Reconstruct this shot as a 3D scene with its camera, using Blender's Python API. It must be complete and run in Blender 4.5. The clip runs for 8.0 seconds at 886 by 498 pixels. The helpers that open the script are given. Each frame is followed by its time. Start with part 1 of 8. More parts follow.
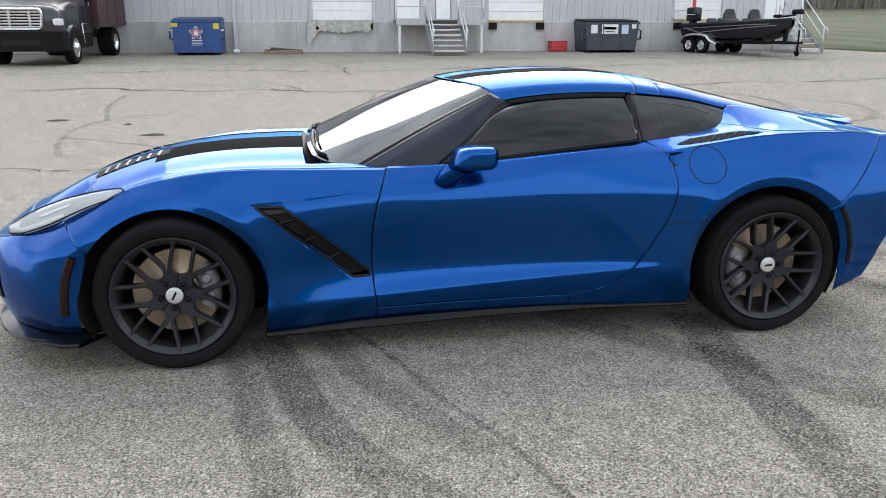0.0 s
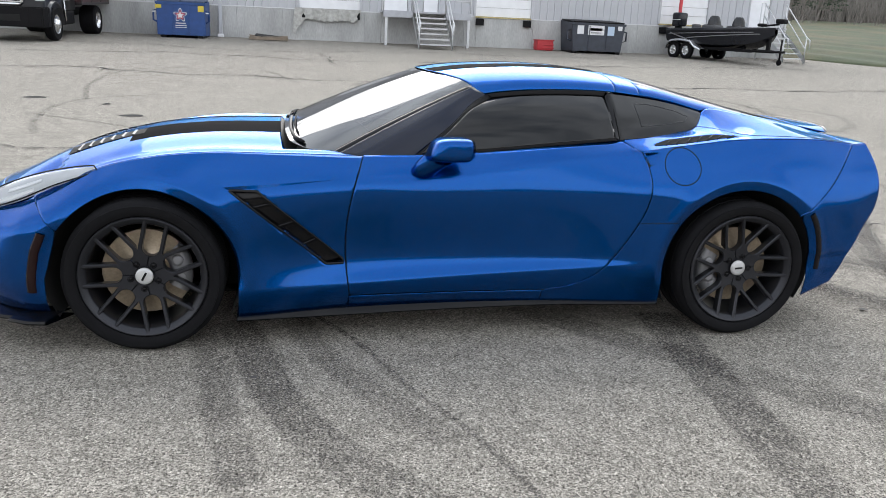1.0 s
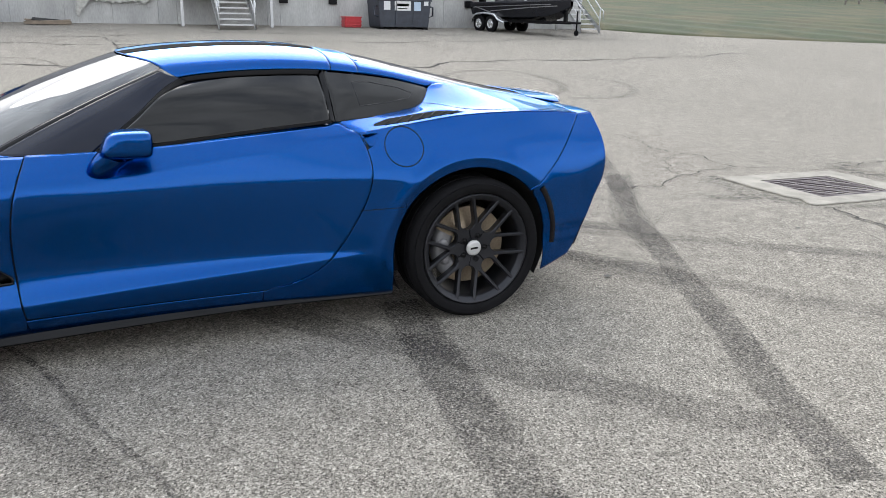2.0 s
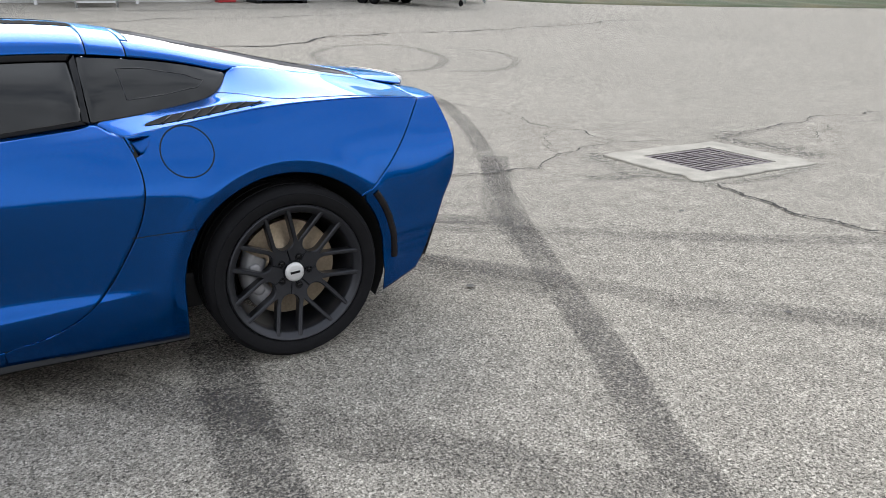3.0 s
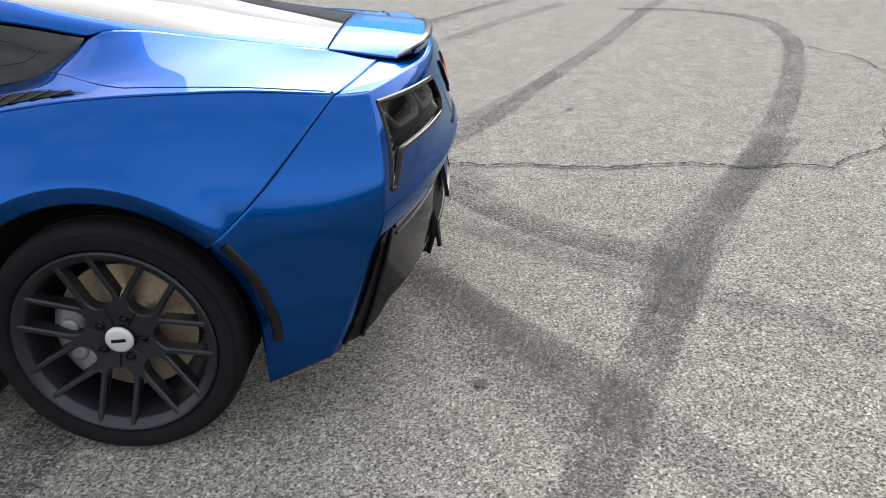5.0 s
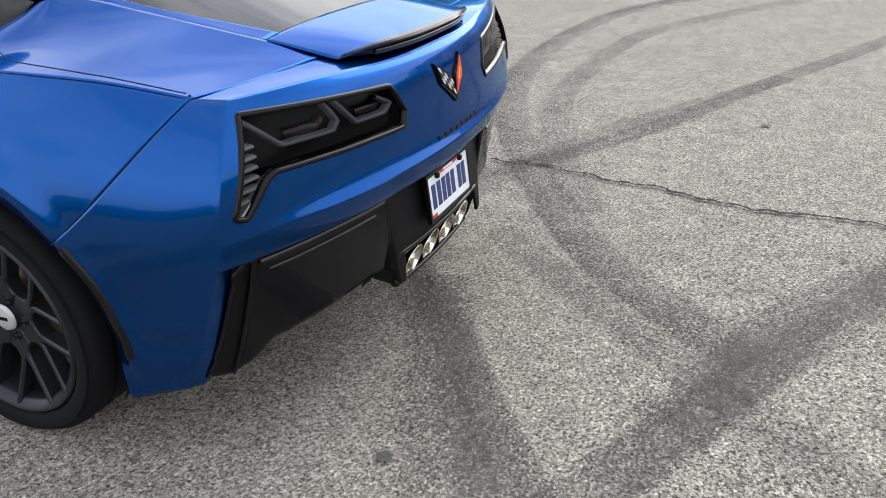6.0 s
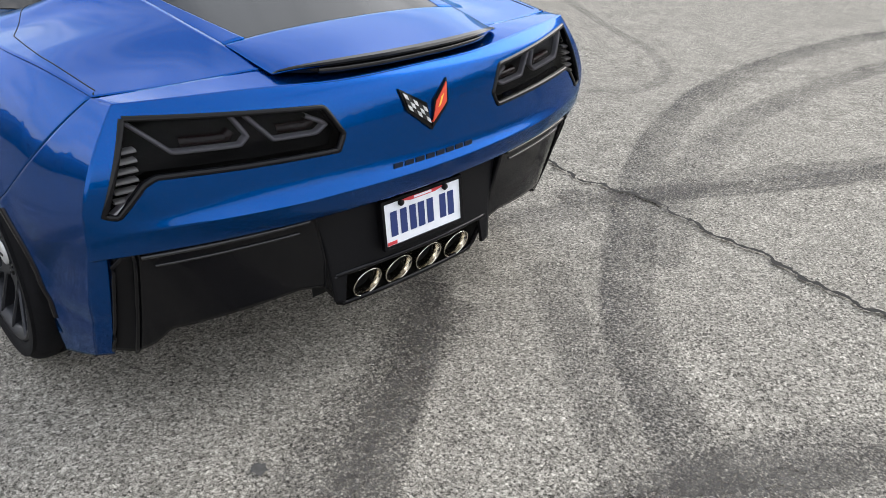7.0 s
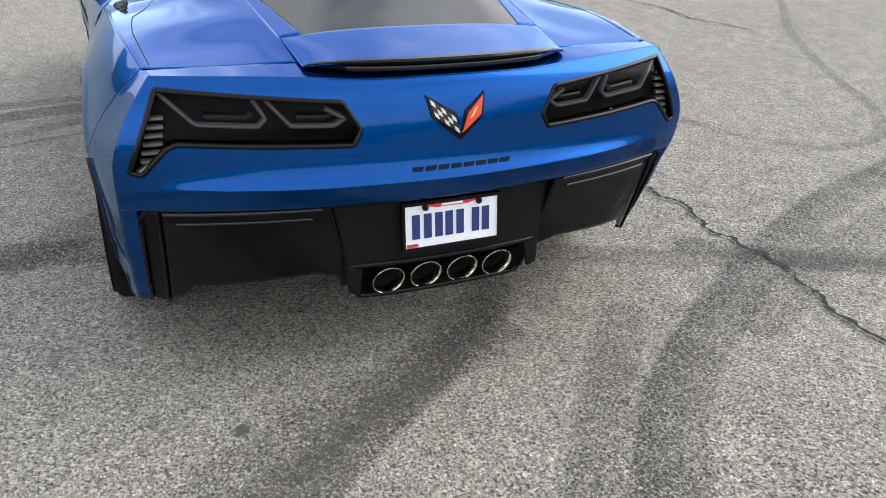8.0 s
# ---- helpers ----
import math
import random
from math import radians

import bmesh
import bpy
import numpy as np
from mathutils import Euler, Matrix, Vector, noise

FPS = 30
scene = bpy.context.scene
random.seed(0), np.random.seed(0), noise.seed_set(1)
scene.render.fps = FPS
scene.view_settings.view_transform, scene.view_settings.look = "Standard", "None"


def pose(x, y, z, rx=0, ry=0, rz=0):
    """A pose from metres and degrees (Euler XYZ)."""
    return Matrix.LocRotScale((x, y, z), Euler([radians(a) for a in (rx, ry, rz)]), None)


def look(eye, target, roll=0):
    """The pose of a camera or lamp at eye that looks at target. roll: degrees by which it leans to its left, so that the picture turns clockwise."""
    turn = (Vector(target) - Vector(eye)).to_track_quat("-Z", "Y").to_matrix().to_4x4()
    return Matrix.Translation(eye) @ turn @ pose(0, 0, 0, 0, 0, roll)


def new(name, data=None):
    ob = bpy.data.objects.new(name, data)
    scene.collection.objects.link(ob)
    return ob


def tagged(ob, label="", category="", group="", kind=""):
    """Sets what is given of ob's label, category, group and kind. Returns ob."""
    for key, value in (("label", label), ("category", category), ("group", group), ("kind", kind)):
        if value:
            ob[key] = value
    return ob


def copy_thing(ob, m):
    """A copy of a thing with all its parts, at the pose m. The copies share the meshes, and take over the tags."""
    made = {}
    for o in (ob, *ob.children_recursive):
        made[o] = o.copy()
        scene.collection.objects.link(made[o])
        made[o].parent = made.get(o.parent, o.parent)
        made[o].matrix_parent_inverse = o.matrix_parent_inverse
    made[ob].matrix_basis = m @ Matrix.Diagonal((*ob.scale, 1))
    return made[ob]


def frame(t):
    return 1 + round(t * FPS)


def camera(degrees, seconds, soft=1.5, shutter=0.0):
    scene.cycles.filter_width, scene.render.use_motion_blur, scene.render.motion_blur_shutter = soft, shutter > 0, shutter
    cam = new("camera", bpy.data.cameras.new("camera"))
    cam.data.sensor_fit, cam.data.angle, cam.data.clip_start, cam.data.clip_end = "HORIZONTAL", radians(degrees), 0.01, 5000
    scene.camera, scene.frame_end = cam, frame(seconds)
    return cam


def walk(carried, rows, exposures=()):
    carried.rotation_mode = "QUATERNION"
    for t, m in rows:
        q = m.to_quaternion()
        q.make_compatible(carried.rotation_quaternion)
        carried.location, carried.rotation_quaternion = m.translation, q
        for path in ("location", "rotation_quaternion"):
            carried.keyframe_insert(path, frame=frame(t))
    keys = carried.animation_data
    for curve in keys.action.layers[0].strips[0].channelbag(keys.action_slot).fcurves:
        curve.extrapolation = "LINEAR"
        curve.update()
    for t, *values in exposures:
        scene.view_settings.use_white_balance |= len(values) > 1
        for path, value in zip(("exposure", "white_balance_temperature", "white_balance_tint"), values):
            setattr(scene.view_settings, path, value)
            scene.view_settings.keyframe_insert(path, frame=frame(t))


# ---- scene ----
# Axes: the car stands along x (nose at -x, tail at +x), the camera side is -y, z is up from the asphalt under the car.
cam = camera(59.6, 8.0, soft=0.7)
PATH = [
    (0, (-0.742, -4.134, 1.364), (-0.426, -2.228, 0.847), -0.2),
    (0.2, (-0.768, -4.145, 1.366), (-0.510, -2.231, 0.845), 0.3),
    (0.5, (-0.798, -4.167, 1.36), (-0.513, -2.256, 0.84), 1.6),
    (0.7, (-0.789, -4.145, 1.356), (-0.477, -2.239, 0.834), 2.5),
    (1, (-0.721, -4.145, 1.35), (-0.352, -2.252, 0.821), 2.4),
    (1.2, (-0.632, -4.118, 1.343), (-0.175, -2.247, 0.806), 2.0),
    (1.5, (-0.449, -4.091, 1.35), (0.161, -2.265, 0.808), 1.5),
    (1.7, (-0.292, -4.086, 1.35), (0.368, -2.279, 0.802), 1.3),
    (2.8, (0.238, -3.579, 1.35), (1.234, -1.961, 0.725), 0.6),
    (3, (0.451, -3.508, 1.323), (1.424, -1.878, 0.693), -0.1),
    (3.5, (0.948, -3.322, 1.351), (1.768, -1.638, 0.65), -0.7),
    (4, (1.398, -3.056, 1.361), (2.084, -1.354, 0.566), -0.7),
    (4.2, (1.607, -2.987, 1.35), (2.109, -1.228, 0.543), -2.6),
    (5.3, (2.524, -2.457, 1.336), (2.266, -0.65, 0.518), -1.7),
    (5.5, (2.715, -2.355, 1.341), (2.292, -0.587, 0.505), -2.1),
    (6, (3.065, -1.97, 1.346), (2.339, -0.332, 0.456), -0.5),
    (6.5, (3.39, -1.656, 1.424), (2.388, -0.19, 0.503), 0.7),
    (7, (3.66, -1.347, 1.461), (2.412, -0.113, 0.501), 2.0),
    (7.5, (3.815, -1.027, 1.45), (2.351, -0.024, 0.527), 2.9),
    (8, (4.025, -0.846, 1.435), (2.405, -0.111, 0.522), 2.6),
]
walk(cam, [(t, look(eye, target, roll)) for t, eye, target, roll in PATH],
     exposures=[(0.0, 1.18), (1.5, 1.18), (3.0, 1.15), (4.2, 1.12), (5.3, 1.13), (8.0, 1.12)])

# ---- daylight: a bright, thinly clouded sky with a veiled sun ahead of the car's nose ----
SUN_ELEV, SUN_AZ = 36.0, 82.0   # degrees; azimuth of the sun seen from the car, from +x towards +y
world = bpy.data.worlds.new("sky")
scene.world = world
world.use_nodes = True
wn, wl = world.node_tree.nodes, world.node_tree.links
wn.clear()
w_out = wn.new("ShaderNodeOutputWorld")
w_bg = wn.new("ShaderNodeBackground")
w_sky = wn.new("ShaderNodeTexSky")
w_sky.sky_type = "NISHITA"
w_sky.sun_disc = False
w_sky.sun_elevation = radians(SUN_ELEV)
w_sky.sun_rotation = radians(90 - SUN_AZ)
w_sky.air_density, w_sky.dust_density, w_sky.ozone_density = 1.0, 2.0, 1.0
w_co = wn.new("ShaderNodeTexCoord")
w_map = wn.new("ShaderNodeMapping")
w_map.inputs["Scale"].default_value = (1.6, 1.6, 4.2)
w_noise = wn.new("ShaderNodeTexNoise")
w_noise.inputs["Scale"].default_value = 1.7
w_noise.inputs["Detail"].default_value = 7.0
w_noise.inputs["Roughness"].default_value = 0.58
w_ramp = wn.new("ShaderNodeValToRGB")
w_ramp.color_ramp.elements[0].position, w_ramp.color_ramp.elements[1].position = 0.18, 0.50
w_mix = wn.new("ShaderNodeMix")
w_mix.data_type = "RGBA"
# thin cloud is brighter towards the sun, which shines through it
_s = Vector((math.cos(radians(SUN_AZ)) * math.cos(radians(SUN_ELEV)), math.sin(radians(SUN_AZ)) * math.cos(radians(SUN_ELEV)), math.sin(radians(SUN_ELEV))))
w_dot = wn.new("ShaderNodeVectorMath")
w_dot.operation = "DOT_PRODUCT"
w_dot.inputs[1].default_value = _s
w_glow = wn.new("ShaderNodeMapRange")
w_glow.interpolation_type = "SMOOTHERSTEP"
w_glow.inputs["From Min"].default_value, w_glow.inputs["From Max"].default_value = 0.55, 1.0
w_glow.inputs["To Min"].default_value, w_glow.inputs["To Max"].default_value = 6.4, 9.0
w_wisp = wn.new("ShaderNodeTexNoise")
w_wisp.inputs["Scale"].default_value = 3.4
w_wisp.inputs["Detail"].default_value = 5.0
w_shade = wn.new("ShaderNodeMapRange")
w_shade.inputs["From Min"].default_value, w_shade.inputs["From Max"].default_value = 0.3, 0.7
w_shade.inputs["To Min"].default_value, w_shade.inputs["To Max"].default_value = 0.80, 1.16
w_lum = wn.new("ShaderNodeMath")
w_lum.operation = "MULTIPLY"
w_cloud = wn.new("ShaderNodeVectorMath")
w_cloud.operation = "SCALE"
wl.new(w_co.outputs["Generated"], w_dot.inputs[0])
wl.new(w_dot.outputs["Value"], w_glow.inputs["Value"])
wl.new(w_map.outputs["Vector"], w_wisp.inputs["Vector"])
wl.new(w_wisp.outputs["Fac"], w_shade.inputs["Value"])
wl.new(w_glow.outputs["Result"], w_lum.inputs[0])
wl.new(w_shade.outputs["Result"], w_lum.inputs[1])
# the haze is bright low down and thins out, dimmer and bluer, overhead
w_sep = wn.new("ShaderNodeSeparateXYZ")
w_high = wn.new("ShaderNodeMapRange")
w_high.interpolation_type = "SMOOTHSTEP"
w_high.inputs["From Min"].default_value, w_high.inputs["From Max"].default_value = 0.28, 0.66
w_fade = wn.new("ShaderNodeMapRange")
w_fade.inputs["To Min"].default_value, w_fade.inputs["To Max"].default_value = 1.25, 0.92
w_thin = wn.new("ShaderNodeMath")
w_thin.operation = "MULTIPLY"
w_tint = wn.new("ShaderNodeMix")
w_tint.data_type = "RGBA"
w_tint.inputs[6].default_value, w_tint.inputs[7].default_value = (0.99, 1.0, 1.035, 1), (0.935, 1.0, 1.10, 1)
wl.new(w_co.outputs["Generated"], w_sep.inputs[0])
wl.new(w_sep.outputs["Z"], w_high.inputs["Value"])
wl.new(w_high.outputs["Result"], w_fade.inputs["Value"])
wl.new(w_high.outputs["Result"], w_tint.inputs[0])
wl.new(w_lum.outputs[0], w_thin.inputs[0])
wl.new(w_fade.outputs["Result"], w_thin.inputs[1])
wl.new(w_tint.outputs[2], w_cloud.inputs[0])
wl.new(w_thin.outputs[0], w_cloud.inputs["Scale"])
wl.new(w_cloud.outputs["Vector"], w_mix.inputs[7])
wl.new(w_co.outputs["Generated"], w_map.inputs["Vector"])
wl.new(w_map.outputs["Vector"], w_noise.inputs["Vector"])
wl.new(w_noise.outputs["Fac"], w_ramp.inputs["Fac"])
wl.new(w_ramp.outputs["Color"], w_mix.inputs[0])
wl.new(w_sky.outputs["Color"], w_mix.inputs[6])
wl.new(w_mix.outputs[2], w_bg.inputs["Color"])
w_bg.inputs["Strength"].default_value = 0.12
wl.new(w_bg.outputs["Background"], w_out.inputs["Surface"])

sun_data = bpy.data.lights.new("sun", "SUN")
sun_data.energy, sun_data.angle, sun_data.color = 1.25, radians(52), (1.0, 0.96, 0.9)
sun = new("sun", sun_data)
_a, _e = radians(SUN_AZ), radians(SUN_ELEV)
sun.matrix_world = look((40 * math.cos(_a) * math.cos(_e), 40 * math.sin(_a) * math.cos(_e), 40 * math.sin(_e)), (0, 0, 0))

# ---- materials ----
def material(name, color=(0.5, 0.5, 0.5), rough=0.5, metal=0.0, coat=0.0, coat_rough=0.03, spec=0.5,
             vary=0.0, scale=8.0, fine=0.0, fine_scale=120.0, bump=0.0, bump_scale=80.0, rand=0.0, stretch=(1, 1, 1)):
    """Principled material: vary / scale give large stains, fine / fine_scale the grain, bump the relief, rand a shift per object."""
    m = bpy.data.materials.new(name)
    m.use_nodes = True
    n, l = m.node_tree.nodes, m.node_tree.links
    b = n["Principled BSDF"]
    b.inputs["Base Color"].default_value = (*color, 1)
    b.inputs["Roughness"].default_value = rough
    b.inputs["Metallic"].default_value = metal
    b.inputs["Coat Weight"].default_value = coat
    b.inputs["Coat Roughness"].default_value = coat_rough
    b.inputs["Specular IOR Level"].default_value = spec
    if vary or fine or bump or rand:
        co = n.new("ShaderNodeTexCoord")
        mp = n.new("ShaderNodeMapping")
        mp.inputs["Scale"].default_value = stretch
        l.new(co.outputs["Object"], mp.inputs["Vector"])
        val = n.new("ShaderNodeValue")
        val.outputs[0].default_value = 1.0
        factor = val.outputs[0]
        for amount, sc, det in ((vary, scale, 5.0), (fine, fine_scale, 3.0)):
            if amount:
                t = n.new("ShaderNodeTexNoise")
                t.inputs["Scale"].default_value = sc
                t.inputs["Detail"].default_value = det
                l.new(mp.outputs["Vector"], t.inputs["Vector"])
                r = n.new("ShaderNodeMapRange")
                r.inputs["From Min"].default_value, r.inputs["From Max"].default_value = 0.3, 0.7
                r.inputs["To Min"].default_value, r.inputs["To Max"].default_value = 1 - amount, 1 + amount
                l.new(t.outputs["Fac"], r.inputs["Value"])
                k = n.new("ShaderNodeMath")
                k.operation = "MULTIPLY"
                l.new(factor, k.inputs[0])
                l.new(r.outputs["Result"], k.inputs[1])
                factor = k.outputs[0]
        if rand:
            oi = n.new("ShaderNodeObjectInfo")
            r = n.new("ShaderNodeMapRange")
            r.inputs["To Min"].default_value, r.inputs["To Max"].default_value = 1 - rand, 1 + rand
            l.new(oi.outputs["Random"], r.inputs["Value"])
            k = n.new("ShaderNodeMath")
            k.operation = "MULTIPLY"
            l.new(factor, k.inputs[0])
            l.new(r.outputs["Result"], k.inputs[1])
            factor = k.outputs[0]
        if vary or fine or rand:
            s = n.new("ShaderNodeVectorMath")
            s.operation = "SCALE"
            s.inputs[0].default_value = color
            l.new(factor, s.inputs["Scale"])
            l.new(s.outputs["Vector"], b.inputs["Base Color"])
        if bump:
            t = n.new("ShaderNodeTexNoise")
            t.inputs["Scale"].default_value = bump_scale
            t.inputs["Detail"].default_value = 4.0
            l.new(mp.outputs["Vector"], t.inputs["Vector"])
            bp = n.new("ShaderNodeBump")
            bp.inputs["Strength"].default_value = bump
            bp.inputs["Distance"].default_value = 0.01
            l.new(t.outputs["Fac"], bp.inputs["Height"])
            l.new(bp.outputs["Normal"], b.inputs["Normal"])
    return m


def tinted_glass(name, tint, rough=0.0, ior=1.62):
    m = bpy.data.materials.new(name)
    m.use_nodes = True
    n, l = m.node_tree.nodes, m.node_tree.links
    n.clear()
    out = n.new("ShaderNodeOutputMaterial")
    mix = n.new("ShaderNodeMixShader")
    fr = n.new("ShaderNodeFresnel")
    fr.inputs["IOR"].default_value = ior
    tr = n.new("ShaderNodeBsdfTransparent")
    tr.inputs["Color"].default_value = (*tint, 1)
    gl = n.new("ShaderNodeBsdfGlossy")
    gl.inputs["Roughness"].default_value = rough
    l.new(fr.outputs["Fac"], mix.inputs["Fac"])
    l.new(tr.outputs["BSDF"], mix.inputs[1])
    l.new(gl.outputs["BSDF"], mix.inputs[2])
    l.new(mix.outputs["Shader"], out.inputs["Surface"])
    return m


def paint_blue():
    """Blue tintcoat: fine metal flake under a clear coat."""
    m = material("blue_metallic_paint", (0.0, 0.056, 0.240), 0.25, 0.94, 0.65, 0.006, spec=0.08)
    n, l = m.node_tree.nodes, m.node_tree.links
    b = n["Principled BSDF"]
    co = n.new("ShaderNodeTexCoord")
    v = n.new("ShaderNodeTexVoronoi")
    v.inputs["Scale"].default_value = 900.0
    l.new(co.outputs["Object"], v.inputs["Vector"])
    r = n.new("ShaderNodeMapRange")
    r.inputs["To Min"].default_value, r.inputs["To Max"].default_value = 0.85, 1.15
    l.new(v.outputs["Color"], r.inputs["Value"])
    s = n.new("ShaderNodeVectorMath")
    s.operation = "SCALE"
    s.inputs[0].default_value = (0.0, 0.056, 0.240)
    b.inputs["Specular Tint"].default_value = (0.03, 0.55, 0.95, 1)
    b.inputs["Coat IOR"].default_value = 1.32
    l.new(r.outputs["Result"], s.inputs["Scale"])
    l.new(s.outputs["Vector"], b.inputs["Base Color"])
    return m


def asphalt():
    """Worn, light grey chip-seal: stones of about a centimetre in dark binder, blotches and pale wear over metres."""
    m = bpy.data.materials.new("worn_asphalt")
    m.use_nodes = True
    n, l = m.node_tree.nodes, m.node_tree.links
    b = n["Principled BSDF"]
    b.inputs["Roughness"].default_value = 0.85
    b.inputs["Specular IOR Level"].default_value = 0.12
    co = n.new("ShaderNodeTexCoord")
    stone = n.new("ShaderNodeTexVoronoi")
    stone.inputs["Scale"].default_value = 130.0
    edge = n.new("ShaderNodeTexVoronoi")
    edge.feature = "DISTANCE_TO_EDGE"
    edge.inputs["Scale"].default_value = 130.0
    warp = n.new("ShaderNodeTexNoise")
    warp.inputs["Scale"].default_value = 260.0
    warp.inputs["Detail"].default_value = 3.0
    blotch = n.new("ShaderNodeTexNoise")
    blotch.inputs["Scale"].default_value = 7.0
    blotch.inputs["Detail"].default_value = 8.0
    blotch.inputs["Roughness"].default_value = 0.7
    wide = n.new("ShaderNodeTexNoise")
    wide.inputs["Scale"].default_value = 0.16
    wide.inputs["Detail"].default_value = 4.0
    pit = n.new("ShaderNodeTexNoise")
    pit.inputs["Scale"].default_value = 112.0
    pit.inputs["Detail"].default_value = 4.0
    pit.inputs["Roughness"].default_value = 0.75
    jig = n.new("ShaderNodeVectorMath")
    jig.operation = "MULTIPLY_ADD"
    jig.inputs[1].default_value = (0.006, 0.006, 0.006)
    for t in (warp, blotch, wide, pit):
        l.new(co.outputs["Object"], t.inputs["Vector"])
    l.new(warp.outputs["Color"], jig.inputs[0])   # broken stones, not even cells
    l.new(co.outputs["Object"], jig.inputs[2])
    for t in (stone, edge):
        l.new(jig.outputs["Vector"], t.inputs["Vector"])
    tone = n.new("ShaderNodeValToRGB")
    e = tone.color_ramp.elements
    e[0].position, e[0].color = 0.0, (0.061, 0.0565, 0.049, 1)
    e[1].position, e[1].color = 1.0, (0.65, 0.606, 0.535, 1)
    for p, c in ((0.22, (0.203, 0.189, 0.164, 1)), (0.6, (0.330, 0.308, 0.269, 1)), (0.86, (0.457, 0.426, 0.374, 1))):
        k = e.new(p)
        k.color = c
    l.new(stone.outputs["Color"], tone.inputs["Fac"])
    gap = n.new("ShaderNodeMapRange")
    gap.inputs["From Max"].default_value = 0.12
    gap.inputs["To Min"].default_value = 0.55
    l.new(edge.outputs["Distance"], gap.inputs["Value"])
    hole = n.new("ShaderNodeMapRange")   # open voids between the stones
    hole.inputs["From Min"].default_value, hole.inputs["From Max"].default_value = 0.40, 0.47
    hole.inputs["To Min"].default_value = 0.22
    l.new(pit.outputs["Fac"], hole.inputs["Value"])
    grain = n.new("ShaderNodeMapRange")
    grain.inputs["From Min"].default_value, grain.inputs["From Max"].default_value = 0.3, 0.7
    grain.inputs["To Min"].default_value, grain.inputs["To Max"].default_value = 0.60, 1.40
    l.new(warp.outputs["Fac"], grain.inputs["Value"])
    bl = n.new("ShaderNodeMapRange")
    bl.inputs["From Min"].default_value, bl.inputs["From Max"].default_value = 0.3, 0.7
    bl.inputs["To Min"].default_value, bl.inputs["To Max"].default_value = 0.80, 1.20
    l.new(blotch.outputs["Fac"], bl.inputs["Value"])
    wd = n.new("ShaderNodeMapRange")
    wd.inputs["From Min"].default_value, wd.inputs["From Max"].default_value = 0.3, 0.7
    wd.inputs["To Min"].default_value, wd.inputs["To Max"].default_value = 0.96, 1.05
    l.new(wide.outputs["Fac"], wd.inputs["Value"])
    f = gap.outputs["Result"]
    for other in (hole, grain, bl, wd):
        k = n.new("ShaderNodeMath")
        k.operation = "MULTIPLY"
        l.new(f, k.inputs[0])
        l.new(other.outputs["Result"], k.inputs[1])
        f = k.outputs[0]
    s = n.new("ShaderNodeVectorMath")
    s.operation = "SCALE"
    l.new(tone.outputs["Color"], s.inputs[0])
    l.new(f, s.inputs["Scale"])
    l.new(s.outputs["Vector"], b.inputs["Base Color"])
    bp = n.new("ShaderNodeBump")
    bp.inputs["Strength"].default_value = 0.7
    bp.inputs["Distance"].default_value = 0.006
    l.new(hole.outputs["Result"], bp.inputs["Height"])
    l.new(bp.outputs["Normal"], b.inputs["Normal"])
    return m


M_ASPHALT = asphalt()
M_BLUE = paint_blue()
M_BLACK_GLOSS = material("gloss_black_plastic", (0.004, 0.004, 0.005), 0.12, spec=0.2)
M_BLACK = material("black_plastic", (0.004, 0.004, 0.005), 0.5, spec=0.15, fine=0.2, fine_scale=400, bump=0.1, bump_scale=500)
M_VOID = material("black_inner_liner", (0.004, 0.004, 0.004), 0.9)
M_PILLAR = material("dark_pillar_trim", (0.006, 0.009, 0.020), 0.16, spec=0.3)
M_CARBON = material("matt_black_stripe", (0.007, 0.007, 0.008), 0.85, spec=0.02, fine=0.15, fine_scale=300)
M_RUBBER = material("tyre_rubber", (0.005, 0.005, 0.006), 0.8, spec=0.15, vary=0.15, scale=20, fine=0.1, bump=0.15, bump_scale=150)
M_RIM = material("gunmetal_alloy", (0.030, 0.031, 0.036), 0.36, 0.6, spec=0.3, fine=0.06, fine_scale=300)
M_DISC = material("brake_disc_steel", (0.33, 0.27, 0.20), 0.38, 0.85, fine=0.15, fine_scale=90)
M_CALIPER = material("grey_caliper", (0.20, 0.20, 0.21), 0.45, 0.4)
M_CHROME = material("polished_steel", (0.72, 0.68, 0.60), 0.14, 1.0, fine=0.05)
M_SILVER = material("silver_cap", (0.50, 0.50, 0.50), 0.35, 0.3)
M_GLASS_SIDE = tinted_glass("dark_tinted_glass", (0.035, 0.037, 0.042), ior=1.5)
M_GLASS_WS = tinted_glass("windscreen_glass", (0.34, 0.40, 0.39), ior=2.5)
M_GLASS_LAMP = tinted_glass("smoked_lamp_glass", (0.55, 0.55, 0.56), ior=1.13)
M_GLASS_CLEAR = tinted_glass("clear_lamp_glass", (0.90, 0.91, 0.91), ior=1.4)
M_LAMP_DARK = material("smoked_lens", (0.012, 0.011, 0.011), 0.2)
M_LAMP_GREY = material("grey_light_bar", (0.20, 0.195, 0.215), 0.3)
M_LENS_RED = material("dark_red_lens", (0.010, 0.003, 0.003), 0.2)
M_FIN = material("grey_fin", (0.42, 0.41, 0.40), 0.35, 0.3)
M_BLACK_TRIM = material("satin_black_trim", (0.014, 0.014, 0.015), 0.22)
M_PLATE = material("plate_white", (0.70, 0.72, 0.76), 0.4, vary=0.05, scale=30)
M_PLATE_RED = material("plate_red", (0.50, 0.03, 0.04), 0.4)
M_PLATE_BLUE = material("plate_blue", (0.014, 0.03, 0.13), 0.4)
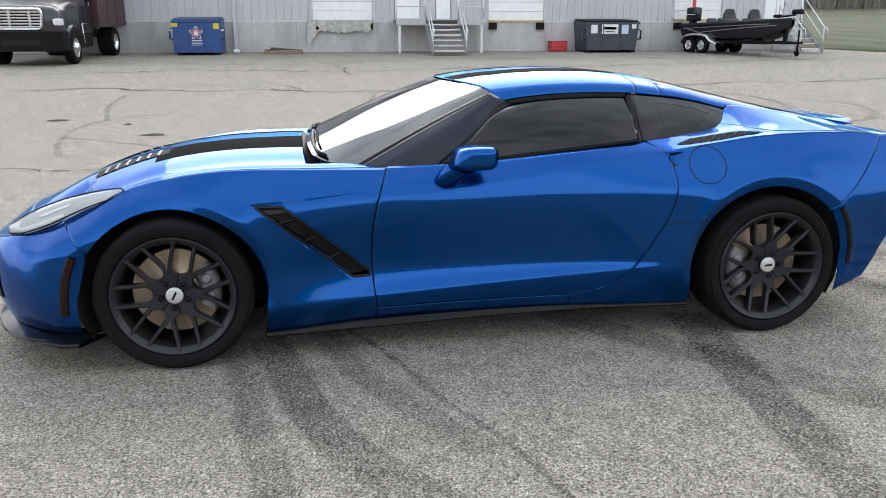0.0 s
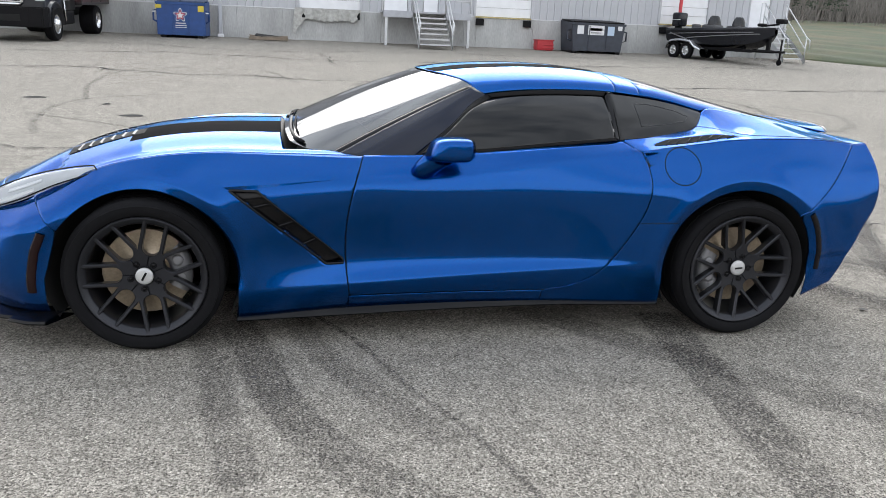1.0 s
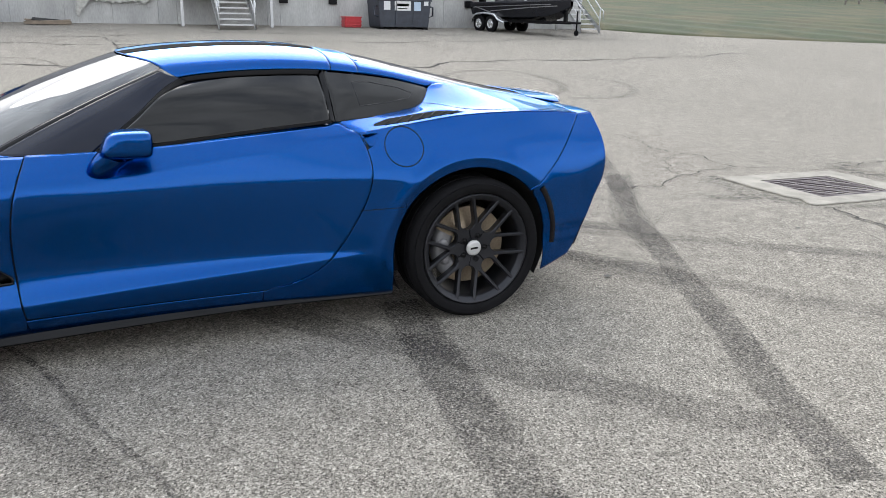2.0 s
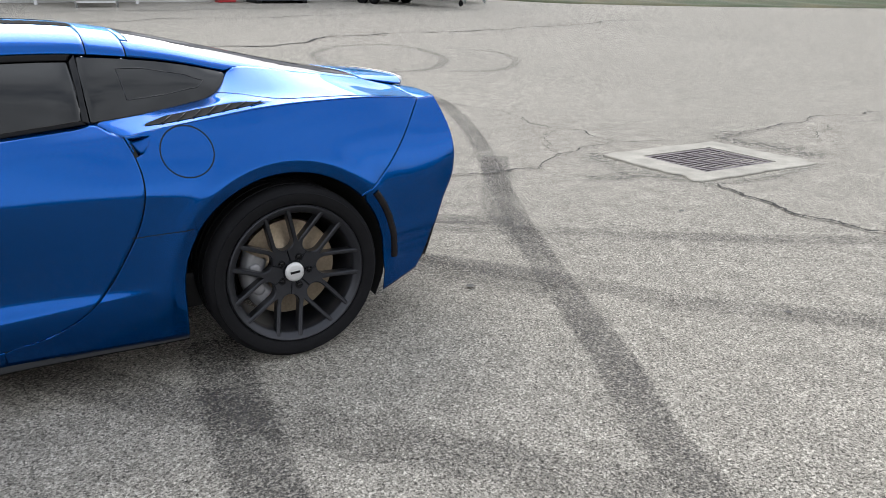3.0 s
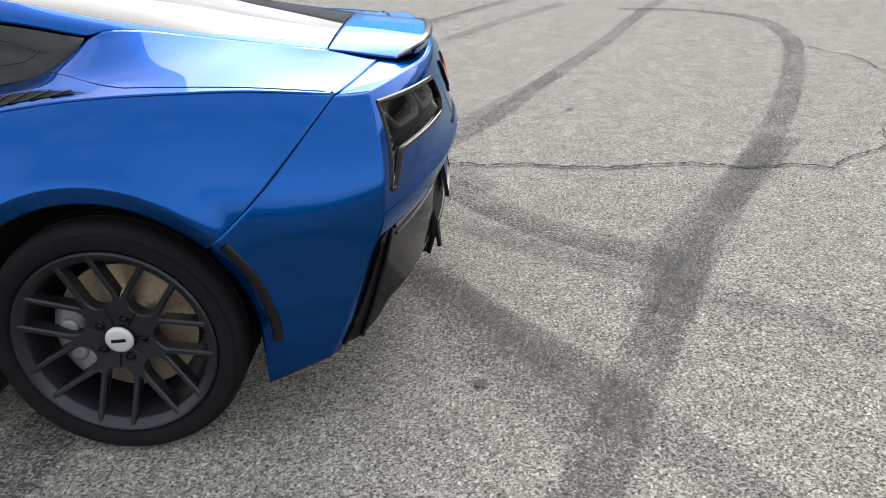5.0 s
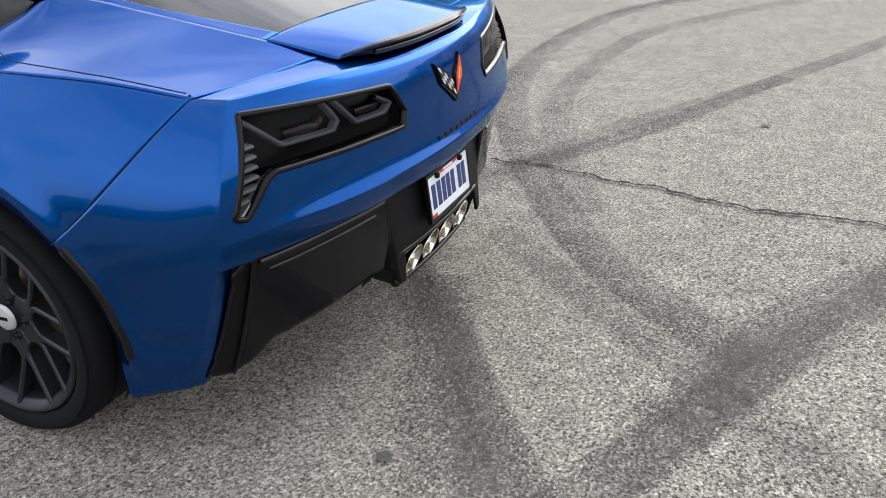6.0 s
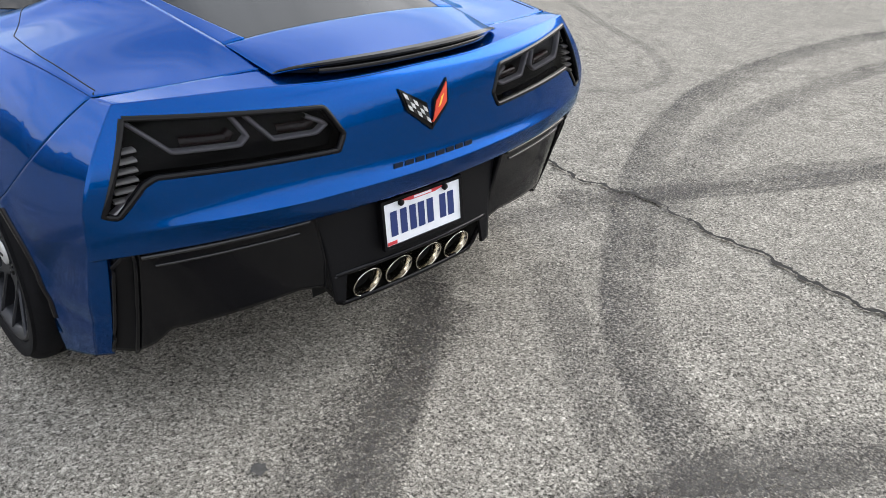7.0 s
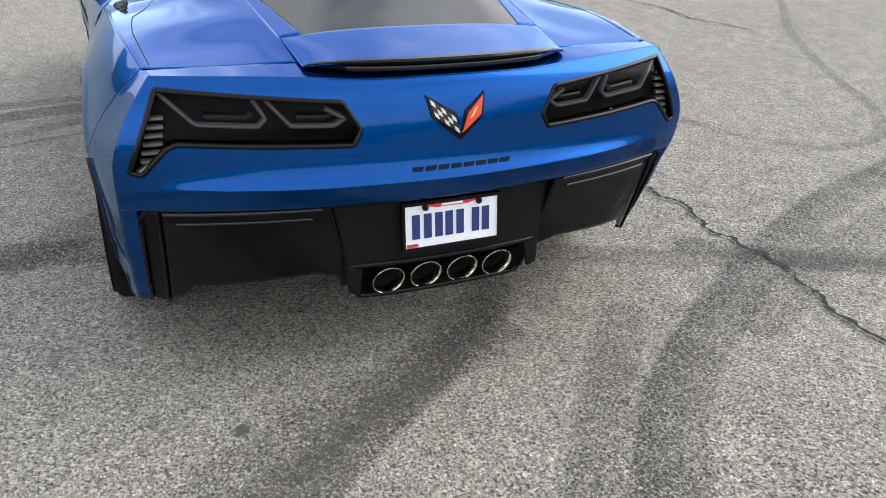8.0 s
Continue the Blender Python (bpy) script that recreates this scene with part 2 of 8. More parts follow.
M_FLAG_DARK = material("flag_dark", (0.015, 0.015, 0.016), 0.25)
M_FLAG_RED = material("flag_red", (0.55, 0.06, 0.03), 0.25)
M_FLAG_YELLOW = material("flag_yellow", (0.75, 0.45, 0.05), 0.3)
M_SCRIPT = material("dark_script", (0.004, 0.008, 0.02), 0.6, spec=0.1)
M_MARKER = material("smoked_marker", (0.008, 0.007, 0.008), 0.25, spec=0.2)
M_MARKER_RED = material("dark_red_marker", (0.014, 0.006, 0.006), 0.25, spec=0.2)
M_MIRROR = material("mirror_glass", (0.85, 0.85, 0.86), 0.02, 1.0)
M_LAMP_SILVER = material("lamp_reflector", (0.90, 0.91, 0.92), 0.3, 0.0)
M_LAMP_BODY = material("lamp_inner_bezel", (0.60, 0.61, 0.63), 0.4, 0.0)
M_CABIN = material("black_cabin_trim", (0.012, 0.012, 0.013), 0.7, fine=0.2, fine_scale=200)


# ---- mesh helpers ----
def link(name, bm, mat, parent=None, label="", smooth=True):
    me = bpy.data.meshes.new(name)
    bm.to_mesh(me)
    bm.free()
    if smooth:
        for p in me.polygons:
            p.use_smooth = True
    for k in mat if isinstance(mat, (list, tuple)) else [mat]:
        me.materials.append(k)
    ob = new(name, me)
    ob.parent = parent
    if label:
        ob["label"] = label
    return ob


def part(name, bm, mat, parent, label="", smooth=True):
    """One mesh part under a thing or under a part."""
    return link(name, bm, mat, parent, label, smooth)


def empty(name, at=(0, 0, 0)):
    ob = new(name)
    ob.location = at
    ob.empty_display_size = 0.1
    return ob


def sharp(ob, degrees=35):
    """Keeps edges steeper than that sharp under smooth shading."""
    me = ob.data
    bm = bmesh.new()
    bm.from_mesh(me)
    for e in bm.edges:
        if len(e.link_faces) == 2 and e.calc_face_angle(0) > radians(degrees):
            e.smooth = False
    bm.to_mesh(me)
    bm.free()
    return ob


def add_grid(bm, p, flip=False, closed_u=False):
    """A sheet of quads through the points p[i][j]."""
    n, m = p.shape[:2]
    v = [[bm.verts.new(p[i, j]) for j in range(m)] for i in range(n)]
    for i in range(n if closed_u else n - 1):
        k = (i + 1) % n
        for j in range(m - 1):
            q = (v[i][j], v[k][j], v[k][j + 1], v[i][j + 1])
            bm.faces.new(q[::-1] if flip else q)
    return v


def add_box(bm, lo, hi, bevel=0.0, m=None):
    lo, hi = Vector(lo), Vector(hi)
    made = bmesh.ops.create_cube(bm, size=1.0, matrix=Matrix.Translation((lo + hi) / 2) @ Matrix.Diagonal((*(hi - lo), 1)))
    vs = made["verts"]
    if bevel:
        es = list({e for v in vs for e in v.link_edges})
        r = bmesh.ops.bevel(bm, geom=es, offset=bevel, segments=2, profile=0.6, affect="EDGES")
        vs = list({v for f in r["faces"] for v in f.verts} | {v for v in vs if v.is_valid})
    if m:
        bmesh.ops.transform(bm, matrix=m, verts=vs)
    return vs


def add_rod(bm, a, b, r, seg=8, r2=None, cap=True):
    a, b = Vector(a), Vector(b)
    d = b - a
    q = d.to_track_quat("Z", "Y").to_matrix().to_4x4()
    return bmesh.ops.create_cone(bm, cap_ends=cap, segments=seg, radius1=r, radius2=r if r2 is None else r2, depth=d.length,
                                 matrix=Matrix.Translation((a + b) / 2) @ q)["verts"]


def add_prism(bm, poly, axis, lo, hi):
    """A prism over a 2D outline; axis names the direction it is pushed along."""
    def at(p, h):
        return {"x": (h, p[0], p[1]), "y": (p[0], h, p[1]), "z": (p[0], p[1], h)}[axis]
    a = [bm.verts.new(at(p, lo)) for p in poly]
    b = [bm.verts.new(at(p, hi)) for p in poly]
    bm.faces.new(a)
    bm.faces.new(b[::-1])
    for i in range(len(poly)):
        k = (i + 1) % len(poly)
        bm.faces.new((a[k], a[i], b[i], b[k]))
    return a + b


def add_tube(bm, pts, r, seg=8, caps=True):
    """A round bar along a polyline."""
    pts = [Vector(p) for p in pts]
    rings = []
    for i, p in enumerate(pts):
        d = (pts[min(i + 1, len(pts) - 1)] - pts[max(i - 1, 0)]).normalized()
        up = Vector((0, 0, 1)) if abs(d.z) < 0.9 else Vector((1, 0, 0))
        s = d.cross(up).normalized()
        t = s.cross(d)
        rings.append([bm.verts.new(p + r * (math.cos(a) * s + math.sin(a) * t)) for a in (2 * math.pi * k / seg for k in range(seg))])
    for a, b in zip(rings, rings[1:]):
        for k in range(seg):
            bm.faces.new((a[k], a[(k + 1) % seg], b[(k + 1) % seg], b[k]))
    if caps:
        bm.faces.new(rings[0][::-1])
        bm.faces.new(rings[-1])


def revolve(bm, profile, seg=48, m=Matrix()):
    """Turns (radius, height) pairs round the z axis of m."""
    rings = []
    for r, h in profile:
        rings.append([bm.verts.new(m @ Vector((r * math.cos(a), r * math.sin(a), h))) for a in (2 * math.pi * k / seg for k in range(seg))])
    for a, b in zip(rings, rings[1:]):
        for k in range(seg):
            bm.faces.new((a[k], a[(k + 1) % seg], b[(k + 1) % seg], b[k]))
    return rings


def curve(*keys):
    """A smooth curve through keys (t, a, b, ...): a function of t that gives an array (..., k), or (...) for one value."""
    k = np.array(keys, float)
    t, v = k[:, 0], k[:, 1:]
    h = np.diff(t)
    d = np.diff(v, axis=0) / h[:, None]
    m = np.vstack([d[:1], (d[:-1] * h[1:, None] + d[1:] * h[:-1, None]) / (h[:-1] + h[1:])[:, None], d[-1:]]) if len(t) > 2 else np.vstack([d, d])

    def at(x):
        x = np.clip(np.asarray(x, float), t[0], t[-1])
        i = np.clip(np.searchsorted(t, x, side="right") - 1, 0, len(t) - 2)
        s = ((x - t[i]) / h[i])[..., None]
        hh = h[i][..., None]
        r = (1 + 2 * s) * (1 - s) ** 2 * v[i] + s * (1 - s) ** 2 * hh * m[i] + s * s * (3 - 2 * s) * v[i + 1] + s * s * (s - 1) * hh * m[i + 1]
        return r[..., 0] if v.shape[1] == 1 else r
    return at


def along(pts, n, smooth=True):
    """n points evenly spaced by length along the points pts."""
    p = np.array([tuple(q) for q in pts], float)
    p = p[np.r_[True, np.linalg.norm(np.diff(p, axis=0), axis=1) > 1e-6]]
    s = np.r_[0, np.cumsum(np.linalg.norm(np.diff(p, axis=0), axis=1))]
    s /= s[-1]
    u = np.linspace(0, 1, n)
    if smooth and len(p) > 2:
        c = curve(*[(a, *b) for a, b in zip(s, p)])
        return c(u)
    return np.stack([np.interp(u, s, p[:, k]) for k in range(p.shape[1])], -1)


def coons(bottom, top, left, right):
    """Fills four edges (bottom and top n points, left and right m points) with an n x m net."""
    n, m = len(bottom), len(left)
    u, v = np.linspace(0, 1, n)[:, None, None], np.linspace(0, 1, m)[None, :, None]
    b, t, l, r = bottom[:, None], top[:, None], left[None], right[None]
    return (1 - v) * b + v * t + (1 - u) * l + u * r - ((1 - u) * (1 - v) * bottom[0] + u * (1 - v) * bottom[-1] + (1 - u) * v * top[0] + u * v * top[-1])


# ---- ground: level round the car, rising gently to the loading dock; a grass bank beside the dock ----
WALL_Y = 27.2
GRASS_EDGE = curve((20.7, 28.2), (22.2, 24.6), (24.7, 22.4), (27.0, 21.1), (34.0, 18.6), (60.0, 12.0), (200.0, -10.0))


def ground_z(x, y):
    x, y = np.asarray(x, float), np.asarray(y, float)
    dip = .034 * np.exp(-((x - 5.3) ** 2 + (y - 1.3) ** 2) / 1.7 ** 2)   # the lot sinks towards its drain
    return 0.0455 * 1.2 * np.logaddexp(0, (np.minimum(y, 60.0) - 5.0) / 1.2) - dip


bm = bmesh.new()
gx = np.unique(np.r_[-900, -400, -180, -90, -50, np.linspace(-30, 40, 71), np.linspace(1, 10, 46), 55, 90, 180, 400, 900])
gy = np.unique(np.r_[-900, -400, -180, -90, -50, np.linspace(-30, 60, 91), np.linspace(-3, 6, 46), 90, 180, 400, 900])
X, Y = np.meshgrid(gx, gy, indexing="ij")
add_grid(bm, np.stack([X, Y, ground_z(X, Y)], -1))
ground = tagged(link("ground", bm, M_ASPHALT), "worn light grey asphalt lot with tyre marks", "asphalt", kind="structure")


# ---- the car: a low blue two-seat coupe; w is the distance from its middle plane ----
car = tagged(empty("sports_car"), "low blue metallic sports coupe with dark wheels, parked on asphalt", "car")
WB, HUB_F, HUB_R = 1.355, 0.330, 0.342

rocker = curve((-1.9, .14, .80), (-1.0, .125, .845), (-.5, .15, .82), (.4, .165, .83), (.95, .165, .885), (1.4, .17, .90), (1.75, .18, .872), (2.1, .26, .80))
crease = curve((-1.9, .26, .90), (-1.0, .262, .905), (-.5, .288, .893), (0, .315, .882), (.5, .342, .890), (.8, .358, .905), (1.1, .36, .925), (1.4, .37, .928), (1.75, .37, .893), (2.1, .38, .835))
valley = curve((-1.9, .33, .915), (-1.0, .40, .900), (-.5, .405, .856), (0, .405, .848), (.5, .395, .868), (.8, .39, .900), (1.1, .42, .930), (1.4, .43, .932), (1.75, .43, .902), (2.1, .48, .852))
widest = curve((-1.9, .50, .905), (-1.6, .56, .926), (-1.3, .60, .930), (-1.0, .64, .918), (-.5, .69, .896), (0, .70, .882), (.5, .70, .886), (.85, .69, .905), (1.1, .66, .926), (1.4, .64, .936), (1.75, .62, .916), (1.95, .64, .890), (2.1, .70, .862))
shoulder = curve((-1.95, .58, .70), (-1.8, .645, .735), (-1.54, .765, .760), (-1.3, .822, .772), (-1.16, .838, .778), (-.76, .842, .790), (-.43, .840, .800), (0, .852, .803), (.4, .886, .787), (.70, .913, .757), (.775, .917, .748), (.795, .902, .772), (.842, .878, .818), (.90, .886, .816), (.956, .893, .813), (1.07, .906, .810), (1.19, .920, .808), (1.29, .932, .806), (1.42, .941, .804), (1.60, .944, .798), (1.75, .942, .785), (1.97, .924, .762), (2.1, .915, .755))
door_crease = curve((-.5, .710, .885), (-.2, .748, .872), (0, .773, .862), (.2, .800, .856), (.4, .824, .848), (.62, .853, .835), (.842, .878, .818))   # z and half width of the line that climbs to the door's rear top


def smooth01(s):
    s = np.clip(s, 0, 1)
    return s * s * (3 - 2 * s)


def seg_dist(x, z, a, b):
    dx, dz = b[0] - a[0], b[1] - a[1]
    s = np.clip(((x - a[0]) * dx + (z - a[1]) * dz) / (dx * dx + dz * dz), 0, 1)
    return np.hypot(x - a[0] - s * dx, z - a[1] - s * dz)


def in_poly(x, z, poly):
    """Signed distance to an outline: negative inside."""
    d = np.full(np.shape(x), 9.0)
    inside = np.zeros(np.shape(x), bool)
    for a, b in zip(poly, poly[1:] + poly[:1]):
        d = np.minimum(d, seg_dist(x, z, a, b))
        hit = ((a[1] > z) != (b[1] > z)) & (x < (b[0] - a[0]) * (z - a[1]) / (b[1] - a[1] + 1e-12) + a[0])
        inside ^= hit
    return np.where(inside, -d, d)


def snap(p, poly, r):
    """Moves net points that lie within r of an outline onto it."""
    best, near = np.full(p.shape[:-1], 9.0), p.copy()
    for a, b in zip(poly, poly[1:] + poly[:1]):
        a, b = np.array(a, float), np.array(b, float)
        s = np.clip(((p - a) @ (b - a)) / ((b - a) @ (b - a)), 0, 1)
        q = a + s[..., None] * (b - a)
        d = np.linalg.norm(p - q, axis=-1)
        near = np.where((d < best)[..., None], q, near)
        best = np.minimum(best, d)
    return np.where((best < r)[..., None], near, p)


VENT = [(-.995, .705), (-.885, .700), (-.528, .392), (-.526, .374), (-.60, .374)]
HANDLE = [(.852, .870), (.922, .874), (.917, .850), (.895, .823), (.866, .811)]


def side_w(x, z):
    """Half width of the flank at x, z."""
    x, z = np.asarray(x, float), np.asarray(z, float)
    (z0, w0), (zc, wc), (zv, wv), (zm, wm), (zs, ws) = (np.moveaxis(c(x), -1, 0) for c in (rocker, crease, valley, widest, shoulder))
    s1 = np.clip((z - z0) / (zc - z0), -.5, 1)
    s2 = np.clip((z - zc) / (zv - zc), 0, 1)
    s3 = np.clip((z - zv) / (zm - zv), 0, 1)
    s4 = np.clip((z - zm) / (zs - zm), 0, 1.15)
    w = w0 + (wc - w0) * np.sin(s1 * np.pi / 2)
    w = np.where(z > zc, wc + (wv - wc) * np.sin(s2 * np.pi / 2), w)
    w = np.where(z > zv, wv + (wm - wv) * smooth01(s3), w)
    w = np.where(z > zm, ws + (wm - ws) * np.cos(s4 * np.pi / 2), w)
    # a crease climbs from under the mirror to the door's rear top; the skin leans in below it, and more above it
    zk, wk = np.moveaxis(door_crease(x), -1, 0)
    zk, wk = np.where(x > .842, zs, np.minimum(zk, zs)), np.where(x > .842, ws, wk)
    f = np.clip((z - zm) / np.maximum(zk - zm, .02), 0, 1.15) ** np.interp(x, [0, .8, 1.3], [1.15, 1.25, 1.7])
    g = np.clip((z - zk) / np.maximum(zs - zk, .004), 0, 1.1)
    leaned = np.where((z > zk) & (x <= .842), wk + (ws - wk) * g, wm - (wm - wk) * f)
    k = smooth01((x + .42) / .30)
    w = np.where(z > zm, w * (1 - k) + leaned * k, w)
    # rolled lips round the wheel arches
    for xa, za, ra in ((-WB, HUB_F, .371), (WB, HUB_R, .372)):
        r = np.hypot((x - xa) / 1.03, z - za)
        on = smooth01((z - .24) / .10)
        w = w - .017 * np.clip(1 - (r - ra) / .044, 0, 1) * on + .007 * np.exp(-((r - ra - .050) / .035) ** 2) * on
    return w


def side(p, sgn, off=0.0):
    """Points of the flank from (x, z) pairs."""
    p = np.asarray(p, float)
    return np.stack([p[..., 0], sgn * (side_w(p[..., 0], p[..., 1]) + off), p[..., 1]], -1)


def panel(name, nets, mat, sgn=1, label="", thick=.004, parent=car, sharp_at=0, cut=None):
    """A sheet-metal part from one or more nets of points (given for the far side, or both with sgn None)."""
    bm = bmesh.new()
    for net in nets:
        add_grid(bm, net, flip=sgn < 0)
    bmesh.ops.remove_doubles(bm, verts=bm.verts, dist=.0006)
    if cut:
        faces = bm.faces[:]
        mid = np.array([f.calc_center_median() for f in faces])
        bmesh.ops.delete(bm, geom=[f for f, k in zip(faces, cut(mid)) if k], context="FACES")
    bmesh.ops.recalc_face_normals(bm, faces=bm.faces[:])
    bm.normal_update()
    out = sum(f.calc_area() * f.normal.dot(f.calc_center_median() - Vector((f.calc_center_median().x * .85, 0, .45))) for f in bm.faces)
    if out < 0:
        bmesh.ops.reverse_faces(bm, faces=bm.faces[:])
    ob = part(name, bm, mat, parent, label)
    if sharp_at:
        sharp(ob, sharp_at)
    if thick:
        so = ob.modifiers.new("thickness", "SOLIDIFY")
        so.thickness, so.offset = thick, -1
    return ob


def arch(xa, za, rx, rz, a0, a1, n):
    a = np.radians(np.linspace(a0, a1, n))
    return np.stack([xa + rx * np.cos(a), za + rz * np.sin(a)], -1)


ARCH_F, ARCH_R = (-WB, HUB_F, .383, .370), (WB, HUB_R, .386, .372)
door_front = along([(-.4975, .226), (-.512, .36), (-.513, .527), (-.49, .68), (-.438, .842)], 60)
door_rear = along([(.40, .232), (.52, .255), (.62, .30), (.69, .354), (.79, .49), (.862, .64), (.877, .74), (.866, .81), (.842, .878)], 60)
bumper_seam = np.array([(1.655, .598), (1.76, .690), (1.97, .922)])
corner = curve((.24, 1.905), (.30, 1.935), (.45, 2.000), (.56, 2.046), (.60, 2.066), (.70, 2.082), (.80, 2.078), (.925, 2.050))   # x of the tail's vertical edge by z


corner_in = curve((.24, 1.935), (.30, 1.965), (.45, 2.025), (.60, 2.068), (.70, 2.082))   # inner side of that edge, behind the black corner


def top_edge(x0, x1, n):
    x = np.linspace(x0, x1, n)
    return np.stack([x, shoulder(x)[:, 0]], -1)


def flank(sgn):
    # front fender: over the arch, then behind it down to the sill
    a0 = arch(*ARCH_F, 147, 0, 110)
    lead = along([a0[0], (-1.74, .60), (-1.80, .645)], 40)
    back = along([a0[-1], (-.441, .838)], 40, False)
    over = coons(a0, top_edge(-1.80, -.441, 110), lead, back)
    low = coons(along([(-.978, .128), (-.501, .15)], 40, False), back,
                along([(-.978, .128), (-.973, .23), a0[-1]], 50), along([(-.501, .15), *(door_front[::6] - (.003, 0)), (-.441, .838)], 50))
    panel("front_fender", [side(snap(over, VENT, .0040), sgn), side(snap(low, VENT, .0048), sgn)], M_BLUE, sgn, cut=lambda c: in_poly(c[:, 0], c[:, 2], VENT) < -.0004)
    # door
    df, dr = door_front + (.002, 0), door_rear - (.002, 0)
    d = coons(along([df[0], dr[0]], 130, False), np.stack([np.linspace(df[-1][0], dr[-1][0], 130), shoulder(np.linspace(df[-1][0], dr[-1][0], 130))[:, 0]], -1), df, dr)
    panel("door", [side(d, sgn)], M_BLUE, sgn)
    # sill under the door
    sill = coons(along([(-.501, .15), (.398, .165)], 90, False), along([(-.501, .2225), (.398, .2285)], 90, False),
                 along([(-.501, .15), (-.501, .2225)], 10), along([(.398, .165), (.398, .2285)], 10))
    panel("sill", [side(sill, sgn)], M_BLUE, sgn)
    # rear quarter: in front of the arch, and over it to the bumper seam
    q0 = arch(*ARCH_R, 180, 148, 24)
    q1 = arch(*ARCH_R, 148, 40, 80)
    lead = np.vstack([along([(.398, .165), (.398, .2285)], 8, False)[:-1], door_rear + (.002, 0)])
    lead = along(lead[::3].tolist() + [door_rear[-1] + (.002, 0)], 140)
    rise_line = [q1[0], (1.0, .70), (.99, shoulder(.99)[0])]
    rise = along(rise_line, 50, False)
    back = np.vstack([along([(.967, .165), (.965, .25), *q0[::6], q0[-1]], 42, False)[:-1], along(rise_line, 99, False)])
    pre = coons(along([(.398, .165), (.967, .165)], 100, False), top_edge(.844, .99, 100), lead, back)
    pre = snap(pre, HANDLE, .0030)
    seam = along(bumper_seam, 50)
    seam[:, 1] = np.minimum(seam[:, 1], shoulder(seam[:, 0])[:, 0])
    q1[-1] = seam[0]
    over = coons(q1, top_edge(.99, 1.97, 80), rise, seam - (.0015, 0))
    panel("rear_quarter", [side(pre, sgn), side(over, sgn)], M_BLUE, sgn, cut=lambda c: in_poly(c[:, 0], c[:, 2], HANDLE) < -.0004)
    # bumper flank
    z = np.linspace(.24, .925, 70)
    edge = np.stack([corner(z), z], -1)
    lead = np.vstack([along([(1.742, .18), (1.745, .26), *arch(*ARCH_R, 0, 38, 10)], 34, False), (seam + (.0015, 0))])
    lead = along(lead, 70, False)
    net = coons(along([lead[0], edge[0]], 40, False), along([(1.9715, .922), (2.01, .922), edge[-1]], 40, False), lead, edge)
    return net


tail_sides = {}
for s in (-1, 1):
    tail_sides[s] = flank(s)


# rear face
LAMP = [(.744, .896), (.308, .864), (.266, .793), (.286, .756), (.516, .762), (.712, .770), (.738, .758), (.800, .692), (.828, .700)]
tail_low = curve((.26, 2.13), (.45, 2.222), (.55, 2.207), (.60, 2.238), (.655, 2.262))
tail_up = curve((.655, 2.262), (.68, 2.2485), (.70, 2.242), (.73, 2.236), (.76, 2.231), (.82, 2.220), (.868, 2.207), (.90, 2.193), (.93, 2.168))


def tail_mid(z):
    """Middle line of the tail, with a crease where the skin turns under."""
    return np.where(np.asarray(z, float) > .655, tail_up(z), tail_low(z))



def rear_x(w, z):
    w, z = np.abs(np.asarray(w, float)), np.asarray(z, float)
    x = tail_mid(z) - .205 * w ** 2
    # meets the flank's edge at the corner
    we = side_w(corner(z), z)
    x = x + (corner(z) - (tail_mid(z) - .205 * we ** 2)) * (w / we) ** 4
    return x


def rear(p, sgn, off=0.0):
    """Points of the tail from (w, z) pairs."""
    p = np.asarray(p, float)
    return np.stack([rear_x(p[..., 0], p[..., 1]) + off, sgn * p[..., 0], p[..., 1]], -1)


def edge_strip(p, s):
    """The narrow skin between the black corner and the flank's edge; it recedes towards the flank."""
    t = np.linspace(0, 1, len(p))[:, None]
    z = p[..., 1]
    return np.stack([(corner_in(z) - .004) * (1 - t) + corner(z) * t, s * p[..., 0], z], -1)


bumper_nets = []
tail_top = curve((0, .915), (.30, .915), (.36, .918), (.45, .922), (.75, .925))
for s in (-1, 1):
    z = np.linspace(.592, .925, 110)
    we = side_w(corner(z), z)
    u = np.linspace(0, 1, 150)
    W = u[:, None] * we[None, :]
    Z = (.588 - 0 * u)[:, None] + (tail_top(u * .75) - .588)[:, None] * np.linspace(0, 1, 110)[None, :]
    z_low = np.linspace(.24, .590, 40)
    wl_ = side_w(corner(z_low), z_low)
    inner = np.interp(z_low, [.24, .36, .56, .590], [.812, .815, .818, .816])
    uu = np.linspace(0, 1, 6)[:, None]
    strip = np.stack([inner[None] * (1 - uu) + wl_[None] * uu, np.broadcast_to(z_low, (6, 40))], -1)
    for net in (side(tail_sides[s], s), rear(snap(np.stack([W, Z], -1), LAMP, .0016), s), edge_strip(strip, s)):
        bumper_nets.append(net if s > 0 else net[::-1])
panel("rear_bumper", bumper_nets, M_BLUE, 1, sharp_at=28, cut=lambda c: (c[:, 0] > 2.0) & (in_poly(abs(c[:, 1]), c[:, 2], LAMP) < -.0004))

